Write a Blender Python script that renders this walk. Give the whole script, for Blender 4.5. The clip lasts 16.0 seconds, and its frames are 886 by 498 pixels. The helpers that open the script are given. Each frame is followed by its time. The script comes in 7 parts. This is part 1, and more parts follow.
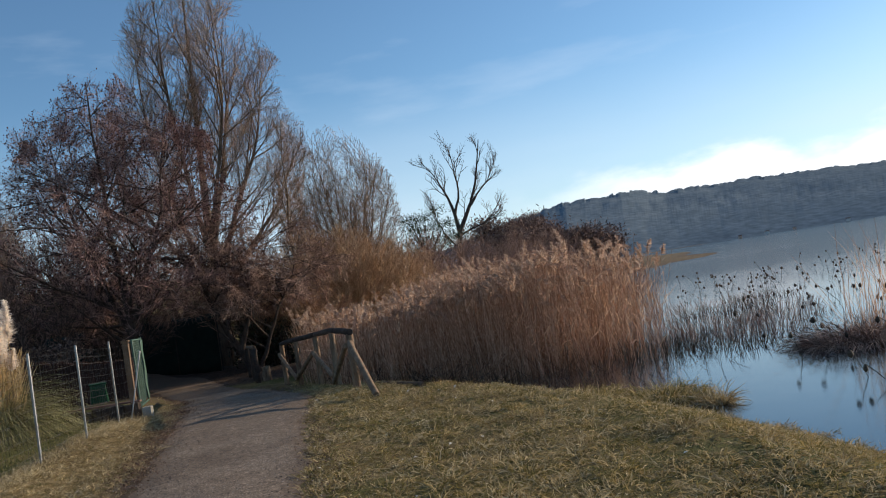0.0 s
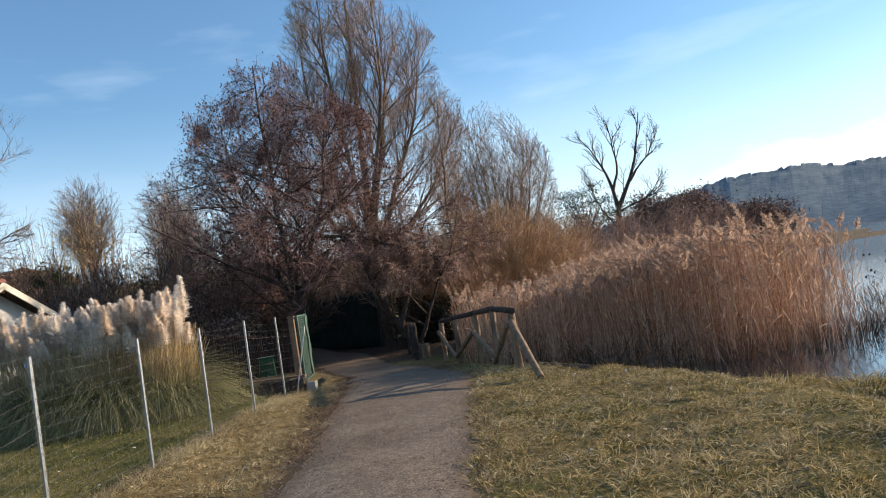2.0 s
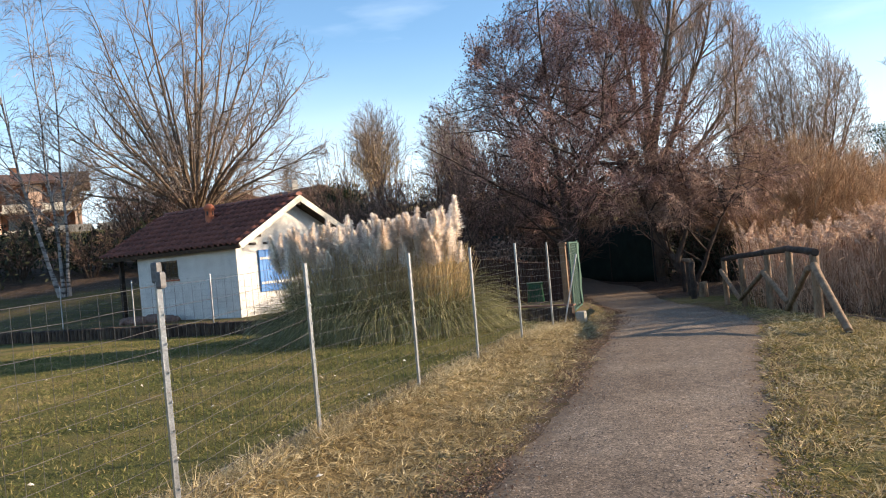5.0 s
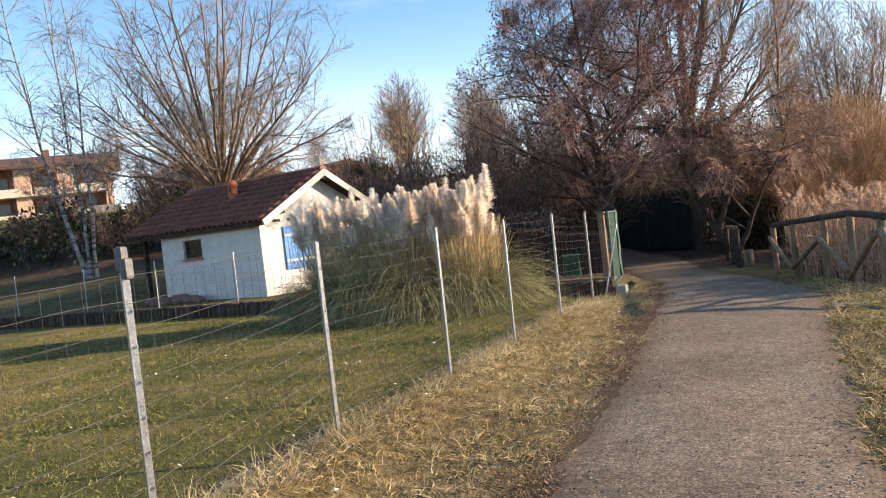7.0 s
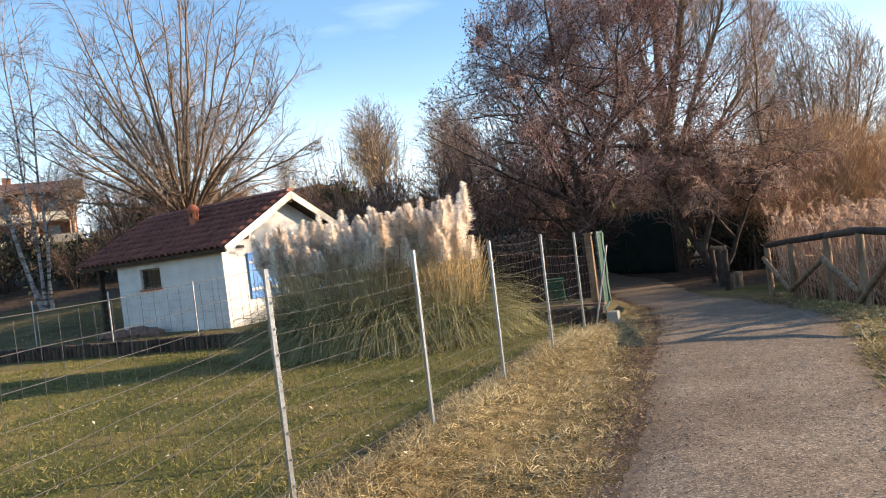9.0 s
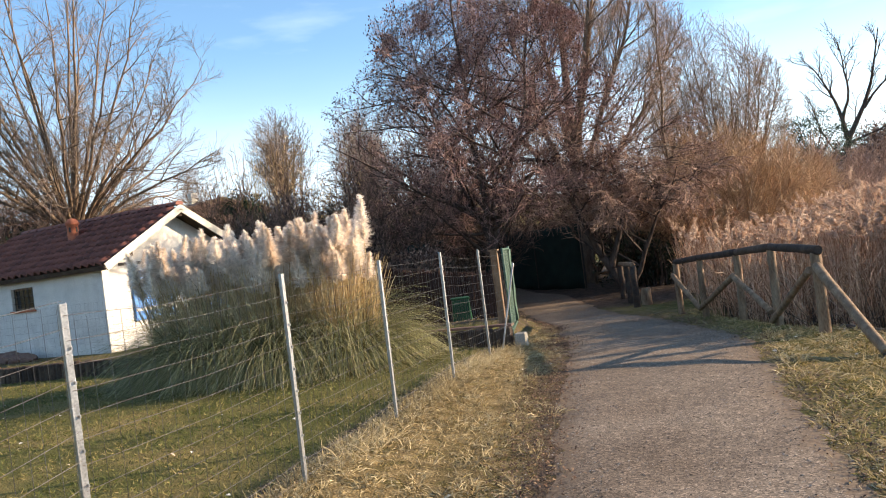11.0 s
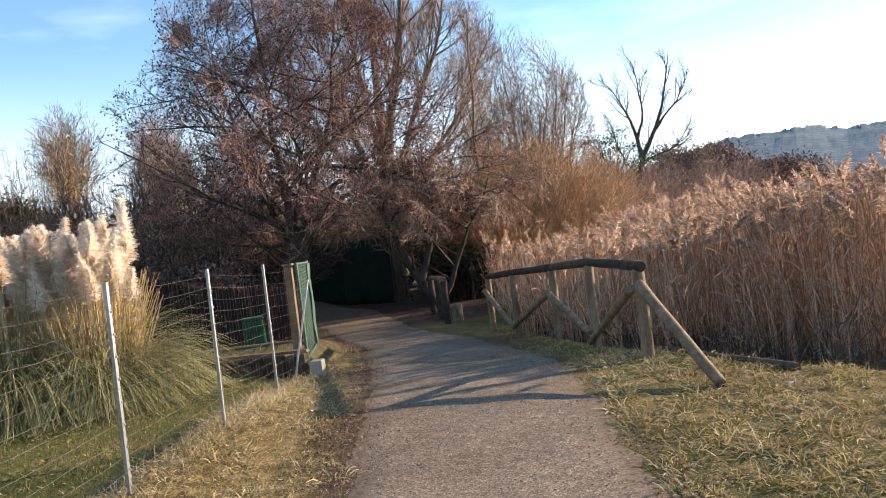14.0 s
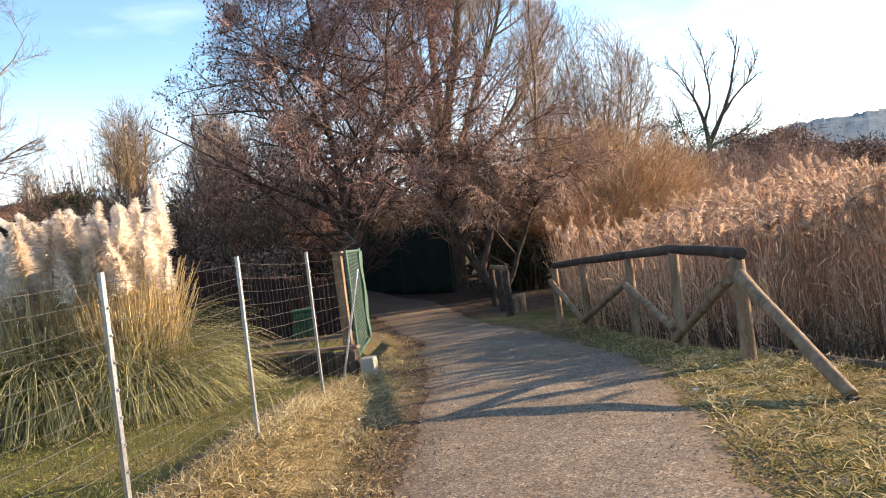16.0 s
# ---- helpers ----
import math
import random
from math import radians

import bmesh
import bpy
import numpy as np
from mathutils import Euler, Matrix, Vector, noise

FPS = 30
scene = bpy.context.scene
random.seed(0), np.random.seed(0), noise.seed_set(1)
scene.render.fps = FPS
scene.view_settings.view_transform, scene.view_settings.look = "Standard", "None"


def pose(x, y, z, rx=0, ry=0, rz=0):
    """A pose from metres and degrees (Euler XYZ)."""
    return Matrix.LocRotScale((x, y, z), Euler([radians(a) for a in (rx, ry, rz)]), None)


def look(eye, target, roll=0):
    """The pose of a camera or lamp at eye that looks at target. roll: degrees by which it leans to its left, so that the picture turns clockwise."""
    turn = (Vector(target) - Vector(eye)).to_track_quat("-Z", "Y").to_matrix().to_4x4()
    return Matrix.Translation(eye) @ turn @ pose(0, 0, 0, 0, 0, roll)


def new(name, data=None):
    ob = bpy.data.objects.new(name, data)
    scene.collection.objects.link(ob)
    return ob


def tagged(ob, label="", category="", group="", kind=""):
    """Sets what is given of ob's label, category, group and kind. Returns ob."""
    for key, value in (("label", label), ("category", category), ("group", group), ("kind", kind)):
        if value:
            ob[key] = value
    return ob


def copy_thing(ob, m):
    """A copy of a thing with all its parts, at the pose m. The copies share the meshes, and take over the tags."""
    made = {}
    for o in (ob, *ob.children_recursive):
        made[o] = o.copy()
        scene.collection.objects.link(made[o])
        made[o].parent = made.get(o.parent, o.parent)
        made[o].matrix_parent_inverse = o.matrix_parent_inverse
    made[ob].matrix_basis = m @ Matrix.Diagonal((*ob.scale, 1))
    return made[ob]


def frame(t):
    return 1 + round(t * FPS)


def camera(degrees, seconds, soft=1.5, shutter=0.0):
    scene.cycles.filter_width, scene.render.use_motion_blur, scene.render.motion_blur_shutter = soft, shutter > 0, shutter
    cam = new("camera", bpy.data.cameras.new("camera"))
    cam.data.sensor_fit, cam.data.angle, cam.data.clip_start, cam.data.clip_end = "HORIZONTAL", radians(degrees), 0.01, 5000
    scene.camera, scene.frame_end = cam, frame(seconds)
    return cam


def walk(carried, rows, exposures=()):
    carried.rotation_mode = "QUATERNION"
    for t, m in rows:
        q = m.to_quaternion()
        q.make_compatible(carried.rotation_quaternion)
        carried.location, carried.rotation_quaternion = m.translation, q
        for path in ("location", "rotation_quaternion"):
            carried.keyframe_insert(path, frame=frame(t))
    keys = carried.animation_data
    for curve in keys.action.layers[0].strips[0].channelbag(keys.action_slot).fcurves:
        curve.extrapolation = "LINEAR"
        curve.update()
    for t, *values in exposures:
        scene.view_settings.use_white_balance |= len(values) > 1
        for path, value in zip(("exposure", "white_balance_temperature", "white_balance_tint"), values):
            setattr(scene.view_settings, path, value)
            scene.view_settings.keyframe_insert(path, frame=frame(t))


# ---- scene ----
cam = camera(56.2, 16.0, soft=1.1)
PATH = [
    (0, (1.298, 0.104, 1.492), (1.574, 2.084, 1.574), -9.1),
    (0.5, (1.368, 0.275, 1.508), (1.57, 2.261, 1.628), -9.1),
    (1, (1.369, 0.42, 1.478), (1.417, 2.418, 1.544), -8.8),
    (1.5, (1.287, 0.57, 1.492), (1.278, 2.568, 1.572), -8.7),
    (2, (1.193, 0.701, 1.503), (1.095, 2.697, 1.591), -8.8),
    (2.5, (1.147, 0.766, 1.492), (0.84, 2.739, 1.605), -8.3),
    (3, (1.168, 0.88, 1.485), (0.656, 2.807, 1.634), -8.1),
    (3.5, (1.19, 1.045, 1.482), (0.617, 2.956, 1.622), -7.7),
    (4, (1.139, 1.139, 1.478), (0.466, 3.021, 1.522), -6.7),
    (4.2, (1.103, 1.172, 1.477), (0.409, 3.048, 1.515), -5.8),
    (6.3, (0.733, 1.939, 1.443), (-0.048, 3.779, 1.374), -6.1),
    (6.5, (0.696, 2.018, 1.452), (-0.087, 3.857, 1.384), -6.2),
    (7, (0.645, 2.193, 1.47), (-0.17, 4.019, 1.411), -6.5),
    (7.5, (0.588, 2.442, 1.466), (-0.221, 4.271, 1.425), -6.5),
    (8, (0.444, 2.642, 1.457), (-0.347, 4.478, 1.406), -6.1),
    (8.2, (0.367, 2.762, 1.461), (-0.411, 4.605, 1.42), -6.6),
    (10.3, (-0.002, 3.806, 1.411), (-0.71, 5.676, 1.42), -7.6),
    (10.5, (-0.006, 3.897, 1.405), (-0.682, 5.779, 1.393), -8.0),
    (11, (0.021, 4.151, 1.473), (-0.525, 6.076, 1.474), -7.3),
    (11.5, (0.001, 4.422, 1.45), (-0.483, 6.363, 1.415), -7.4),
    (12, (-0.025, 4.666, 1.477), (-0.326, 6.643, 1.489), -7.6),
    (12.5, (0.013, 4.923, 1.463), (-0.156, 6.916, 1.487), -6.0),
    (13, (0.073, 5.145, 1.476), (-0.046, 7.141, 1.475), -6.3),
    (13.5, (-0.005, 5.461, 1.474), (-0.087, 7.459, 1.451), -6.4),
    (14, (-0.034, 5.671, 1.473), (-0.141, 7.668, 1.445), -7.0),
    (14.5, (-0.015, 5.955, 1.476), (-0.217, 7.945, 1.485), -6.9),
    (15, (-0.046, 6.225, 1.452), (-0.31, 8.207, 1.426), -6.9),
    (15.5, (-0.156, 6.464, 1.454), (-0.375, 8.452, 1.426), -6.9),
    (16, (-0.154, 6.722, 1.426), (-0.404, 8.706, 1.39), -7.2),
]
walk(cam, [(t, look(eye, target, roll)) for t, eye, target, roll in PATH],
     [(0, 0.18, 6400, 10), (0.5, 0.23, 6400, 10), (1, 0.5, 6550, 10), (2, 0.70, 6550, 10), (3, 0.84, 6580, 10), (3.5, 0.92, 6600, 11), (7, 1.28, 7000, 13), (11, 1.32, 7000, 13), (12.5, 1.02, 6900, 12), (13, 1.06, 6900, 12), (14, 1.36, 6900, 13), (14.5, 1.40, 6850, 13), (15.0, 1.55, 7200, 13), (16, 1.65, 7400, 14)])


# ---- world, sun ----
SUN_AZ, SUN_EL = 67.0, 15.6          # degrees clockwise from +y, above the horizon
world = bpy.data.worlds.new("world")
scene.world = world
world.use_nodes = True
wn, wl = world.node_tree.nodes, world.node_tree.links
wn.clear()
w_out = wn.new("ShaderNodeOutputWorld")
w_bg = wn.new("ShaderNodeBackground")
w_sky = wn.new("ShaderNodeTexSky")
w_sky.sky_type = "NISHITA"
w_sky.sun_disc = False
w_sky.sun_elevation, w_sky.sun_rotation = radians(SUN_EL), radians(SUN_AZ)
w_sky.altitude, w_sky.air_density, w_sky.dust_density, w_sky.ozone_density = 200, 1.0, 0.3, 3.0
w_bg.inputs["Strength"].default_value = 0.122
# thin streaks of cloud high up and a bank of white cloud low over the lake's far side
w_co = wn.new("ShaderNodeTexCoord")
w_map = wn.new("ShaderNodeMapping")
w_map.inputs["Scale"].default_value = (1.6, 1.6, 7.0)
w_map.inputs["Rotation"].default_value = (0.0, 0.35, 0.4)
w_noise = wn.new("ShaderNodeTexNoise")
w_noise.inputs["Scale"].default_value = 1.3
w_noise.inputs["Detail"].default_value = 7.0
w_ramp = wn.new("ShaderNodeValToRGB")
w_ramp.color_ramp.elements[0].position, w_ramp.color_ramp.elements[0].color = 0.56, (0, 0, 0, 1)
w_ramp.color_ramp.elements[1].position, w_ramp.color_ramp.elements[1].color = 0.82, (0.55, 0.55, 0.55, 1)
w_mix = wn.new("ShaderNodeMix")
w_mix.data_type = "RGBA"
w_mix.inputs["B"].default_value = (5.6, 6.5, 7.6, 1)
wl.new(w_co.outputs["Generated"], w_map.inputs["Vector"])
wl.new(w_map.outputs["Vector"], w_noise.inputs["Vector"])
wl.new(w_noise.outputs["Fac"], w_ramp.inputs["Fac"])
# pale haze along the horizon
w_sep = wn.new("ShaderNodeSeparateXYZ")
wl.new(w_co.outputs["Generated"], w_sep.inputs["Vector"])
w_low = wn.new("ShaderNodeMapRange")
w_low.interpolation_type = "SMOOTHSTEP"
w_low.inputs["From Min"].default_value, w_low.inputs["From Max"].default_value = 0.26, 0.02
w_low.inputs["To Min"].default_value, w_low.inputs["To Max"].default_value = 0.0, 0.75
wl.new(w_sep.outputs["Z"], w_low.inputs["Value"])
w_lump = wn.new("ShaderNodeMapRange")
w_lump.inputs["From Min"].default_value, w_lump.inputs["From Max"].default_value = 0.35, 0.65
w_lump.inputs["To Min"].default_value, w_lump.inputs["To Max"].default_value = 0.55, 1.0
wl.new(w_noise.outputs["Fac"], w_lump.inputs["Value"])
w_haze = wn.new("ShaderNodeMath")
w_haze.operation = "MULTIPLY"
wl.new(w_low.outputs["Result"], w_haze.inputs[0])
wl.new(w_lump.outputs["Result"], w_haze.inputs[1])
w_max = wn.new("ShaderNodeMath")
w_max.operation = "MAXIMUM"
wl.new(w_haze.outputs["Value"], w_max.inputs[0])
wl.new(w_ramp.outputs["Color"], w_max.inputs[1])
wl.new(w_max.outputs["Value"], w_mix.inputs["Factor"])
w_tint = wn.new("ShaderNodeMix")
w_tint.data_type, w_tint.blend_type = "RGBA", "MULTIPLY"
w_tint.inputs["Factor"].default_value = 1.0
w_tint.inputs["B"].default_value = (0.90, 1.02, 1.06, 1)
wl.new(w_sky.outputs["Color"], w_tint.inputs["A"])
wl.new(w_tint.outputs["Result"], w_mix.inputs["A"])
# a bank of white cloud standing over the far hill
w_side = wn.new("ShaderNodeVectorMath")
w_side.operation = "DOT_PRODUCT"
w_side.inputs[1].default_value = (math.sin(radians(42)), math.cos(radians(42)), 0)
wl.new(w_co.outputs["Generated"], w_side.inputs[0])
w_puff = wn.new("ShaderNodeTexNoise")
w_puff.inputs["Scale"].default_value, w_puff.inputs["Detail"].default_value = 7.0, 8.0
w_pm = wn.new("ShaderNodeMapping")
w_pm.inputs["Scale"].default_value = (1, 1, 2.4)
wl.new(w_co.outputs["Generated"], w_pm.inputs["Vector"])
wl.new(w_pm.outputs["Vector"], w_puff.inputs["Vector"])


def w_range(src, a, b, lo, hi):
    m = wn.new("ShaderNodeMapRange")
    m.interpolation_type = "SMOOTHSTEP"
    for key, v in (("From Min", a), ("From Max", b), ("To Min", lo), ("To Max", hi)):
        m.inputs[key].default_value = v
    wl.new(src, m.inputs["Value"])
    return m.outputs["Result"]


def w_math(kind, a, b):
    m = wn.new("ShaderNodeMath")
    m.operation = kind
    wl.new(a, m.inputs[0])
    wl.new(b, m.inputs[1])
    return m.outputs["Value"]


w_height = w_range(w_sep.outputs["Z"], 0.15, 0.045, -0.30, 0.24)
w_edge = w_range(w_math("ADD", w_puff.outputs["Fac"], w_height), 0.44, 0.66, 0.0, 1.0)
w_bank = w_math("MULTIPLY", w_edge, w_range(w_side.outputs["Value"], 0.86, 0.96, 0.0, 0.92))
w_mix2 = wn.new("ShaderNodeMix")
w_mix2.data_type = "RGBA"
w_mix2.inputs["B"].default_value = (8.6, 8.8, 9.0, 1)
wl.new(w_bank, w_mix2.inputs["Factor"])
wl.new(w_mix.outputs["Result"], w_mix2.inputs["A"])
wl.new(w_mix2.outputs["Result"], w_bg.inputs["Color"])
wl.new(w_bg.outputs["Background"], w_out.inputs["Surface"])

sun_dir = Vector((math.sin(radians(SUN_AZ)) * math.cos(radians(SUN_EL)), math.cos(radians(SUN_AZ)) * math.cos(radians(SUN_EL)), math.sin(radians(SUN_EL))))
sun_data = bpy.data.lights.new("sun", "SUN")
sun_data.energy, sun_data.angle, sun_data.color = 5.0, radians(0.53), (1.0, 0.81, 0.60)
sun = new("sun", sun_data)
sun.matrix_world = look(sun_dir * 60, (0, 0, 0))


# ---- building helpers ----
def world_of(ob):
    if ob.parent is None:
        return ob.matrix_basis.copy()
    return world_of(ob.parent) @ ob.matrix_parent_inverse @ ob.matrix_basis


def root(name, at, label, category, group="", kind=""):
    """An empty at a thing's base, that parents its parts."""
    ob = new(name)
    ob.empty_display_size = 0.2
    ob.matrix_basis = Matrix.Translation(at)
    return tagged(ob, label, category, group, kind)


def link_mesh(name, me, material, parent=None, m=None):
    ob = new(name, me)
    if material is not None and not me.materials:
        me.materials.append(material)
    if m is not None:
        ob.matrix_basis = m
    if parent is not None:
        ob.parent = parent
        ob.matrix_parent_inverse = world_of(parent).inverted()
    return ob


def mesh_of(name, verts, quads, smooth=False):
    """A mesh from arrays of corners and four-sided faces."""
    me = bpy.data.meshes.new(name)
    verts = np.asarray(verts, dtype=np.float32).reshape(-1, 3)
    quads = np.asarray(quads, dtype=np.int32).reshape(-1, 4)
    me.vertices.add(len(verts))
    me.vertices.foreach_set("co", verts.ravel())
    me.loops.add(quads.size)
    me.loops.foreach_set("vertex_index", quads.ravel())
    me.polygons.add(len(quads))
    me.polygons.foreach_set("loop_start", np.arange(0, quads.size, 4, dtype=np.int32))
    me.polygons.foreach_set("loop_total", np.full(len(quads), 4, dtype=np.int32))
    me.polygons.foreach_set("use_smooth", np.full(len(quads), smooth))
    me.update(calc_edges=True)
    return me


class Pile:
    """Collects arrays of corners and quads for one mesh."""

    def __init__(self):
        self.v, self.q, self.n = [], [], 0

    def add(self, v, q):
        self.v.append(np.asarray(v, dtype=np.float64).reshape(-1, 3))
        self.q.append(np.asarray(q, dtype=np.int64).reshape(-1, 4) + self.n)
        self.n += len(self.v[-1])
        return self

    def mesh(self, name, smooth=False):
        return mesh_of(name, np.concatenate(self.v), np.concatenate(self.q), smooth)


def unit(a):
    return a / np.maximum(np.linalg.norm(a, axis=-1, keepdims=True), 1e-9)


def tubes(pts, rad, sides=4):
    """Round strands along N lines of K points, with a radius at each."""
    pts, rad = np.asarray(pts, float), np.asarray(rad, float)
    n, k, _ = pts.shape
    tan = np.empty_like(pts)
    tan[:, 1:-1] = pts[:, 2:] - pts[:, :-2]
    tan[:, 0], tan[:, -1] = pts[:, 1] - pts[:, 0], pts[:, -1] - pts[:, -2]
    tan = unit(tan)
    axis = unit(pts[:, -1] - pts[:, 0])
    ref = np.where(np.abs(axis[:, 2:3]) > 0.8, np.array([[1.0, 0.1, 0.0]]), np.array([[0.05, 0.0, 1.0]]))
    s = unit(np.cross(tan, ref[:, None, :]))
    u = np.cross(s, tan)
    ang = np.arange(sides) * 2 * np.pi / sides
    ring = s[:, :, None, :] * np.cos(ang)[None, None, :, None] + u[:, :, None, :] * np.sin(ang)[None, None, :, None]
    v = pts[:, :, None, :] + ring * rad[:, :, None, None]
    idx = np.arange(n * k * sides).reshape(n, k, sides)
    a, b = idx[:, :-1], idx[:, 1:]
    q = np.stack([a, np.roll(a, -1, 2), np.roll(b, -1, 2), b], axis=-1)
    return v.reshape(-1, 3), q.reshape(-1, 4)


def ribbons(pts, width, side):
    """Flat blades along N lines of K points; side gives each one's way across."""
    pts = np.asarray(pts, float)
    n, k, _ = pts.shape
    off = side[:, None, :] * (np.asarray(width)[:, :, None] * 0.5)
    v = np.stack([pts - off, pts + off], axis=2)
    idx = np.arange(n * k * 2).reshape(n, k, 2)
    q = np.stack([idx[:, :-1, 0], idx[:, :-1, 1], idx[:, 1:, 1], idx[:, 1:, 0]], axis=-1)
    return v.reshape(-1, 3), q.reshape(-1, 4)


def box_bm(bm, lo, hi, m=None, bevel=0.0):
    made = bmesh.ops.create_cube(bm, size=1.0)["verts"]
    c = [(a + b) / 2 for a, b in zip(lo, hi)]
    s = [abs(b - a) for a, b in zip(lo, hi)]
    for v in made:
        v.co = Vector((v.co.x * s[0] + c[0], v.co.y * s[1] + c[1], v.co.z * s[2] + c[2]))
    if bevel:
        edges = {e for v in made for e in v.link_edges}
        out = bmesh.ops.bevel(bm, geom=list(edges), offset=bevel, segments=2, affect="EDGES", profile=0.6)
        made = list({v for f in out["faces"] for v in f.verts} | {v for v in made if v.is_valid})
    if m is not None:
        bmesh.ops.transform(bm, matrix=m, verts=[v for v in made if v.is_valid])
    return made


def part(name, bm, material, parent, label="", m=None, smooth=False):
    """Links a bmesh as one mesh under a thing or a part."""
    me = bpy.data.meshes.new(name)
    bm.normal_update()
    bm.to_mesh(me)
    bm.free()
    if smooth:
        me.polygons.foreach_set("use_smooth", np.full(len(me.polygons), True))
    ob = link_mesh(name, me, material, parent, m)
    return tagged(ob, label)


def box_part(name, lo, hi, material, parent, label="", m=None, bevel=0.006):
    """A bevelled board or block, in the frame m."""
    bm = bmesh.new()
    box_bm(bm, lo, hi, None, bevel)
    return part(name, bm, material, parent, label, m)


def log_part(name, a, b, r, material, parent, label="", r2=None, wobble=0.05, seed=0, cap=True):
    """A round pole from a to b with slightly uneven sides and rounded ends."""
    rng = np.random.default_rng(seed)
    a, b = np.array(a, float), np.array(b, float)
    r2 = r if r2 is None else r2
    length = np.linalg.norm(b - a)
    e = min(0.3 * r / length, 0.1)
    t = np.array([0, e, 0.2, 0.4, 0.6, 0.8, 1 - e, 1])
    prof = np.array([0.86, 1, 1, 1, 1, 1, 1, 0.86])
    rad = (r + (r2 - r) * t) * prof * (1 + rng.normal(0, wobble * 0.5, 8))
    line = a + (b - a) * t[:, None] + rng.normal(0, 0.06 * r, (8, 3)) * ((t > 0) & (t < 1))[:, None]
    sides = 12
    v, q = tubes(line[None], rad[None], sides)
    me = bpy.data.meshes.new(name)
    faces = [tuple(f) for f in q.tolist()]
    if cap:
        faces += [tuple(range(sides))[::-1], tuple(range(7 * sides, 8 * sides))]
    me.from_pydata([tuple(p) for p in v], [], faces)
    me.polygons.foreach_set("use_smooth", np.array([len(f) == 4 for f in faces]))
    return tagged(link_mesh(name, me, material, parent), label)


# ---- materials ----
def ramp_of(nodes, stops):
    r = nodes.new("ShaderNodeValToRGB")
    els = r.color_ramp.elements
    while len(els) < len(stops):
        els.new(0.5)
    for el, (p, c) in zip(els, stops):
        el.position, el.color = p, (*c, 1)
    return r


def surface(name, stops, scale=8.0, rough=0.8, bump=0.3, fine=60.0, metallic=0.0, stretch=(1, 1, 1), island=0.0, per_object=0.0, spec=0.3, through_light=0.0, detail=6.0, bump_dist=0.01, grain_range=(0.72, 1.22)):
    """A worn natural surface: colour from coarse noise over stops, darkened and lightened by a fine grain,
    with relief from both; island and per_object vary it piece by piece."""
    mat = bpy.data.materials.new(name)
    mat.use_nodes = True
    n, l = mat.node_tree.nodes, mat.node_tree.links
    bsdf = n["Principled BSDF"]
    co = n.new("ShaderNodeTexCoord")
    mp = n.new("ShaderNodeMapping")
    mp.inputs["Scale"].default_value = stretch
    l.new(co.outputs["Object"], mp.inputs["Vector"])
    big = n.new("ShaderNodeTexNoise")
    big.inputs["Scale"].default_value, big.inputs["Detail"].default_value = scale, detail
    small = n.new("ShaderNodeTexNoise")
    small.inputs["Scale"].default_value, small.inputs["Detail"].default_value = fine, 3.0
    l.new(mp.outputs["Vector"], big.inputs["Vector"])
    l.new(mp.outputs["Vector"], small.inputs["Vector"])
    fac = big.outputs["Fac"]
    if island or per_object:
        src = n.new("ShaderNodeNewGeometry").outputs["Random Per Island"] if island else n.new("ShaderNodeObjectInfo").outputs["Random"]
        mr = n.new("ShaderNodeMapRange")
        mr.inputs["To Min"].default_value, mr.inputs["To Max"].default_value = -0.5 * (island or per_object), 0.5 * (island or per_object)
        l.new(src, mr.inputs["Value"])
        ad = n.new("ShaderNodeMath")
        l.new(fac, ad.inputs[0])
        l.new(mr.outputs["Result"], ad.inputs[1])
        fac = ad.outputs["Value"]
    ramp = ramp_of(n, stops)
    l.new(fac, ramp.inputs["Fac"])
    grain = n.new("ShaderNodeMapRange")
    grain.inputs["From Min"].default_value, grain.inputs["From Max"].default_value = 0.3, 0.7
    grain.inputs["To Min"].default_value, grain.inputs["To Max"].default_value = grain_range
    l.new(small.outputs["Fac"], grain.inputs["Value"])
    mul = n.new("ShaderNodeMix")
    mul.data_type, mul.blend_type = "RGBA", "MULTIPLY"
    mul.inputs["Factor"].default_value = 1.0
    l.new(ramp.outputs["Color"], mul.inputs["A"])
    l.new(grain.outputs["Result"], mul.inputs["B"])
    l.new(mul.outputs["Result"], bsdf.inputs["Base Color"])
    bsdf.inputs["Roughness"].default_value = rough
    bsdf.inputs["Metallic"].default_value = metallic
    bsdf.inputs["Specular IOR Level"].default_value = spec
    if bump:
        sm = n.new("ShaderNodeMath")
        l.new(big.outputs["Fac"], sm.inputs[0])
        l.new(small.outputs["Fac"], sm.inputs[1])
        bp = n.new("ShaderNodeBump")
        bp.inputs["Strength"].default_value, bp.inputs["Distance"].default_value = bump, bump_dist
        l.new(sm.outputs["Value"], bp.inputs["Height"])
        l.new(bp.outputs["Normal"], bsdf.inputs["Normal"])
    if through_light:
        tr = n.new("ShaderNodeBsdfTranslucent")
        l.new(mul.outputs["Result"], tr.inputs["Color"])
        mx = n.new("ShaderNodeMixShader")
        mx.inputs["Fac"].default_value = through_light
        l.new(bsdf.outputs["BSDF"], mx.inputs[1])
        l.new(tr.outputs["BSDF"], mx.inputs[2])
        l.new(mx.outputs["Shader"], n["Material Output"].inputs["Surface"])
    return mat


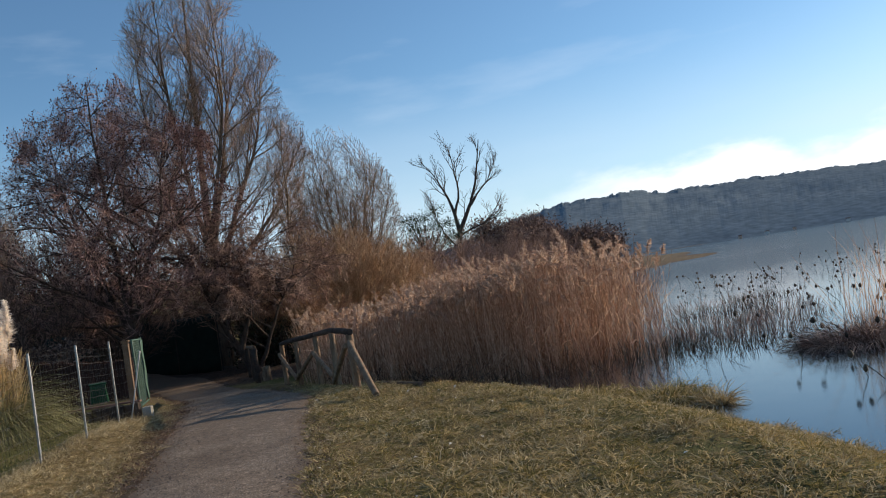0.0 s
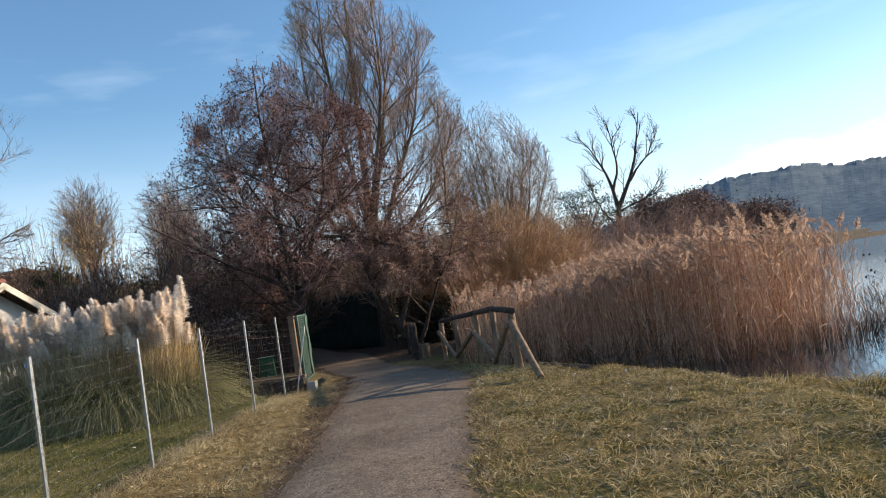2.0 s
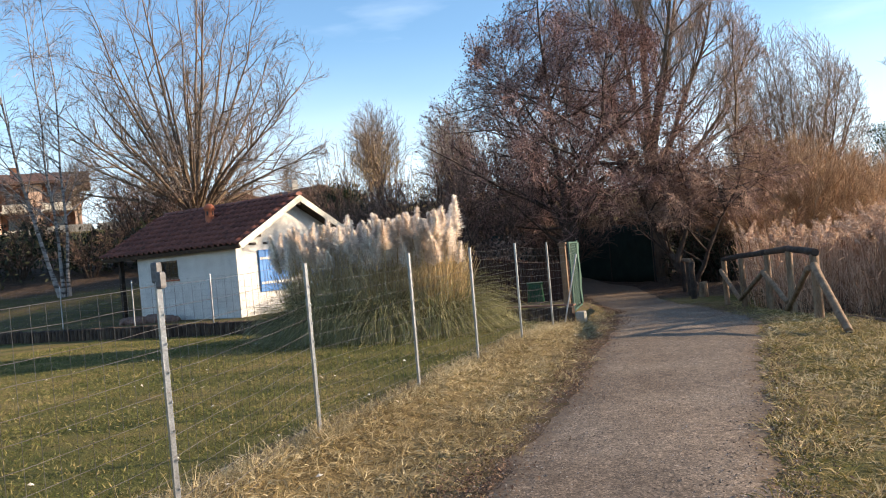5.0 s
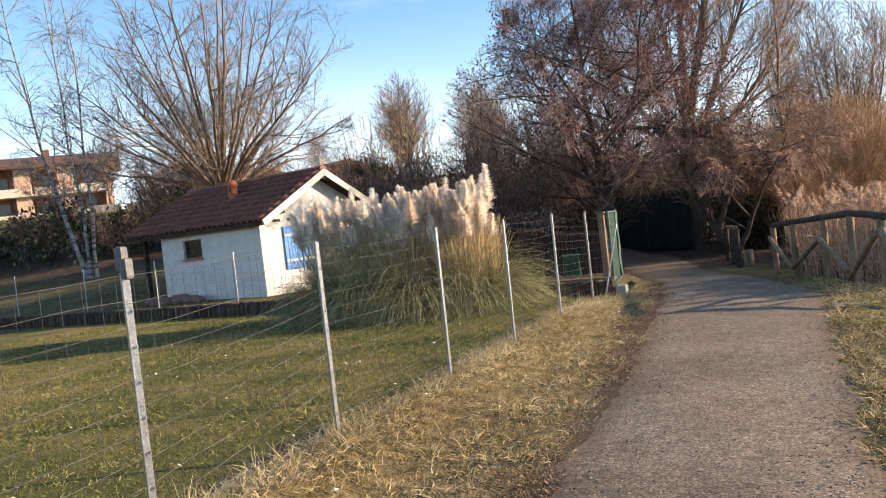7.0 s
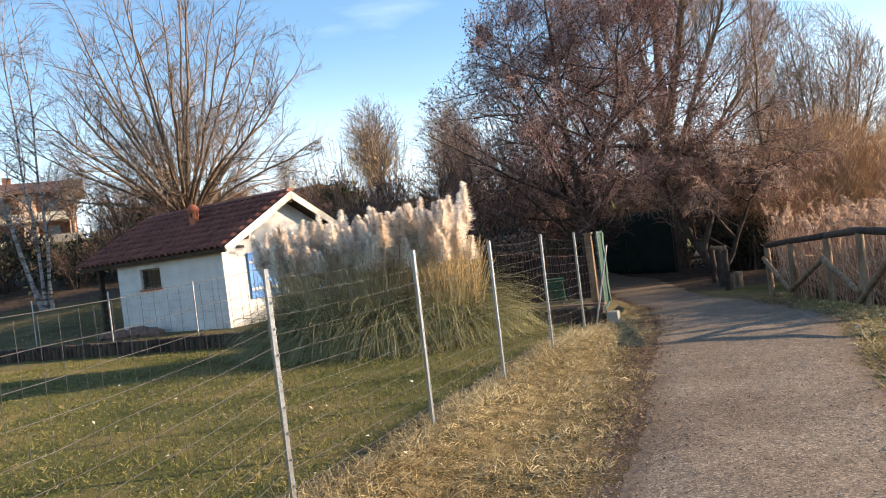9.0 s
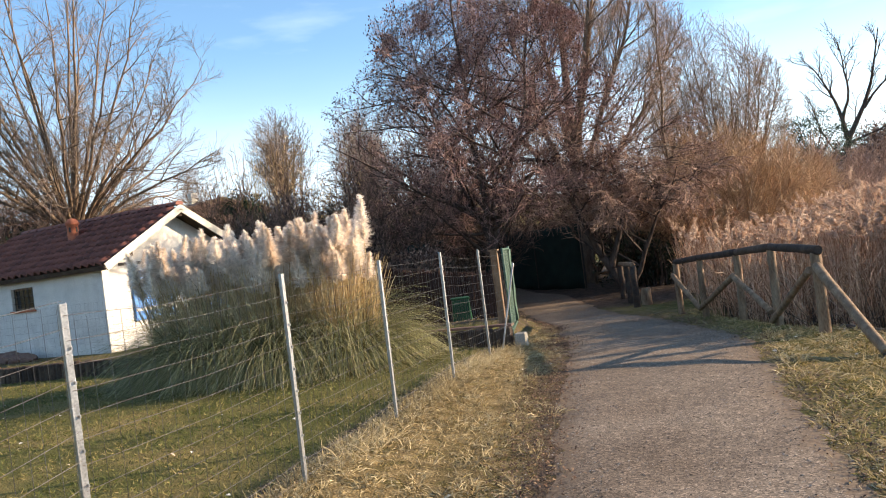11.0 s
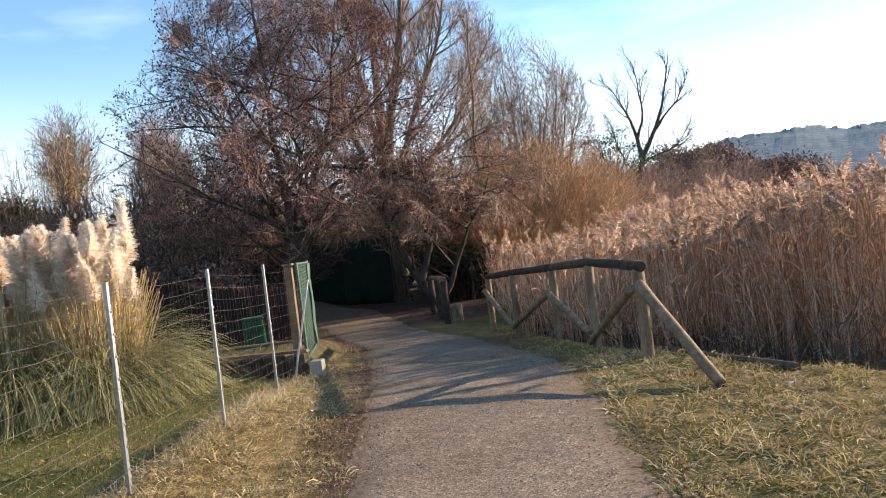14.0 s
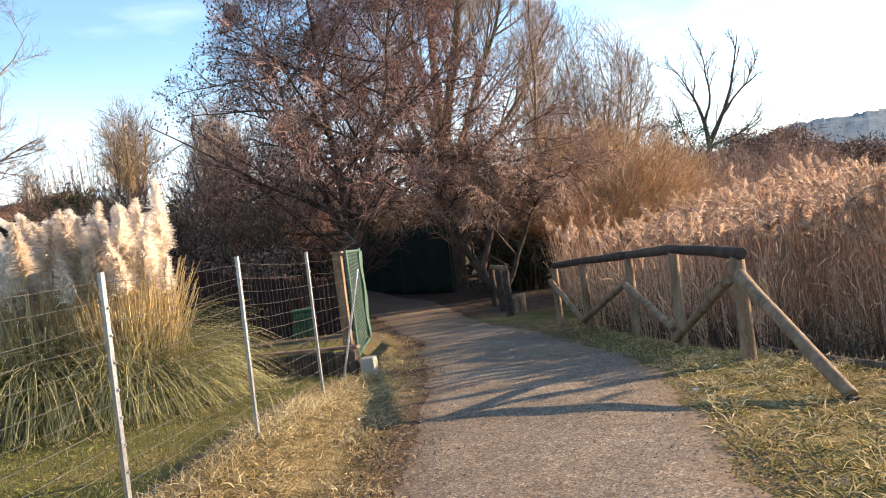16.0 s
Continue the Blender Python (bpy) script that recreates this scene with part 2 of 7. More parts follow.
M_wood = surface("weathered_round_wood", [(0.3, (0.12, 0.075, 0.045)), (0.5, (0.21, 0.14, 0.088)), (0.75, (0.30, 0.215, 0.14))], 5.0, 0.85, 0.5, 40.0, stretch=(2.5, 2.5, 0.6))
M_wood_dark = surface("damp_dark_wood", [(0.3, (0.035, 0.024, 0.018)), (0.6, (0.075, 0.05, 0.036)), (0.8, (0.11, 0.08, 0.055))], 6.0, 0.85, 0.5, 40.0, per_object=0.3)
M_end = surface("sawn_log_end", [(0.3, (0.05, 0.035, 0.025)), (0.7, (0.11, 0.08, 0.055))], 20.0, 0.9, 0.4)
M_steel = surface("galvanised_steel", [(0.3, (0.26, 0.265, 0.27)), (0.6, (0.37, 0.375, 0.38)), (0.8, (0.46, 0.465, 0.47))], 12.0, 0.42, 0.1, 90.0, metallic=0.75, spec=0.5)
M_wire = surface("fence_wire", [(0.3, (0.13, 0.10, 0.085)), (0.7, (0.26, 0.235, 0.21))], 3.0, 0.5, 0.0, metallic=0.6)
M_greenmesh = surface("green_plastic_mesh", [(0.3, (0.030, 0.075, 0.055)), (0.7, (0.062, 0.125, 0.092))], 5.0, 0.6, 0.15)
M_greenbin = surface("green_plastic", [(0.3, (0.006, 0.05, 0.018)), (0.7, (0.012, 0.09, 0.032))], 5.0, 0.45, 0.1)
M_concrete = surface("mossy_concrete", [(0.3, (0.20, 0.19, 0.16)), (0.55, (0.34, 0.32, 0.28)), (0.8, (0.42, 0.40, 0.36))], 7.0, 0.9, 0.5, 70.0)
M_white = surface("white_painted_masonry", [(0.25, (0.50, 0.48, 0.45)), (0.5, (0.60, 0.58, 0.545)), (0.8, (0.69, 0.67, 0.63))], 3.0, 0.8, 0.35, 45.0, bump_dist=0.02)
M_trim = surface("cream_painted_board", [(0.3, (0.55, 0.50, 0.40)), (0.7, (0.72, 0.66, 0.55))], 6.0, 0.6, 0.15)
M_tile = surface("dark_red_roof_tile", [(0.25, (0.075, 0.027, 0.019)), (0.5, (0.155, 0.050, 0.034)), (0.8, (0.24, 0.088, 0.058))], 6.0, 0.62, 0.4, 50.0, per_object=0.25, spec=0.3)
M_terracotta = surface("terracotta", [(0.3, (0.34, 0.09, 0.045)), (0.7, (0.48, 0.16, 0.08))], 8.0, 0.8, 0.2)
M_blue = surface("blue_painted_wood", [(0.3, (0.04, 0.16, 0.42)), (0.6, (0.07, 0.23, 0.55)), (0.8, (0.12, 0.29, 0.58))], 6.0, 0.55, 0.15, stretch=(1, 1, 0.2))
M_darkglass = surface("dim_window_glass", [(0.3, (0.012, 0.014, 0.017)), (0.7, (0.03, 0.033, 0.037))], 2.0, 0.08, 0.0, spec=0.6)
M_iron = surface("dark_iron", [(0.3, (0.03, 0.028, 0.028)), (0.7, (0.07, 0.06, 0.055))], 10.0, 0.6, 0.1, metallic=0.4)
M_greybox = surface("grey_plastic", [(0.3, (0.07, 0.07, 0.072)), (0.7, (0.13, 0.13, 0.132))], 6.0, 0.5, 0.1)
M_net = surface("dark_green_shade_net", [(0.3, (0.008, 0.02, 0.016)), (0.7, (0.016, 0.036, 0.03))], 3.0, 0.85, 0.3, 90.0, stretch=(1, 1, 1))
M_reedmat = surface("brown_reed_screen", [(0.3, (0.030, 0.014, 0.011)), (0.7, (0.055, 0.028, 0.022))], 4.0, 0.95, 0.3, 50.0, island=0.3)
M_pink = surface("pale_pink_render", [(0.3, (0.55, 0.37, 0.27)), (0.7, (0.68, 0.48, 0.36))], 0.7, 0.85, 0.2, 20.0)
M_brick = surface("brown_brickwork", [(0.3, (0.19, 0.085, 0.05)), (0.7, (0.30, 0.15, 0.09))], 1.5, 0.9, 0.3, 25.0)
M_farroof = surface("weathered_far_roof", [(0.3, (0.085, 0.045, 0.033)), (0.7, (0.16, 0.09, 0.065))], 1.5, 0.85, 0.3, 12.0)
M_bark_dark = surface("dark_bark", [(0.3, (0.035, 0.024, 0.019)), (0.6, (0.092, 0.064, 0.049)), (0.8, (0.15, 0.112, 0.083))], 5.0, 0.9, 0.6, 30.0, stretch=(2, 2, 0.5), bump_dist=0.03)
M_bark_tan = surface("tan_poplar_bark", [(0.3, (0.11, 0.075, 0.05)), (0.6, (0.21, 0.15, 0.10)), (0.8, (0.31, 0.24, 0.17))], 4.0, 0.9, 0.5, 25.0, stretch=(2, 2, 0.5), bump_dist=0.03)
M_bark_birch = surface("white_birch_bark", [(0.38, (0.06, 0.05, 0.045)), (0.48, (0.22, 0.195, 0.18)), (0.8, (0.40, 0.37, 0.345))], 3.0, 0.75, 0.3, 20.0, stretch=(1, 1, 4))
M_twig_alder = surface("purple_brown_twigs", [(0.2, (0.135, 0.074, 0.065)), (0.5, (0.26, 0.150, 0.130)), (0.8, (0.40, 0.252, 0.208))], 0.5, 0.8, 0.0, 20.0, island=0.7)
M_twig_tan = surface("tan_twigs", [(0.2, (0.26, 0.175, 0.125)), (0.5, (0.42, 0.305, 0.225)), (0.8, (0.56, 0.43, 0.32))], 0.4, 0.8, 0.0, 20.0, island=0.6)
M_twig_red = surface("reddish_twigs", [(0.2, (0.165, 0.098, 0.074)), (0.5, (0.295, 0.182, 0.137)), (0.8, (0.43, 0.285, 0.21))], 0.5, 0.8, 0.0, 20.0, island=0.7)
M_twig_orange = surface("orange_willow_twigs", [(0.2, (0.29, 0.18, 0.105)), (0.5, (0.49, 0.325, 0.19)), (0.8, (0.65, 0.465, 0.285))], 0.5, 0.8, 0.0, 20.0, island=0.7, through_light=0.2)
M_twig_grey = surface("grey_brown_twigs", [(0.2, (0.14, 0.105, 0.086)), (0.5, (0.25, 0.20, 0.17)), (0.8, (0.36, 0.30, 0.26))], 0.4, 0.8, 0.0, 20.0, island=0.6)
M_twig_dark = surface("dark_thicket_twigs", [(0.2, (0.085, 0.052, 0.042)), (0.5, (0.19, 0.12, 0.092)), (0.8, (0.31, 0.205, 0.155))], 0.4, 0.85, 0.0, 20.0, island=0.7)
M_needle = surface("evergreen_foliage", [(0.2, (0.012, 0.026, 0.014)), (0.5, (0.028, 0.05, 0.026)), (0.8, (0.06, 0.085, 0.04))], 0.6, 0.75, 0.0, 20.0, island=0.7, through_light=0.15)
M_cone = surface("alder_cones", [(0.3, (0.05, 0.026, 0.024)), (0.7, (0.11, 0.058, 0.052))], 3.0, 0.85, 0.0, island=0.5)
M_reed = surface("dry_reed_stems", [(0.2, (0.30, 0.165, 0.095)), (0.5, (0.53, 0.335, 0.215)), (0.8, (0.74, 0.54, 0.39))], 0.35, 0.75, 0.0, 15.0, island=1.0, through_light=0.36)
M_reedplume = surface("feathery_reed_heads", [(0.2, (0.33, 0.21, 0.15)), (0.5, (0.52, 0.37, 0.275)), (0.8, (0.70, 0.545, 0.43))], 0.4, 0.9, 0.0, 15.0, island=0.5, through_light=0.5)
M_cane = surface("dry_giant_cane", [(0.2, (0.30, 0.19, 0.09)), (0.5, (0.46, 0.31, 0.15)), (0.8, (0.60, 0.44, 0.24))], 0.4, 0.75, 0.0, 15.0, island=0.6, through_light=0.2)
M_pampas_leaf = surface("pampas_leaves", [(0.2, (0.11, 0.118, 0.045)), (0.5, (0.235, 0.228, 0.095)), (0.8, (0.45, 0.40, 0.21))], 0.5, 0.6, 0.0, 15.0, island=0.75, through_light=0.3)
M_pampas_stem = surface("pampas_stems", [(0.2, (0.42, 0.30, 0.14)), (0.5, (0.60, 0.46, 0.24)), (0.8, (0.75, 0.62, 0.39))], 0.6, 0.6, 0.0, 15.0, island=0.7, through_light=0.25)
M_plume = surface("cream_pampas_plumes", [(0.2, (0.72, 0.61, 0.51)), (0.5, (0.86, 0.775, 0.68)), (0.8, (0.92, 0.87, 0.80))], 0.8, 0.9, 0.0, 15.0, per_object=0.5, through_light=0.5)
M_straw = surface("dry_straw_grass", [(0.2, (0.20, 0.145, 0.07)), (0.5, (0.37, 0.29, 0.15)), (0.8, (0.57, 0.475, 0.29))], 0.6, 0.75, 0.0, 15.0, island=0.6, through_light=0.25)
M_grass = surface("winter_lawn_grass", [(0.15, (0.125, 0.110, 0.032)), (0.4, (0.235, 0.19, 0.062)), (0.6, (0.38, 0.285, 0.115)), (0.88, (0.58, 0.45, 0.24))], 0.8, 0.75, 0.0, 15.0, island=0.85, through_light=0.25)
M_lawn = surface("mown_lawn_grass", [(0.15, (0.065, 0.085, 0.018)), (0.4, (0.125, 0.135, 0.034)), (0.65, (0.215, 0.185, 0.062)), (0.9, (0.34, 0.265, 0.12))], 0.8, 0.75, 0.0, 15.0, island=0.75, through_light=0.2)
M_chip = surface("gravel_chips", [(0.2, (0.08, 0.07, 0.06)), (0.5, (0.19, 0.165, 0.145)), (0.8, (0.36, 0.32, 0.28))], 2.0, 0.85, 0.0, 15.0, island=0.9)
M_brown_litter = surface("brown_leaf_mould", [(0.2, (0.075, 0.04, 0.026)), (0.5, (0.15, 0.085, 0.052)), (0.8, (0.26, 0.165, 0.10))], 3.0, 0.85, 0.0, island=0.8)
M_leaf_litter = surface("pale_leaf", [(0.3, (0.5, 0.42, 0.3)), (0.7, (0.75, 0.7, 0.6))], 3.0, 0.8, 0.0, island=0.4)
M_lotus = surface("dead_lotus_stalks", [(0.3, (0.035, 0.026, 0.02)), (0.7, (0.10, 0.07, 0.045))], 2.0, 0.85, 0.0, island=0.5)
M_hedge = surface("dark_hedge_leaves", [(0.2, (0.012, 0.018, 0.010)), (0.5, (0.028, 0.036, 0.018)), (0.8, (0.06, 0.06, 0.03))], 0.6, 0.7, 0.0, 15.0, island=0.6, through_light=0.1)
M_cable = surface("orange_wire", [(0.3, (0.5, 0.16, 0.06)), (0.7, (0.62, 0.22, 0.09))], 4.0, 0.6, 0.0)
# wooded hill; the blue-grey haze of distance is mixed into its base colour
M_hill = surface("far_hill_haze_tint", [(0.3, (0.14, 0.18, 0.21)), (0.55, (0.165, 0.207, 0.233)), (0.8, (0.195, 0.235, 0.255))], 0.012, 1.0, 0.0, 0.12, spec=0.0, grain_range=(0.78, 1.22))
M_rubble = surface("stone_rubble", [(0.3, (0.12, 0.065, 0.05)), (0.7, (0.25, 0.15, 0.115))], 4.0, 0.9, 0.4)


def water_material():
    mat = bpy.data.materials.new("lake_water")
    mat.use_nodes = True
    n, l = mat.node_tree.nodes, mat.node_tree.links
    b = n["Principled BSDF"]
    b.inputs["Base Color"].default_value = (0.012, 0.02, 0.026, 1)
    b.inputs["Roughness"].default_value = 0.10
    b.inputs["IOR"].default_value = 1.4
    b.inputs["Specular IOR Level"].default_value = 0.9
    co = n.new("ShaderNodeTexCoord")
    wide = n.new("ShaderNodeTexNoise")
    wide.inputs["Scale"].default_value, wide.inputs["Detail"].default_value = 0.018, 3.0
    mp = n.new("ShaderNodeMapping")
    mp.inputs["Rotation"].default_value = (0, 0, radians(-25))
    mp.inputs["Scale"].default_value = (0.35, 1.6, 1)
    l.new(co.outputs["Object"], mp.inputs["Vector"])
    l.new(mp.outputs["Vector"], wide.inputs["Vector"])
    fine = n.new("ShaderNodeTexNoise")
    fine.inputs["Scale"].default_value, fine.inputs["Detail"].default_value = 2.2, 4.0
    l.new(co.outputs["Object"], fine.inputs["Vector"])
    zone = ramp_of(n, [(0.42, (0.03, 0.03, 0.03)), (0.6, (1, 1, 1))])
    l.new(wide.outputs["Fac"], zone.inputs["Fac"])
    mul = n.new("ShaderNodeMath")
    mul.operation = "MULTIPLY"
    l.new(zone.outputs["Color"], mul.inputs[0])
    l.new(fine.outputs["Fac"], mul.inputs[1])
    bp = n.new("ShaderNodeBump")
    bp.inputs["Strength"].default_value, bp.inputs["Distance"].default_value = 0.25, 0.06
    l.new(mul.outputs["Value"], bp.inputs["Height"])
    l.new(bp.outputs["Normal"], b.inputs["Normal"])
    return mat


def ground_material():
    """Soil, straw and grass by the three zone weights stored on the ground, broken up by noise at three scales."""
    mat = bpy.data.materials.new("ground_soil_and_turf")
    mat.use_nodes = True
    n, l = mat.node_tree.nodes, mat.node_tree.links
    b = n["Principled BSDF"]
    b.inputs["Roughness"].default_value = 0.95
    b.inputs["Specular IOR Level"].default_value = 0.15
    co = n.new("ShaderNodeTexCoord")

    def noise_node(scale, detail=5.0):
        t = n.new("ShaderNodeTexNoise")
        t.inputs["Scale"].default_value, t.inputs["Detail"].default_value = scale, detail
        l.new(co.outputs["Object"], t.inputs["Vector"])
        return t.outputs["Fac"]

    def mixed(fac, a, c, kind="MIX"):
        m = n.new("ShaderNodeMix")
        m.data_type, m.blend_type = "RGBA", kind
        if isinstance(fac, float):
            m.inputs["Factor"].default_value = fac
        else:
            l.new(fac, m.inputs["Factor"])
        l.new(a, m.inputs["A"])
        l.new(c, m.inputs["B"])
        return m.outputs["Result"]

    coarse, mid, fine = noise_node(0.7), noise_node(6.0), noise_node(70.0, 2.0)
    grass = ramp_of(n, [(0.3, (0.055, 0.060, 0.014)), (0.48, (0.105, 0.100, 0.027)), (0.62, (0.185, 0.14, 0.05)), (0.8, (0.27, 0.20, 0.085))])
    straw = ramp_of(n, [(0.3, (0.075, 0.052, 0.02)), (0.5, (0.17, 0.12, 0.052)), (0.75, (0.29, 0.22, 0.11))])
    soil = ramp_of(n, [(0.3, (0.035, 0.024, 0.017)), (0.5, (0.075, 0.052, 0.038)), (0.75, (0.13, 0.095, 0.07))])
    l.new(coarse, grass.inputs["Fac"])
    l.new(mid, straw.inputs["Fac"])
    l.new(mid, soil.inputs["Fac"])
    at = n.new("ShaderNodeAttribute")
    at.attribute_name = "zone"
    sp = n.new("ShaderNodeSeparateColor")
    l.new(at.outputs["Color"], sp.inputs["Color"])

    def rough_edge(weight):
        s = n.new("ShaderNodeMath")
        l.new(weight, s.inputs[0])
        l.new(mid, s.inputs[1])
        r = n.new("ShaderNodeMapRange")
        r.inputs["From Min"].default_value, r.inputs["From Max"].default_value = 0.78, 1.15
        l.new(s.outputs["Value"], r.inputs["Value"])
        return r.outputs["Result"]

    c = mixed(rough_edge(sp.outputs["Red"]), grass.outputs["Color"], straw.outputs["Color"])
    c = mixed(rough_edge(sp.outputs["Blue"]), c, soil.outputs["Color"])
    g = n.new("ShaderNodeMapRange")
    g.inputs["From Min"].default_value, g.inputs["From Max"].default_value = 0.3, 0.7
    g.inputs["To Min"].default_value, g.inputs["To Max"].default_value = 0.42, 1.45
    l.new(fine, g.inputs["Value"])
    c = mixed(1.0, c, g.outputs["Result"], "MULTIPLY")
    l.new(c, b.inputs["Base Color"])
    s = n.new("ShaderNodeMath")
    l.new(mid, s.inputs[0])
    l.new(fine, s.inputs[1])
    bp = n.new("ShaderNodeBump")
    bp.inputs["Strength"].default_value, bp.inputs["Distance"].default_value = 0.7, 0.03
    l.new(s.outputs["Value"], bp.inputs["Height"])
    l.new(bp.outputs["Normal"], b.inputs["Normal"])
    return mat


def path_material():
    """Worn asphalt with small stones set in it, and soil and litter trodden in along its ragged edges."""
    mat = bpy.data.materials.new("path_asphalt")
    mat.use_nodes = True
    n, l = mat.node_tree.nodes, mat.node_tree.links
    b = n["Principled BSDF"]
    b.inputs["Roughness"].default_value = 0.92
    b.inputs["Specular IOR Level"].default_value = 0.25
    co = n.new("ShaderNodeTexCoord")

    def noise_node(scale, detail):
        t = n.new("ShaderNodeTexNoise")
        t.inputs["Scale"].default_value, t.inputs["Detail"].default_value = scale, detail
        l.new(co.outputs["Object"], t.inputs["Vector"])
        return t.outputs["Fac"]

    def mixed(fac, a, c, kind="MIX"):
        m = n.new("ShaderNodeMix")
        m.data_type, m.blend_type = "RGBA", kind
        if isinstance(fac, float):
            m.inputs["Factor"].default_value = fac
        else:
            l.new(fac, m.inputs["Factor"])
        l.new(a, m.inputs["A"])
        l.new(c, m.inputs["B"])
        return m.outputs["Result"]

    wide, mid = noise_node(0.9, 4.0), noise_node(9.0, 6.0)
    tar = ramp_of(n, [(0.3, (0.135, 0.102, 0.074)), (0.5, (0.177, 0.137, 0.102)), (0.72, (0.216, 0.173, 0.132))])
    l.new(wide, tar.inputs["Fac"])
    stones = n.new("ShaderNodeTexVoronoi")
    stones.inputs["Scale"].default_value = 95.0
    l.new(co.outputs["Object"], stones.inputs["Vector"])
    grey = n.new("ShaderNodeSeparateColor")
    l.new(stones.outputs["Color"], grey.inputs["Color"])
    chip = ramp_of(n, [(0.0, (0.45, 0.44, 0.43)), (0.5, (0.95, 0.94, 0.92)), (0.85, (1.35, 1.32, 1.28)), (1.0, (2.3, 2.25, 2.15))])
    l.new(grey.outputs["Red"], chip.inputs["Fac"])
    c = mixed(1.0, tar.outputs["Color"], chip.outputs["Color"], "MULTIPLY")
    blot = ramp_of(n, [(0.35, (0.82, 0.81, 0.80)), (0.65, (1.12, 1.11, 1.10))])
    l.new(mid, blot.inputs["Fac"])
    c = mixed(1.0, c, blot.outputs["Color"], "MULTIPLY")
    soil = ramp_of(n, [(0.3, (0.10, 0.068, 0.047)), (0.5, (0.155, 0.11, 0.074)), (0.75, (0.23, 0.17, 0.11))])
    l.new(noise_node(28.0, 4.0), soil.inputs["Fac"])
    at = n.new("ShaderNodeAttribute")
    at.attribute_name = "edge"
    sm = n.new("ShaderNodeMath")
    l.new(at.outputs["Fac"], sm.inputs[0])
    l.new(mid, sm.inputs[1])
    r = n.new("ShaderNodeMapRange")
    r.inputs["From Min"].default_value, r.inputs["From Max"].default_value = 0.92, 1.22
    l.new(sm.outputs["Value"], r.inputs["Value"])
    c = mixed(r.outputs["Result"], c, soil.outputs["Color"])
    l.new(c, b.inputs["Base Color"])
    bp = n.new("ShaderNodeBump")
    bp.inputs["Strength"].default_value, bp.inputs["Distance"].default_value = 0.55, 0.006
    l.new(grey.outputs["Green"], bp.inputs["Height"])
    l.new(bp.outputs["Normal"], b.inputs["Normal"])
    return mat


M_water, M_ground, M_path = water_material(), ground_material(), path_material()

# ---- the lie of the land ----
WATER = -0.60
SHORE = np.array([(6.4, -60), (6.3, 5), (6.15, 7.5), (6.0, 9.0), (5.5, 10.6), (4.4, 12.3), (2.9, 13.9), (2.1, 15.5), (1.5, 18), (1.0, 20.5), (1.0, 24), (1.8, 30), (4, 38), (12, 60), (26, 78), (60, 118), (120, 270), (150, 330), (120, 420), (300, 640), (900, 1200), (2400, 1700)], float)
WALL_A, WALL_B = np.array([-2.45, 16.2]), np.array([-24.0, 19.0])
PATH_Y = [-30, -4, 2, 7, 10, 15, 20, 24, 30, 36, 44]
PATH_X = [3.0, 0.8, 0.3, 0.04, -0.10, -0.45, -1.45, -2.75, -4.7, -8.2, -14]
PATH_W = [1.7, 1.7, 1.72, 1.70, 1.84, 2.2, 1.95, 1.75, 2.3, 3.0, 3.0]


def off_shore(x, y):
    """Metres out into the lake (below 0: on land)."""
    x, y = np.asarray(x, float), np.asarray(y, float)
    best, sign = np.full(x.shape, 1e9), np.ones(x.shape)
    for (ax, ay), (bx, by) in zip(SHORE[:-1], SHORE[1:]):
        dx, dy = bx - ax, by - ay
        t = np.clip(((x - ax) * dx + (y - ay) * dy) / (dx * dx + dy * dy), 0, 1)
        d = np.hypot(x - ax - t * dx, y - ay - t * dy)
        s = np.where((x - ax) * dy - (y - ay) * dx > 0, 1.0, -1.0)
        near = d < best
        best, sign = np.where(near, d, best), np.where(near, s, sign)
    return best * sign


def ramp01(v, a, b):
    t = np.clip((np.asarray(v, float) - a) / (b - a), 0, 1)
    return t * t * (3 - 2 * t)


def behind_wall(x, y):
    """Metres behind the log edging of the garden."""
    d = (WALL_B - WALL_A) / np.linalg.norm(WALL_B - WALL_A)
    return (np.asarray(y) - WALL_A[1]) * -d[0] + (np.asarray(x) - WALL_A[0]) * d[1]


def waves(x, y, s, seed):
    r = np.random.default_rng(seed)
    out = 0
    for _ in range(5):
        a, p, f = r.uniform(0, 6.28), r.uniform(0, 6.28), s * r.uniform(0.6, 1.7)
        out = out + np.sin((x * math.cos(a) + y * math.sin(a)) * f + p)
    return out / 5


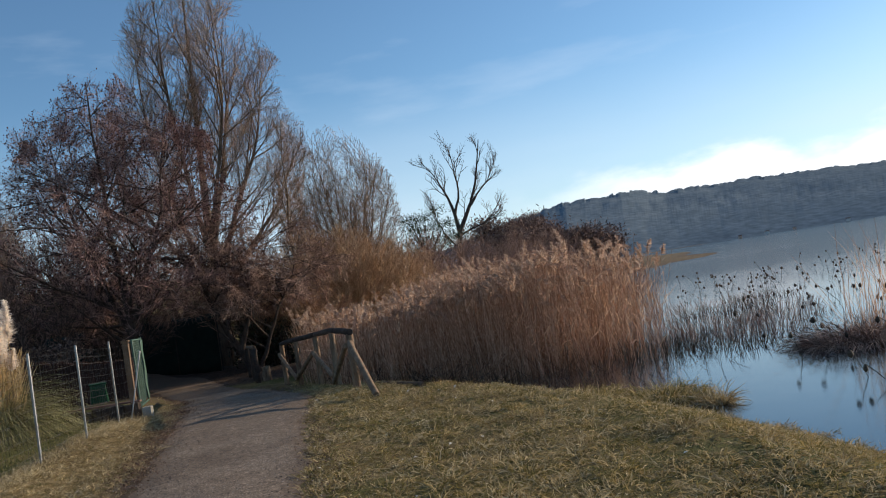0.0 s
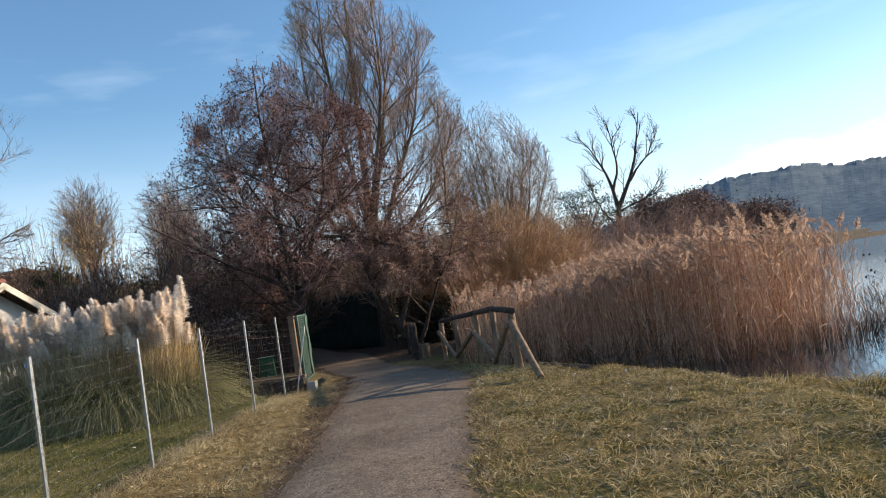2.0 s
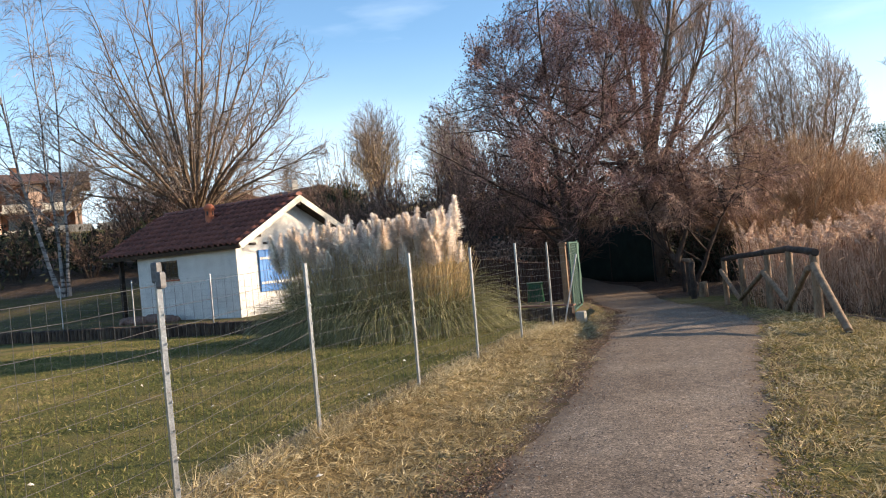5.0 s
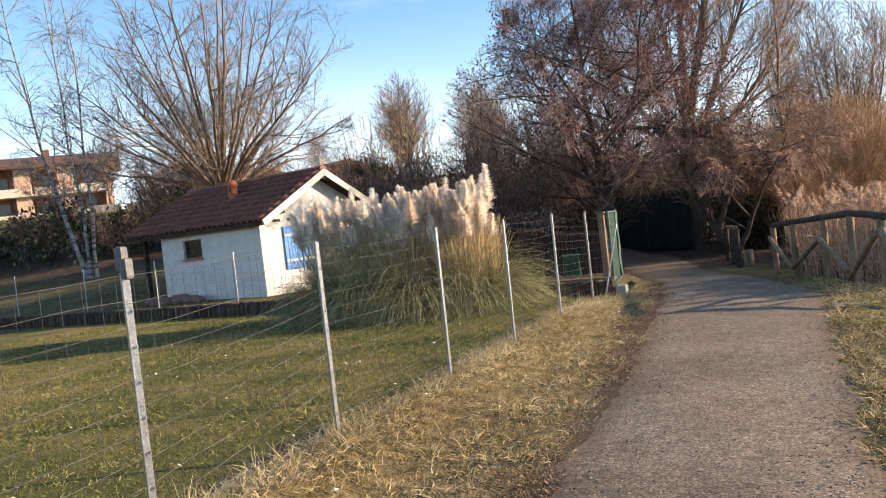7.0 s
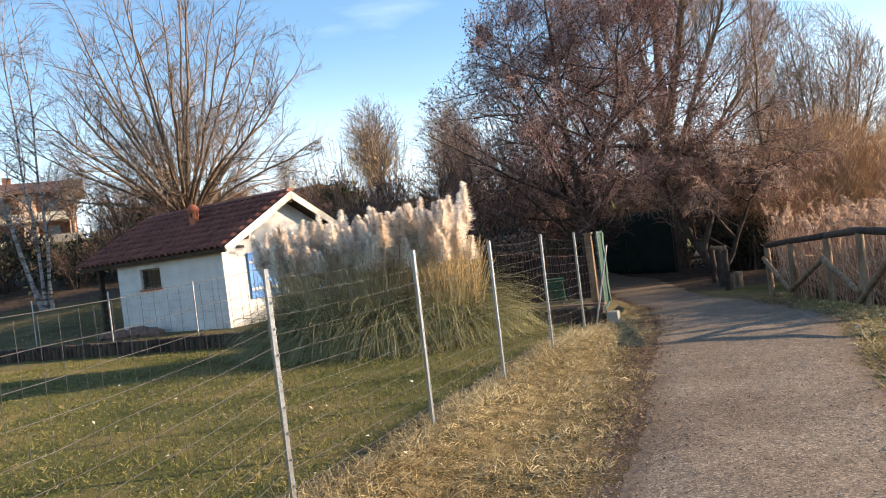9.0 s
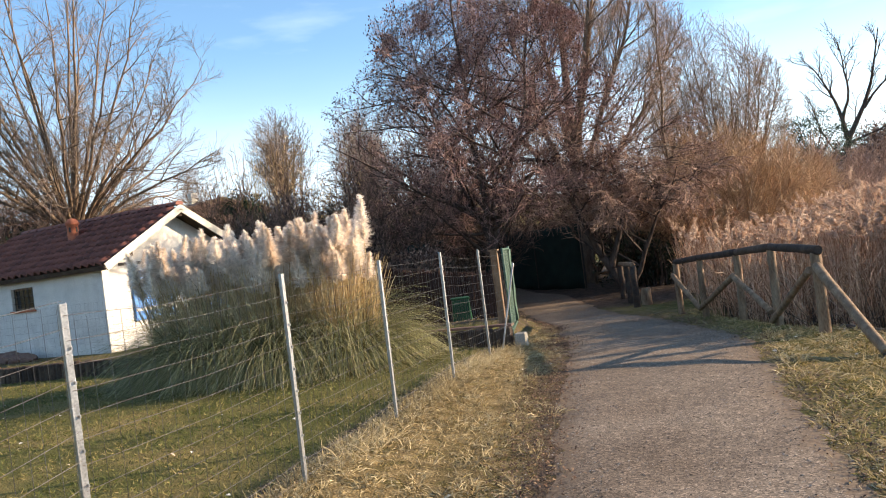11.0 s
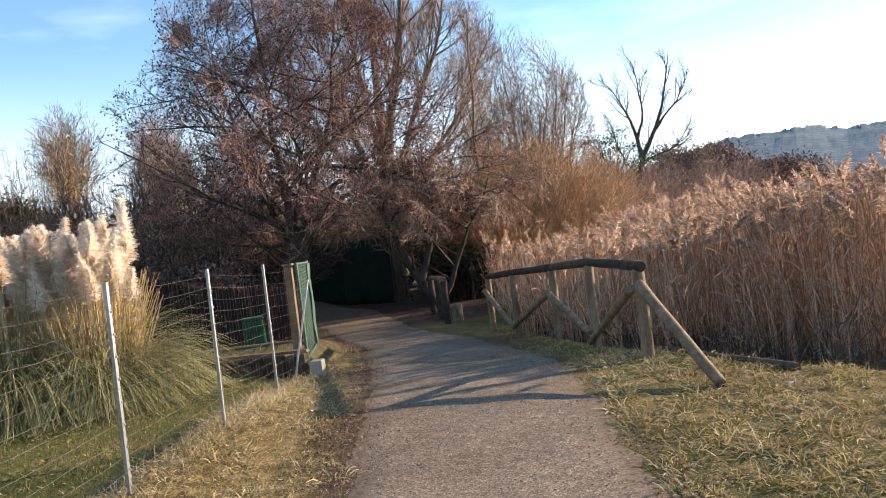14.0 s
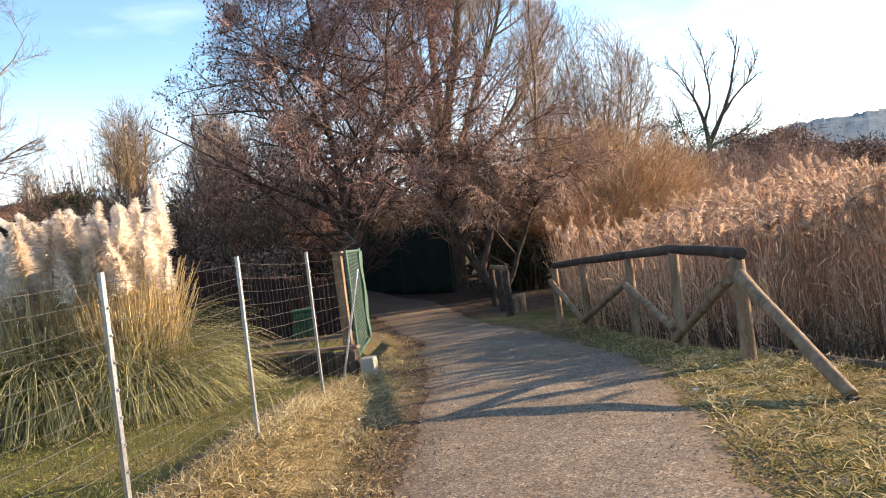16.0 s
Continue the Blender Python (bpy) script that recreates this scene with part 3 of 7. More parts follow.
def ground_z(x, y):
    x, y = np.asarray(x, float), np.asarray(y, float)
    z = -0.052 * np.clip(y - 14.3, 0, 8) + 0.0 * x
    z = z + 0.02 * waves(x, y, 1.2, 3) + 0.014 * waves(x, y, 4.5, 4) + 0.034 * waves(x, y, 6.5, 5) * ramp01(x, 1.2, 2.2)
    z = z + 0.12 * np.exp(-((x + 2.35) / 0.42) ** 2) * (1 - ramp01(y, 13.0, 15.5))
    lawn = ramp01(-x, 2.6, 3.3) * (1 - ramp01(y, 19, 22))
    z = z * (1 - 0.6 * lawn) + lawn * 0.0
    bw = behind_wall(x, y)
    garden = ramp01(bw, 0.05, 0.2) * ramp01(-x, 2.6, 3.2) * (1 - ramp01(-bw, 0, 1))
    rise = 0.16 + 0.15 * np.clip(bw - 1.0, 0, 8) * ramp01(-x, 16.5, 20) + 0.058 * np.clip(y - 24.5, 0, 18) * ramp01(-x, 7, 13) * (1 - 0.6 * ramp01(-x, 16.5, 20))
    fade = 1 - ramp01(y, 17.6, 22.5) * (1 - ramp01(-x, 4.2, 9.5))
    z = np.where(garden > 0, z * (1 - garden * fade) + rise * garden * fade, z)
    d = np.hypot(x, y)
    slope = ramp01(-x, 9, 26) * (0.115 * np.clip(d - 38, 0, 30) + 0.06 * np.clip(d - 68, 0, 60) + 0.03 * np.clip(d - 130, 0, 800))
    z = z + slope
    so = off_shore(x, y)
    wide = 0.55 + 0.9 * ramp01(x, 2.5, 4.5)
    shelf = ramp01(so, -1.6 * wide, 0.05)
    edge = 0.05 * waves(x, y, 2.2, 8)
    z = z * (1 - shelf) + (WATER - 0.03 + edge) * shelf
    z = z - 0.55 * ramp01(so + edge * 4, 0.0, 2.5) - 1.2 * ramp01(so, 4, 40)
    return z


def gz(x, y):
    return float(ground_z(np.array([x]), np.array([y]))[0])


def axis_steps(a, b, step, far, grow=1.16):
    core = list(np.arange(a, b + 1e-6, step))
    out, s, v = [], step, b
    while v < far:
        s *= grow
        v += s
        out.append(v)
    low, s, v = [], step, a
    while v > -far:
        s *= grow
        v -= s
        low.append(v)
    return np.array(low[::-1] + core + out)


def path_mid(y):
    return np.interp(y, PATH_Y, PATH_X)


def path_half(y):
    return np.interp(y, PATH_Y, PATH_W) / 2


def build_ground():
    xs, ys = axis_steps(-22, 10, 0.2, 3200), axis_steps(0, 32, 0.2, 3200)
    gx, gy = np.meshgrid(xs, ys)
    z = ground_z(gx, gy)
    nx, ny = len(xs), len(ys)
    idx = np.arange(nx * ny).reshape(ny, nx)
    q = np.stack([idx[:-1, :-1], idx[:-1, 1:], idx[1:, 1:], idx[1:, :-1]], -1)
    me = mesh_of("ground", np.stack([gx, gy, z], -1), q, True)
    zone = np.zeros((ny, nx, 4), np.float32)
    pd = np.abs(gx - path_mid(gy)) - path_half(gy)
    strip = (gx < path_mid(gy)) & (gx > -2.75) & (gy < 26)
    zone[..., 0] = np.where(strip, 0.75, 0.25) + 0.2 * waves(gx, gy, 0.9, 21)
    zone[..., 0] = np.where(gx < -2.75, 0.22 + 0.28 * waves(gx, gy, 0.8, 22), zone[..., 0])
    zone[..., 0] = np.where((gx > path_mid(gy)) & (gy < 26), 0.42 + 0.35 * waves(gx, gy, 1.1, 23), zone[..., 0])
    soil = np.where(gx < path_mid(gy), 0.62, 0.42) * (1 - ramp01(pd, 0.05, 0.32)) + 0.85 * np.exp(-((gx + 2.78) / 0.16) ** 2) * (gy < 16)
    soil = np.maximum(soil, ramp01(off_shore(gx, gy), -0.35, 0.0))
    soil = np.maximum(soil, 0.9 * ramp01(gy, 22.5, 26) * ramp01(-gx, -1.2, 0.5) * (1 - ramp01(np.hypot(gx, gy), 42, 55)) * (1 - ramp01(-gx, 9, 12)))
    soil = np.maximum(soil, 0.75 * ramp01(-gx, 9, 14) * ramp01(gy, 24, 27) * (1 - ramp01(np.hypot(gx, gy), 50, 60)))
    soil = np.maximum(soil, 0.6 * ramp01(gy, 16.5, 18.5) * ramp01(-gx, 2.2, 3.0) * (1 - ramp01(-gx, 8, 10)) * (1 - ramp01(gy, 30, 34)))
    # bed soil, spread farther back to put tree shade into the ground colour
    soil = np.maximum(soil, 0.42 * ramp01(behind_wall(gx, gy), 0.1, 0.8) * ramp01(-gx, 8, 11) * (1 - ramp01(behind_wall(gx, gy), 6.0, 9.0)))
    marsh = ramp01(np.hypot(gx, gy), 50, 62) * ramp01(gx, -6, 2)
    soil = np.maximum(soil, 0.45 * marsh)
    zone[..., 0] = np.maximum(zone[..., 0], 0.9 * marsh)
    zone[..., 2] = np.clip(soil, 0, 1)
    zone[..., 3] = 1
    zone[..., 0] = np.clip(zone[..., 0], 0, 1)
    at = me.color_attributes.new("zone", "FLOAT_COLOR", "POINT")
    at.data.foreach_set("color", zone.reshape(-1))
    ob = link_mesh("ground", me, M_ground)
    tagged(ob, "winter turf of mixed green and straw-coloured grass over dark soil", "ground", kind="structure")
    # the footpath lies on the ground as a thin, ragged-edged layer
    py = np.concatenate([np.arange(-30, 1, 0.6), np.arange(1, 26, 0.14), np.arange(26, 44, 0.5)])
    t = np.array([-1, -0.97, -0.9, -0.8, -0.66, -0.45, -0.2, 0, 0.2, 0.45, 0.66, 0.8, 0.9, 0.97, 1])
    cols = len(t)
    rag = 0.10 * waves(py, py * 0, 3.5, 31) + 0.07 * waves(py, py * 0, 13.0, 32)
    rag2 = 0.10 * waves(py, py * 0, 2.2, 33) + 0.07 * waves(py, py * 0, 9.0, 34)
    half_l, half_r = path_half(py) + rag, path_half(py) + rag2
    px = path_mid(py)[:, None] + np.where(t < 0, half_l[:, None] * t, half_r[:, None] * t)
    pyy = np.repeat(py[:, None], cols, 1)
    pz = ground_z(px, pyy) + 0.022 * (1 - np.abs(t) ** 5)[None] - 0.004
    idx = np.arange(len(py) * cols).reshape(len(py), cols)
    q = np.stack([idx[:-1, :-1], idx[:-1, 1:], idx[1:, 1:], idx[1:, :-1]], -1)
    pme = mesh_of("path", np.stack([px, pyy, pz], -1), q, True)
    trod = np.clip((np.abs(t)[None] * np.where(t < 0, half_l[:, None], half_r[:, None]) - np.where(t < 0, half_l[:, None], half_r[:, None]) + 0.34) / 0.34, 0, 1)
    trod = np.maximum(trod, 0.55 * ramp01(pyy, 17.5, 23.0))
    pme.attributes.new("edge", "FLOAT", "POINT").data.foreach_set("value", trod.ravel().astype(np.float32))
    tagged(link_mesh("path", pme, M_path), "grey-mauve worn gravelly asphalt footpath between grass verges", "path", kind="structure")
    # lake
    v = [(0, -400, WATER), (3200, -400, WATER), (3200, 3000, WATER), (0, 3000, WATER)]
    tagged(link_mesh("water", mesh_of("water", v, [(0, 1, 2, 3)]), M_water), "still lake water reflecting the pale winter sky", "lake", kind="structure")


build_ground()


def build_hill():
    """The long wooded ridge across the lake and its shore."""
    bear = np.radians(np.concatenate([np.linspace(2, 46, 900), np.linspace(46.2, 150, 260)]))
    ridge = np.interp(np.degrees(bear), [2, 8, 11.1, 12.7, 14.4, 16.7, 20.5, 23.4, 26.5, 29.6, 32.2, 34, 40, 60, 90, 120, 150], [1.7, 2.2, 2.8, 3.3, 3.6, 3.95, 3.9, 3.5, 3.4, 3.3, 3.27, 3.2, 2.9, 2.4, 1.8, 1.6, 1.4])
    rng = np.random.default_rng(5)
    rows = 26
    t = np.linspace(0, 1, rows)
    near = np.interp(np.degrees(bear), [2, 12, 25, 40, 90, 150], [640, 700, 760, 820, 1500, 1500])
    dist = near[:, None] + 900 * t[None]
    prof = np.sin(t * np.pi / 2) ** 0.9
    height = np.tan(np.radians(ridge - 0.16))[:, None] * dist[:, -1:] * prof[None]
    x, y = dist * np.sin(bear)[:, None], dist * np.cos(bear)[:, None]
    height = height * (1 + 0.04 * waves(x, y, 0.012, 41)) + (3.0 * np.abs(waves(x, y, 0.03, 43)) + 3.2 * np.abs(waves(x, y, 0.075, 44)) + 0.25 * rng.uniform(0, 1, x.shape)) * np.clip(t * 4, 0, 1)
    # tree crowns standing along the slope and the crest
    col = np.arange(len(bear))
    tops = np.zeros(x.shape)
    for step, tall in ((7, 2.0), (12, 3.0), (19, 4.0)):
        for r in range(2, rows):
            shift = rng.integers(0, step)
            lump = rng.uniform(0.1, 1.0, len(bear) // step + 3)[(col + shift) // step]
            tops[:, r] = np.maximum(tops[:, r], tall * lump * np.sqrt(np.clip(1 - (((col + shift) % step) / step * 2 - 1) ** 2, 0, 1)))
    crest = np.argmax(height / dist, 1)[:, None] == np.arange(rows)[None]
    z = WATER - 0.3 + height - 1.2 * np.clip(t * 4, 0, 1) + np.where(crest, 1.5 * tops, 0.12 * tops)
    idx = np.arange(len(bear) * rows).reshape(len(bear), rows)
    q = np.stack([idx[:-1, :-1], idx[1:, :-1], idx[1:, 1:], idx[:-1, 1:]], -1)
    tagged(link_mesh("backdrop", mesh_of("backdrop", np.stack([x, y, z], -1), q, True), M_hill), "long wooded hill across the lake, distance haze put into its blue-grey colour", "hill", kind="structure")


build_hill()


# ---- plants ----
def perp(rng, d):
    r = rng.normal(size=d.shape)
    r -= d * np.sum(r * d, -1, keepdims=True)
    return unit(r)


def strands(rng, base, way, length, k, up=0.0, jit=0.1):
    """N bending lines of k points from base, starting along way; up bends them skyward (below 0: they droop)."""
    n = len(base)
    pts = np.empty((n, k, 3))
    pts[:, 0] = base
    d = unit(way)
    step = (np.asarray(length) / (k - 1))[:, None] * np.ones((n, 1))
    for i in range(1, k):
        d = unit(d + np.array([0, 0, 1.0]) * up / (k - 1) + rng.normal(0, jit, (n, 3)) / math.sqrt(k - 1))
        pts[:, i] = pts[:, i - 1] + d * step
    return pts


def along(pts, rad, t):
    """Places, ways and radii at the shares t (N, m) of N lines."""
    n, k, _ = pts.shape
    f = np.clip(t * (k - 1), 0, k - 1.001)
    i = f.astype(int)
    w = (f - i)[..., None]
    r = np.arange(n)[:, None]
    p = pts[r, i] * (1 - w) + pts[r, i + 1] * w
    d = unit(pts[r, i + 1] - pts[r, i])
    rr = rad[r, i] * (1 - w[..., 0]) + rad[r, i + 1] * w[..., 0]
    return p, d, rr


def shoots(rng, pts, rad, n, t0, t1, angle, spread, length, taper, k, up, jit, r_max, r_tip, even=True, share=0.7):
    """n children on each line."""
    m = len(pts)
    t = t0 + (t1 - t0) * ((np.arange(n)[None] + rng.uniform(0, 1, (m, n))) / n if even else rng.uniform(0, 1, (m, n)))
    p, d, rr = along(pts, rad, t)
    p, d, rr, t = p.reshape(-1, 3), d.reshape(-1, 3), rr.reshape(-1), t.reshape(-1)
    a = np.radians(angle + rng.normal(0, spread, len(p)))[:, None]
    way = d * np.cos(a) + perp(rng, d) * np.sin(a)
    ln = length * (1 - taper * (t - t0) / max(t1 - t0, 1e-6)) * rng.uniform(0.6, 1.2, len(p))
    out = strands(rng, p, way, ln, k, up, jit)
    r0 = np.minimum(rr * share, r_max)
    rad_out = r0[:, None] + (r_tip - r0)[:, None] * np.linspace(0, 1, k)[None]
    return out, np.maximum(rad_out, r_tip)


def crown_shape(zs, rs, cx=0.0, cy=0.0, rough=0.10):
    """Tells which points lie inside a crown: its half-width rs at the heights zs over the base, with an uneven outline."""
    def inside(p):
        x, y, z = p[:, 0] - cx, p[:, 1] - cy, p[:, 2]
        a = np.arctan2(y, x)
        r = np.interp(z, zs, rs) * (1 + rough * np.sin(a * 3 + z * 1.7) + rough * 0.7 * np.sin(a * 7 - z * 3.1))
        return (np.hypot(x, y) < r) & (z < zs[-1]) & (z > zs[0])
    return inside


def held(lines, rads, inside):
    """Shortens the shoots that grow out of the crown and drops those that start outside it."""
    for _ in range(5):
        out = ~inside(lines[:, -1])
        lines[out] = lines[out, :1] + (lines[out] - lines[out, :1]) * 0.72
    ok = inside(lines[:, -1])
    return lines[ok], rads[ok]


def plant(name, at, trunk_pts, trunk_rad, levels, bark, twig, label, category="tree", cones=0, seed=0, cone_mat=None, cone_size=0.035, group="", clear=0.1, inside=None):
    """A bare tree: trunk, limbs and twigs grown level by level from the trunk's lines. levels: dicts for shoots()."""
    rng = np.random.default_rng(seed)
    ob = root(name, at, label, category, group)
    at = np.array(at, float)
    whole = len(trunk_pts) > 60 or category == "shrub"
    for i in range(1 if whole else len(trunk_pts)):
        pick = slice(None) if whole else slice(i, i + 1)
        v, q = tubes(trunk_pts[pick] + at, trunk_rad[pick], 9 if i == 0 and not whole else 6)
        link_mesh("trunk" if i == 0 else "stem", mesh_of("trunk", v, q, True), bark, ob)
    lines, rads = np.asarray(trunk_pts, float), np.asarray(trunk_rad, float)
    limb, fine = Pile(), Pile()
    last = None
    for i, lv in enumerate(levels):
        lv = dict(lv)
        new_l, new_r = shoots(rng, lines, rads, **lv)
        ok = new_l[:, -1, 2] + at[2] > gz(at[0], at[1]) + clear
        new_l, new_r = new_l[ok], new_r[ok]
        if inside is not None:
            new_l, new_r = held(new_l, new_r, inside)
        sides = 6 if i == 0 else (4 if i == 1 else 3)
        (limb if i < 2 else fine).add(*tubes(new_l + at, new_r, sides))
        lines, rads = new_l, new_r
        last = new_l
    crown = link_mesh("crown", limb.mesh("crown", True), bark, ob)
    if fine.n:
        tagged(link_mesh("twig_spray", fine.mesh("twig_spray"), twig, crown), kind="stuff")
    if cones:
        pick = rng.integers(0, len(last), cones)
        p = last[pick, -1] + at
        c = rng.normal(0, 0.06, (cones, 1, 3)) + p[:, None] + np.linspace(0, 1, 3)[None, :, None] * np.array([0, 0, -cone_size * 2.2])
        tagged(link_mesh("cone_spray", Pile().add(*tubes(c, np.repeat([[0.4, 1.0, 0.3]], cones, 0) * cone_size * rng.uniform(0.6, 1.2, (cones, 1)), 4)).mesh("cone_spray"), cone_mat or M_cone, crown), kind="stuff")
    return ob


def stem_line(points, k=9):
    """A smooth line through a few guide points."""
    pts = np.array(points, float)
    t = np.linspace(0, 1, len(pts))
    s = np.linspace(0, 1, k)
    return np.stack([np.interp(s, t, pts[:, i]) for i in range(3)], -1)


def trunk_set(lines, r0, r1, k=9, seed=0):
    rng = np.random.default_rng(seed)
    pts = np.stack([stem_line(l, k) for l in lines])
    pts[:, 1:-1] += rng.normal(0, 0.02, pts[:, 1:-1].shape) * np.linspace(1, 3, k - 2)[None, :, None]
    r = np.stack([np.linspace(a, b, k) for a, b in zip(r0, r1)])
    r[:, 0] *= 1.35
    return pts, r


def base_at(x, y, sink=0.08):
    return (x, y, gz(x, y) - sink)


# alder by the gate, full of cones
tp, tr = trunk_set([[(0, 0, 0), (0.05, 0, 2.5), (-0.25, 0.1, 5.5), (-0.3, 0, 10.0)], [(0, 0, 1.6), (0.7, -0.2, 3.6), (1.5, -0.2, 6.0), (1.9, 0, 8.6)], [(0.0, 0, 2.0), (-0.8, 0.3, 3.8), (-1.5, 0.4, 6.2), (-1.8, 0.5, 8.4)]], [0.19, 0.11, 0.10], [0.015, 0.012, 0.012], seed=1)
plant("alder_tree", base_at(-5.05, 27.2), tp, tr, [
    dict(n=30, t0=0.12, t1=0.98, angle=68, spread=12, length=5.6, taper=0.72, k=6, up=0.12, jit=0.16, r_max=0.055, r_tip=0.010),
    dict(n=9, t0=0.12, t1=1.0, angle=46, spread=16, length=1.6, taper=0.5, k=4, up=0.14, jit=0.2, r_max=0.018, r_tip=0.006),
    dict(n=9, t0=0.1, t1=1.0, angle=42, spread=18, length=0.65, taper=0.4, k=3, up=0.1, jit=0.25, r_max=0.007, r_tip=0.0035),
    dict(n=5, t0=0.1, t1=1.0, angle=38, spread=18, length=0.30, taper=0.3, k=2, up=0.0, jit=0.2, r_max=0.005, r_tip=0.003)],
    M_bark_dark, M_twig_alder, "bare alder with purple-brown twigs full of small dark cones", cones=9000, cone_size=0.023, seed=11,
    inside=crown_shape([1.6, 2.0, 3.0, 4.6, 6.2, 7.2, 8.5, 9.4, 10.2, 10.8], [3.2, 4.3, 4.7, 4.6, 4.1, 3.4, 2.4, 1.6, 0.8, 0.2], -0.1))

# tall poplar-like willow behind it
tp, tr = trunk_set([[(0, 0, 0), (0, 0, 4), (0.15, 0, 9), (0.4, 0, 16.6)],
                    [(0, 0, 3), (-1.0, 0.2, 6), (-1.8, 0.2, 9.5), (-1.9, 0.2, 13.5)],
                    [(0, 0, 3.4), (1.2, -0.2, 6), (2.4, -0.2, 8.6), (3.0, -0.2, 11.6)],
                    [(0, 0, 4.2), (0.6, 0.6, 7), (1.3, 1.0, 10), (1.6, 1.0, 14)],
                    [(0, 0, 4.6), (-0.4, -0.8, 7.5), (-0.6, -1.2, 11), (-0.7, -1.2, 15)],
                    [(0, 0, 2.6), (1.4, 0.6, 4.6), (3.0, 0.8, 6.6), (3.9, 0.8, 8.6)],
                    [(0, 0, 2.8), (-1.3, -0.4, 4.8), (-2.4, -0.5, 7), (-2.8, -0.5, 9.8)],
                    [(0, 0, 5.0), (0.9, -0.7, 8), (1.5, -1.0, 11), (1.5, -1.0, 14.6)]], [0.30, 0.16, 0.16, 0.14, 0.14, 0.12, 0.12, 0.12], [0.02] + [0.015] * 7, seed=2)
plant("willow_tree", base_at(-3.3, 34.8), tp, tr, [
    dict(n=15, t0=0.2, t1=0.97, angle=32, spread=9, length=3.4, taper=0.5, k=6, up=0.28, jit=0.12, r_max=0.042, r_tip=0.009),
    dict(n=8, t0=0.15, t1=1.0, angle=32, spread=10, length=1.6, taper=0.45, k=4, up=0.20, jit=0.14, r_max=0.014, r_tip=0.006),
    dict(n=7, t0=0.1, t1=1.0, angle=33, spread=12, length=0.85, taper=0.4, k=3, up=0.12, jit=0.14, r_max=0.007, r_tip=0.004),
    dict(n=3, t0=0.1, t1=1.0, angle=32, spread=12, length=0.5, taper=0.3, k=2, up=0.05, jit=0.12, r_max=0.005, r_tip=0.004)],
    M_bark_tan, M_twig_tan, "tall bare willow with upswept tan branches", seed=12,
    inside=crown_shape([2.0, 5.5, 9.0, 10.1, 13.0, 15.1, 16.2, 17.2, 17.8], [3.0, 3.6, 4.1, 3.8, 3.2, 2.4, 1.8, 0.9, 0.1], 0.5, 0.0, 0.06))

# rounded bare willow farther along the shore
tp, tr = trunk_set([[(0, 0, 0), (0.1, 0, 3), (0.2, 0, 6), (0.2, 0, 11)], [(0, 0, 1.5), (-0.8, 0, 4.5), (-1.7, 0, 8.6)], [(0, 0, 1.8), (0.9, 0, 4.5), (2.0, 0, 8.6)], [(0, 0, 2.0), (0.2, -0.8, 5), (0.3, -1.4, 9.5)]], [0.22, 0.14, 0.14, 0.12], [0.015] * 4, seed=3)
spread_willow = [
    dict(n=16, t0=0.15, t1=0.97, angle=42, spread=10, length=3.5, taper=0.5, k=5, up=0.25, jit=0.15, r_max=0.04, r_tip=0.009),
    dict(n=7, t0=0.12, t1=1.0, angle=38, spread=10, length=1.6, taper=0.45, k=3, up=0.2, jit=0.16, r_max=0.013, r_tip=0.006),
    dict(n=6, t0=0.1, t1=1.0, angle=28, spread=12, length=0.8, taper=0.4, k=2, up=0.2, jit=0.12, r_max=0.010, r_tip=0.006)]
far_tree = plant("bare_tree", base_at(-30, 66), tp * 0.75, tr * 0.8, spread_willow[:2] + [dict(spread_willow[2], n=4)], M_bark_tan, M_twig_grey, "grey bare tree on rising ground behind the gardens", seed=19)

# slim young tree
tp, tr = trunk_set([[(0, 0, 0), (0.05, 0, 2.5), (-0.1, 0, 5.5), (0.25, 0, 9.6)]], [0.10], [0.012], seed=4)
plant("young_tree", base_at(0.0, 34.2), tp, tr, [
    dict(n=24, t0=0.3, t1=0.98, angle=34, spread=10, length=2.1, taper=0.6, k=4, up=0.3, jit=0.15, r_max=0.03, r_tip=0.008),
    dict(n=6, t0=0.15, t1=1.0, angle=34, spread=12, length=0.8, taper=0.4, k=3, up=0.15, jit=0.18, r_max=0.012, r_tip=0.005),
    dict(n=4, t0=0.15, t1=1.0, angle=34, spread=12, length=0.4, taper=0.4, k=2, up=0.1, jit=0.18, r_max=0.006, r_tip=0.004)],
    M_bark_tan, M_twig_tan, "slim young tree with pale bark", seed=14)

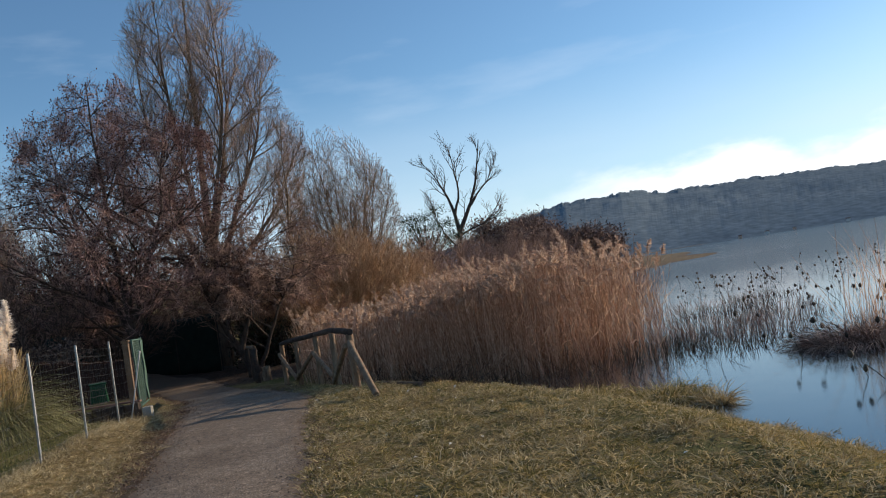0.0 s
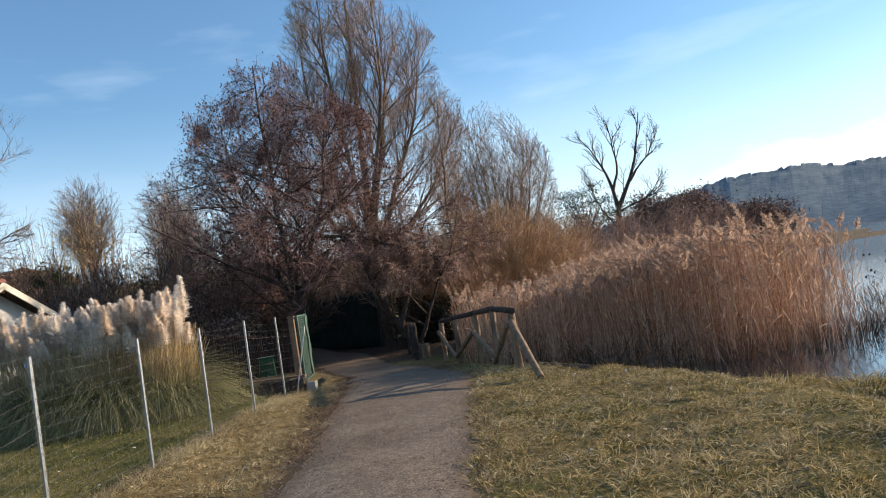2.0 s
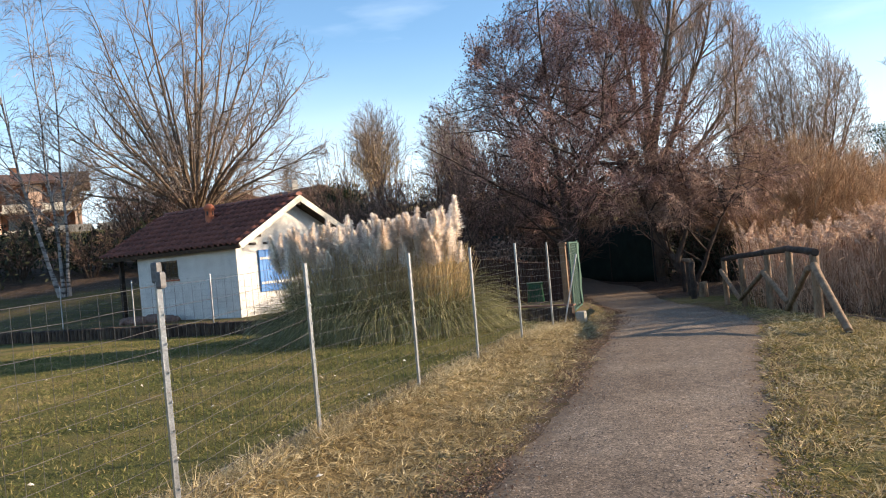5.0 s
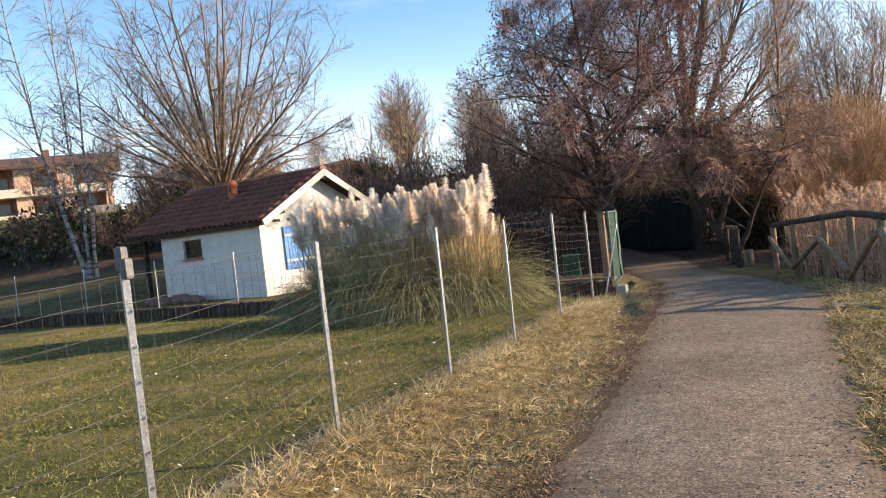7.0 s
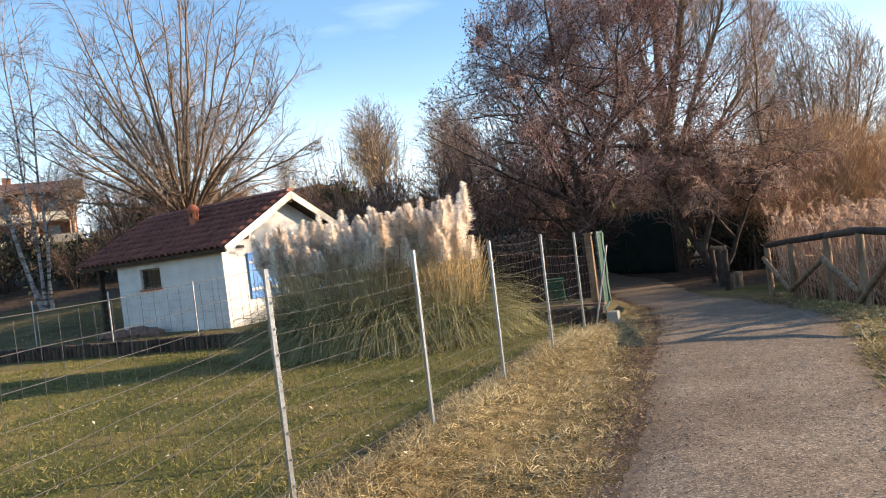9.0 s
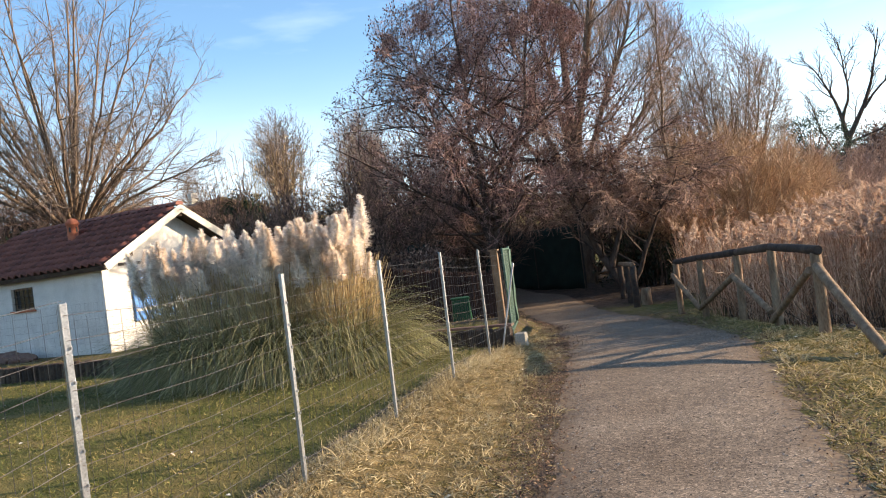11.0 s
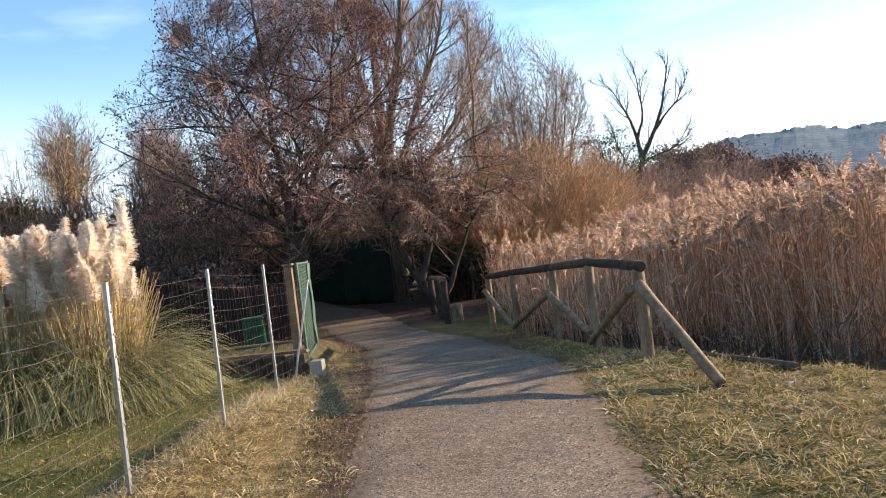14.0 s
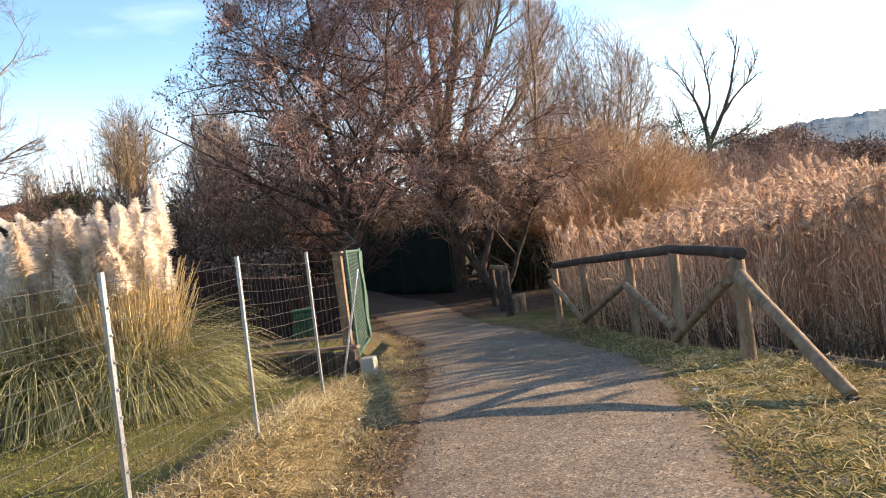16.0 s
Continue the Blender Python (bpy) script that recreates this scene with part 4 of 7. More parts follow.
# leaning tree whose drooping twigs arch over the path
tp, tr = trunk_set([[(0.7, 0.2, 0), (0.25, 0, 0.7), (-0.35, 0, 1.9), (-0.6, -0.1, 3.0), (-0.2, -0.2, 4.6)], [(0.2, 0, 0.9), (0.6, -0.1, 2.0), (1.2, 0, 3.2), (1.6, 0, 4.4)], [(0.7, 0.2, 0.1), (1.1, 0, 1.0), (1.7, -0.2, 2.2), (2.3, -0.3, 3.4)]], [0.16, 0.10, 0.09], [0.02, 0.012, 0.012], seed=5)
plant("leaning_tree", base_at(-2.1, 28.0), tp, tr, [
    dict(n=20, t0=0.25, t1=1.0, angle=60, spread=18, length=2.8, taper=0.3, k=6, up=-0.2, jit=0.2, r_max=0.035, r_tip=0.008),
    dict(n=9, t0=0.15, t1=1.0, angle=42, spread=16, length=1.1, taper=0.4, k=4, up=-0.25, jit=0.2, r_max=0.014, r_tip=0.005),
    dict(n=7, t0=0.1, t1=1.0, angle=40, spread=16, length=0.55, taper=0.3, k=3, up=-0.15, jit=0.2, r_max=0.008, r_tip=0.005),
    dict(n=4, t0=0.2, t1=1.0, angle=35, spread=16, length=0.28, taper=0.3, k=2, up=-0.1, jit=0.2, r_max=0.006, r_tip=0.0045)],
    M_bark_dark, M_twig_red, "leaning tree with reddish drooping twigs arching over the path", seed=15, clear=1.75)


def shrub(name, at, count, height, spread, bark, twig, label, seed, stiff=0.25, dense=8, category="shrub", tips=5, inside=None):
    """A many-stemmed bare shrub."""
    rng = np.random.default_rng(seed)
    lines = []
    for _ in range(count):
        a, r = rng.uniform(0, 6.28), rng.uniform(0.3, 1.0) * spread
        h = height * rng.uniform(0.65, 1.0) * (1 - 0.25 * r / max(spread, 0.1))
        c, s = math.cos(a) * r, math.sin(a) * r
        lines.append([(c * 0.12, s * 0.12, 0), (c * 0.4, s * 0.4, h * 0.4), (c * 0.8, s * 0.8, h * 0.75), (c, s, h)])
    pts, rad = trunk_set(lines, [0.035 * height / 4] * count, [0.007] * count, 7, seed)
    return plant(name, at, pts, rad, [
        dict(n=dense, t0=0.12, t1=0.98, angle=32, spread=12, length=height * 0.34, taper=0.5, k=4, up=stiff, jit=0.16, r_max=0.016, r_tip=0.006),
        dict(n=dense - 1, t0=0.1, t1=1.0, angle=34, spread=14, length=height * 0.17, taper=0.4, k=3, up=stiff * 0.5, jit=0.2, r_max=0.009, r_tip=0.005),
        dict(n=tips, t0=0.1, t1=1.0, angle=34, spread=14, length=height * 0.10, taper=0.3, k=2, up=0.1, jit=0.2, r_max=0.007, r_tip=0.005)],
        bark, twig, label, category, seed=seed, inside=inside)


shrub("willow_tree", base_at(2.3, 43.5), 26, 10.6, 3.2, M_bark_tan, M_twig_tan, "round-crowned bare willow with fine tan twigs", 13, 0.25, 8, "tree", 5,
      crown_shape([-0.5, 3.0, 6.4, 8.3, 9.8, 10.7, 11.2], [1.6, 3.2, 3.4, 2.8, 2.0, 1.2, 0.2], 0.0, 0.0, 0.05))
shrub("willow_shrub", base_at(2.1, 33.2), 20, 4.7, 2.1, M_twig_orange, M_twig_orange, "orange-twigged willow shrub glowing in low sun", 21, 0.4, 8)
osier = bpy.context.scene.objects["willow_shrub"]
for i, (x, y, s) in enumerate([(-0.4, 32.0, 0.85), (3.6, 35.5, 0.95), (1.2, 35.8, 1.1), (4.6, 39.0, 0.9)]):
    copy_thing(osier, Matrix.Translation(base_at(x, y)) @ Matrix.Rotation(i * 1.9 + 0.7, 4, "Z") @ Matrix.Scale(s, 4))
shrub("willow_shrub", base_at(0.7, 30.6), 14, 3.4, 1.7, M_twig_red, M_twig_orange, "orange-brown willow shrub behind the reeds", 22, 0.3, 8)
thicket = shrub("thicket_shrub", base_at(-7.6, 27.4), 16, 3.6, 2.2, M_bark_dark, M_twig_dark, "dark leafless thicket shrub beside the garden", 23, 0.2, 6, tips=3)
for i, (x, y, s) in enumerate([(-10.2, 28.0, 1.0), (-12.8, 29.6, 0.95), (-9.0, 31.5, 1.3), (-12.5, 33.5, 1.35), (-6.4, 31.2, 1.1), (-8.2, 35.6, 1.5), (-15.5, 32.5, 1.1), (-17.5, 36, 1.3), (-11.5, 39, 1.6), (-5.0, 40.5, 1.5), (-1.0, 38.0, 1.15), (3.5, 37.5, 1.0), (-0.9, 30.4, 0.62), (-33, 41, 1.1), (-37, 43.5, 1.2), (-29.5, 42.5, 1.1), (-40, 47, 1.2), (-43, 41, 1.2), (-34, 50, 1.1), (-26.5, 36.5, 1.0), (-21.5, 36.5, 0.95), (-29.5, 35.5, 1.0), (-2.5, 40.5, 1.5), (0.8, 41.5, 1.3), (-6.5, 45, 1.5), (-22.8, 31.9, 1.15), (-25.6, 31.6, 1.15), (-30, 28.5, 0.8), (-26.5, 29.0, 0.75), (-34, 27, 0.8), (-1.6, 35.4, 0.9), (-3.6, 37.6, 1.2), (-9.0, 38.5, 1.9)]):
    copy_thing(thicket, Matrix.Translation(base_at(x, y)) @ Matrix.Rotation(i * 2.1, 4, "Z") @ Matrix.Scale(s, 4))
brown = shrub("scrub_shrub", base_at(6.5, 41.0), 14, 4.0, 2.3, M_twig_red, M_twig_red, "brown leafless scrub at the marsh edge", 24, 0.25, 6, tips=3)
for i, (x, y, s) in enumerate([(9.0, 45, 1.1), (6.5, 50, 1.3), (11, 52, 1.2), (9, 58, 1.5), (14, 60, 1.4), (12.5, 68, 1.6), (17, 66, 1.3), (18, 74, 1.6), (21, 71, 1.2), (23, 79, 1.5), (6.0, 46, 1.0), (3.5, 55, 1.6), (28, 88, 1.5), (33, 95, 1.5)]):
    copy_thing(brown, Matrix.Translation(base_at(x, y)) @ Matrix.Rotation(i * 1.7, 4, "Z") @ Matrix.Scale(s, 4))

# dead tree on the marsh
tp, tr = trunk_set([[(0, 0, 0), (0.05, 0, 4.0), (0.6, 0, 6.9), (1.9, 0, 8.8), (2.8, 0, 11.2), (3.6, 0, 14.8)],
                    [(0.5, 0, 6.6), (0.25, 0, 8.6), (-0.5, 0, 10.8), (-1.7, 0, 12.9)],
                    [(0.3, 0, 8.2), (1.0, 0.2, 10.0), (0.9, 0.2, 12.2), (0.55, 0.2, 14.6)],
                    [(1.9, 0, 8.8), (2.9, -0.2, 10.0), (3.9, -0.2, 11.0), (4.7, -0.2, 12.6)],
                    [(0.6, 0, 6.2), (2.2, 0.2, 6.8), (3.4, 0.2, 7.2), (4.4, 0.2, 8.4)],
                    [(0.2, 0, 5.0), (-0.8, 0.2, 6.4), (-1.4, 0.2, 7.6), (-1.7, 0.2, 9.2)]], [0.34, 0.20, 0.13, 0.11, 0.11, 0.09], [0.035] + [0.025] * 5, seed=6)
plant("dead_tree", base_at(13.2, 76.0), tp, tr, [
    dict(n=9, t0=0.45, t1=1.0, angle=30, spread=10, length=2.2, taper=0.4, k=5, up=0.55, jit=0.2, r_max=0.05, r_tip=0.018),
    dict(n=4, t0=0.3, t1=1.0, angle=30, spread=12, length=1.1, taper=0.4, k=4, up=0.35, jit=0.25, r_max=0.026, r_tip=0.012),
    dict(n=3, t0=0.3, t1=1.0, angle=30, spread=12, length=0.6, taper=0.4, k=2, up=0.2, jit=0.2, r_max=0.012, r_tip=0.009)],
    M_bark_dark, M_twig_dark, "gaunt dark dead tree with few forked limbs", seed=16)


def leafy_tree(name, at, trunk_h, crown_h, crown_r, leaf_mat, label, seed, clumps=46, leaves=90, leaf=0.16, flat=0.5, low=0.0):
    """An evergreen with an uneven crown of leaf clumps."""
    rng = np.random.default_rng(seed)
    ob = root(name, at, label, "tree")
    at = np.array(at)
    tp, tr = trunk_set([[(0, 0, 0), (0.1, 0, trunk_h * 0.5), (0, 0, trunk_h), (0.05, 0, trunk_h + crown_h * 0.7)]], [0.07 + crown_r * 0.05], [0.02], seed=seed)
    v, q = tubes(tp + at, tr, 8)
    link_mesh("trunk", mesh_of("trunk", v, q, True), M_bark_dark, ob)
    a = rng.uniform(0, 6.28, clumps)
    r = np.sqrt(rng.uniform(0.02, 1, clumps)) * crown_r
    hz = rng.uniform(low, 1, clumps)
    shape = np.sqrt(np.clip(1 - (hz * 2 - 1) ** 2 * 0.85, 0.05, 1))
    c = np.stack([np.cos(a) * r * shape, np.sin(a) * r * shape, trunk_h + hz * crown_h], -1)
    start = np.stack([np.zeros(clumps), np.zeros(clumps), trunk_h * 0.8 + (c[:, 2] - trunk_h) * 0.35], -1)
    mid = (start + c) / 2 + rng.normal(0, 0.1, c.shape)
    limbs = np.stack([start, mid, c], 1) + at
    crown = Pile().add(*tubes(limbs, np.repeat([[0.05, 0.035, 0.012]], clumps, 0), 4))
    crown_ob = link_mesh("crown", crown.mesh("crown"), M_bark_dark, ob)
    n = clumps * leaves
    size = crown_r * 0.24
    pos = np.repeat(c, leaves, 0) + rng.normal(0, 1, (n, 3)) * np.array([size, size, size * flat]) + at
    d = unit(rng.normal(0, 1, (n, 3)) + np.array([0, 0, 0.4]))
    ln = leaf * rng.uniform(0.6, 1.4, n)
    pts = np.stack([pos, pos + d * ln[:, None] * 0.5, pos + d * ln[:, None]], 1)
    w = np.stack([ln * 0.12, ln * 0.26, ln * 0.04], 1)
    link_mesh("foliage", Pile().add(*ribbons(pts, w, perp(rng, d))).mesh("foliage"), leaf_mat, crown_ob)
    return ob


leafy_tree("pine_tree", base_at(8.6, 60.5), 3.6, 3.9, 2.3, M_needle, "dark umbrella-shaped pine beyond the reeds", 31, 26, 230, 0.15, 0.35)
leafy_tree("oak_tree", base_at(27, 83), 0.8, 4.6, 3.2, M_twig_dark, "dark round tree on the far marsh", 32, 34, 200, 0.32, 0.5)
leafy_tree("oak_tree", base_at(31.5, 90), 0.8, 4.4, 3.2, M_twig_dark, "dark round tree on the far marsh", 33, 34, 200, 0.32, 0.5)
spit_oak = leafy_tree("oak_tree", base_at(22.0, 90.0), 1.0, 5.8, 3.0, M_twig_dark, "dark bare-branched tree on the marsh spit", 35, 44, 170, 0.30, 0.6)
for i, (x, y, k) in enumerate([(24.6, 93, 1.15), (27.0, 97, 0.95), (20.0, 82, 1.0), (32.5, 101, 0.75), (17.6, 84, 1.1)]):
    copy_thing(spit_oak, Matrix.Translation(base_at(x, y)) @ Matrix.Rotation(i * 1.7 + 0.6, 4, "Z") @ Matrix.Scale(k, 4))
leafy_tree("evergreen_bush", (-20.7, 41.8, 2.2), 0.8, 2.1, 1.6, M_needle, "dark evergreen bush behind the garden house", 34, 40, 90, 0.25, 0.7)

# many-stemmed pollard willow behind the garden house
rng = np.random.default_rng(7)
stems = [[(0, 0, 0), (0, 0, 1.2), (0.05, 0, 2.4), (0, 0, 3.4)]]
for i in range(34):
    a, tilt = i * 2.4 + rng.uniform(-0.3, 0.3), 4 + 74 * ((i + 0.5) / 34) ** 0.9
    ln = np.interp(tilt, [0, 15, 29, 54, 80], [14.0, 13.3, 10.9, 8.8, 6.9]) * rng.uniform(0.80, 0.96)
    h, o = ln * math.cos(radians(tilt)), ln * math.sin(radians(tilt))
    c, s = math.cos(a), math.sin(a)
    stems.append([(c * 0.15, s * 0.15, 2.4 + rng.uniform(0, 0.9)), (c * o * 0.33, s * o * 0.33, 3.3 + h * 0.26), (c * o * 0.68, s * o * 0.68, 3.3 + h * 0.60), (c * o, s * o, 3.3 + h)])
tp, tr = trunk_set(stems, [0.42] + [0.10] * 34, [0.30] + [0.010] * 34, seed=7)
plant("pollard_willow", (-24.0, 33.3, 1.2), tp, tr, [
    dict(n=11, t0=0.18, t1=0.98, angle=38, spread=11, length=2.9, taper=0.5, k=5, up=0.15, jit=0.14, r_max=0.028, r_tip=0.008),
    dict(n=7, t0=0.12, t1=1.0, angle=38, spread=12, length=1.3, taper=0.45, k=3, up=0.10, jit=0.15, r_max=0.011, r_tip=0.005),
    dict(n=5, t0=0.1, t1=1.0, angle=34, spread=12, length=0.75, taper=0.4, k=2, up=0.05, jit=0.16, r_max=0.006, r_tip=0.004)],
    M_bark_tan, M_twig_grey, "large bare pollard willow with many straight stems", seed=17,
    inside=crown_shape([1.5, 4.8, 6.6, 8.3, 10.8, 12.6, 14.8, 16.5, 17.5], [6.2, 6.9, 7.2, 7.4, 6.7, 5.5, 3.8, 2.4, 0.6], 0.0, 0.0, 0.06))

# birches on the garden's far side
tp, tr = trunk_set([[(0, 0, 0), (-0.7, 0, 2.2), (-1.7, 0, 5.0), (-2.6, 0, 9.5), (-2.8, 0, 13)], [(0.15, 0, 0), (0.1, 0, 3), (-0.3, 0, 7), (-0.7, 0, 13.2)], [(0.3, 0.1, 0), (0.6, 0, 3), (0.5, 0, 7), (0.3, 0, 12.5)]], [0.09, 0.07, 0.07], [0.008] * 3, seed=8)
plant("birch_tree", base_at(-24.2, 25.2), tp, tr, [
    dict(n=20, t0=0.3, t1=0.98, angle=44, spread=12, length=2.6, taper=0.6, k=5, up=0.1, jit=0.16, r_max=0.03, r_tip=0.008),
    dict(n=7, t0=0.15, t1=1.0, angle=40, spread=12, length=1.1, taper=0.4, k=4, up=-0.3, jit=0.18, r_max=0.012, r_tip=0.005),
    dict(n=5, t0=0.1, t1=1.0, angle=34, spread=12, length=0.6, taper=0.4, k=3, up=-0.4, jit=0.15, r_max=0.007, r_tip=0.004)],
    M_bark_birch, M_twig_grey, "three-stemmed white birch with fine drooping twigs", seed=18)

# far bare trees on the rising ground
for i, (x, y, s) in enumerate([(-34, 72, 1.05), (-25, 70, 1.0), (-21, 62, 0.95), (-50, 84, 0.8), (-18.5, 52, 0.8), (-60, 62, 0.9), (-15, 46, 0.8), (-28.4, 62, 0.9)]):
    copy_thing(far_tree, Matrix.Translation(base_at(x, y)) @ Matrix.Rotation(i * 1.3 + 2, 4, "Z") @ Matrix.Scale(s, 4))


def hedge(name, a, b, height, depth, label, seed, mat, count=9000, leaf=0.14):
    """An uneven hedge of leaf sprays over stems."""
    rng = np.random.default_rng(seed)
    a, b = np.array(a, float), np.array(b, float)
    ob = root(name, (*(a + b) / 2, gz(*((a + b) / 2))), label, "hedge")
    t = rng.uniform(0, 1, count)
    side = unit(np.array([[-(b - a)[1], (b - a)[0]]]))[0]
    top = height * (0.72 + 0.36 * np.sin(t * 17 + seed) * np.sin(t * 41) + 0.14 * np.sin(t * 97))
    xy = a + (b - a) * t[:, None] + side * rng.normal(0, depth * 0.33, count)[:, None]
    z = ground_z(xy[:, 0], xy[:, 1]) + top * np.sqrt(rng.uniform(0, 1, count))
    pos = np.concatenate([xy, z[:, None]], 1)
    d = unit(rng.normal(0, 1, (count, 3)) + np.array([0, 0, 0.6]))
    ln = leaf * rng.uniform(0.6, 1.5, count)
    pts = np.stack([pos, pos + d * ln[:, None] * 0.5, pos + d * ln[:, None]], 1)
    link_mesh("foliage", Pile().add(*ribbons(pts, np.stack([ln * 0.2, ln * 0.5, ln * 0.05], 1), perp(rng, d))).mesh("foliage"), mat, ob)
    m = 160
    s = rng.uniform(0, 1, m)
    base = a + (b - a) * s[:, None] + side * rng.normal(0, depth * 0.15, m)[:, None]
    base = np.concatenate([base, ground_z(base[:, 0], base[:, 1])[:, None] - 0.05], 1)
    st = strands(rng, base, np.array([[0, 0, 1.0]]) + rng.normal(0, 0.2, (m, 3)), height * rng.uniform(0.6, 0.95, m), 4, 0.2, 0.2)
    tagged(link_mesh("stem_tangle", Pile().add(*tubes(st, np.repeat([[0.025, 0.018, 0.012, 0.005]], m, 0), 4)).mesh("stems"), M_bark_dark, ob), kind="stuff")
    return ob


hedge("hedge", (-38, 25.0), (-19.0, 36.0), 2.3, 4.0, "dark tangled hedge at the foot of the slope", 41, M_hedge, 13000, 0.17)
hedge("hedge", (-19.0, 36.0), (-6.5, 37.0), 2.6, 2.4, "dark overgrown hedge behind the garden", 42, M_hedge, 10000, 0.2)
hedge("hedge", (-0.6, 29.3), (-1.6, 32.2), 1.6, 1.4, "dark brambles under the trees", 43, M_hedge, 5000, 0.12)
hedge("hedge", (-6.2, 26.0), (-13.5, 27.0), 2.0, 1.6, "dark brambles along the garden's back", 44, M_twig_dark, 15000, 0.08)


def cane_clump(name, at, count, height, spread, label, seed):
    """Tall dry canes with long leaves."""
    rng = np.random.default_rng(seed)
    ob = root(name, at, label, "cane")
    a, r = rng.uniform(0, 6.28, count), np.sqrt(rng.uniform(0, 1, count)) * spread
    base = np.stack([at[0] + np.cos(a) * r, at[1] + np.sin(a) * r * 0.6, np.full(count, at[2])], -1)
    way = np.stack([np.cos(a) * 0.12, np.sin(a) * 0.12, np.ones(count)], -1) + rng.normal(0, 0.06, (count, 3))
    ln = height * rng.uniform(0.6, 1.05, count)
    st = strands(rng, base, way, ln, 6, 0.0, 0.06)
    rad = np.linspace(0.014, 0.006, 6)[None] * np.ones((count, 1))
    tagged(link_mesh("stem_thicket", Pile().add(*tubes(st, rad, 3)).mesh("stems"), M_cane, ob), kind="stuff")
    lf, _ = shoots(rng, st, rad, 8, 0.1, 0.95, 38, 14, 0.6, 0.3, 4, -0.7, 0.1, 0.01, 0.002)
    side = perp(rng, unit(lf[:, -1] - lf[:, 0]))
    link_mesh("leaf_spray", Pile().add(*ribbons(lf, np.array([[0.02, 0.03, 0.02, 0.004]]) * np.ones((len(lf), 1)), side)).mesh("leaves"), M_cane, ob)
    return ob


cane_clump("giant_cane", base_at(-20.2, 42.5), 150, 5.6, 2.6, "tall dry tan giant cane behind the garden", 51)
cane_clump("giant_cane", base_at(-17.0, 44.0), 130, 4.6, 2.4, "tall dry tan giant cane behind the garden", 53)
cane_clump("giant_cane", base_at(-14.2, 41.0), 110, 3.6, 2.2, "dry tan giant cane behind the garden", 52)


# ---- reed bed ----
def inside_reeds(x, y):
    so = off_shore(x, y)
    right = np.interp(y, [13, 15, 20, 28, 40], [6.2, 7.3, 9.6, 12.5, 15])
    behind_rail = (x > np.interp(y, [14.2, 20.45, 28], [1.46, -0.1, -0.6]) + 0.45) & (y > 17.0) & (y < 28) & (x < 2.6)
    return behind_rail | (so > np.where((x < 2.6) & (y > 15.3), 0.3, 0.6)) & (x < right) & (y > np.interp(x, [1.0, 2.6, 4.0, 5.5, 7.0, 8.0], [16.9, 16.5, 16.1, 15.7, 15.2, 15.2])) & (y < 36)


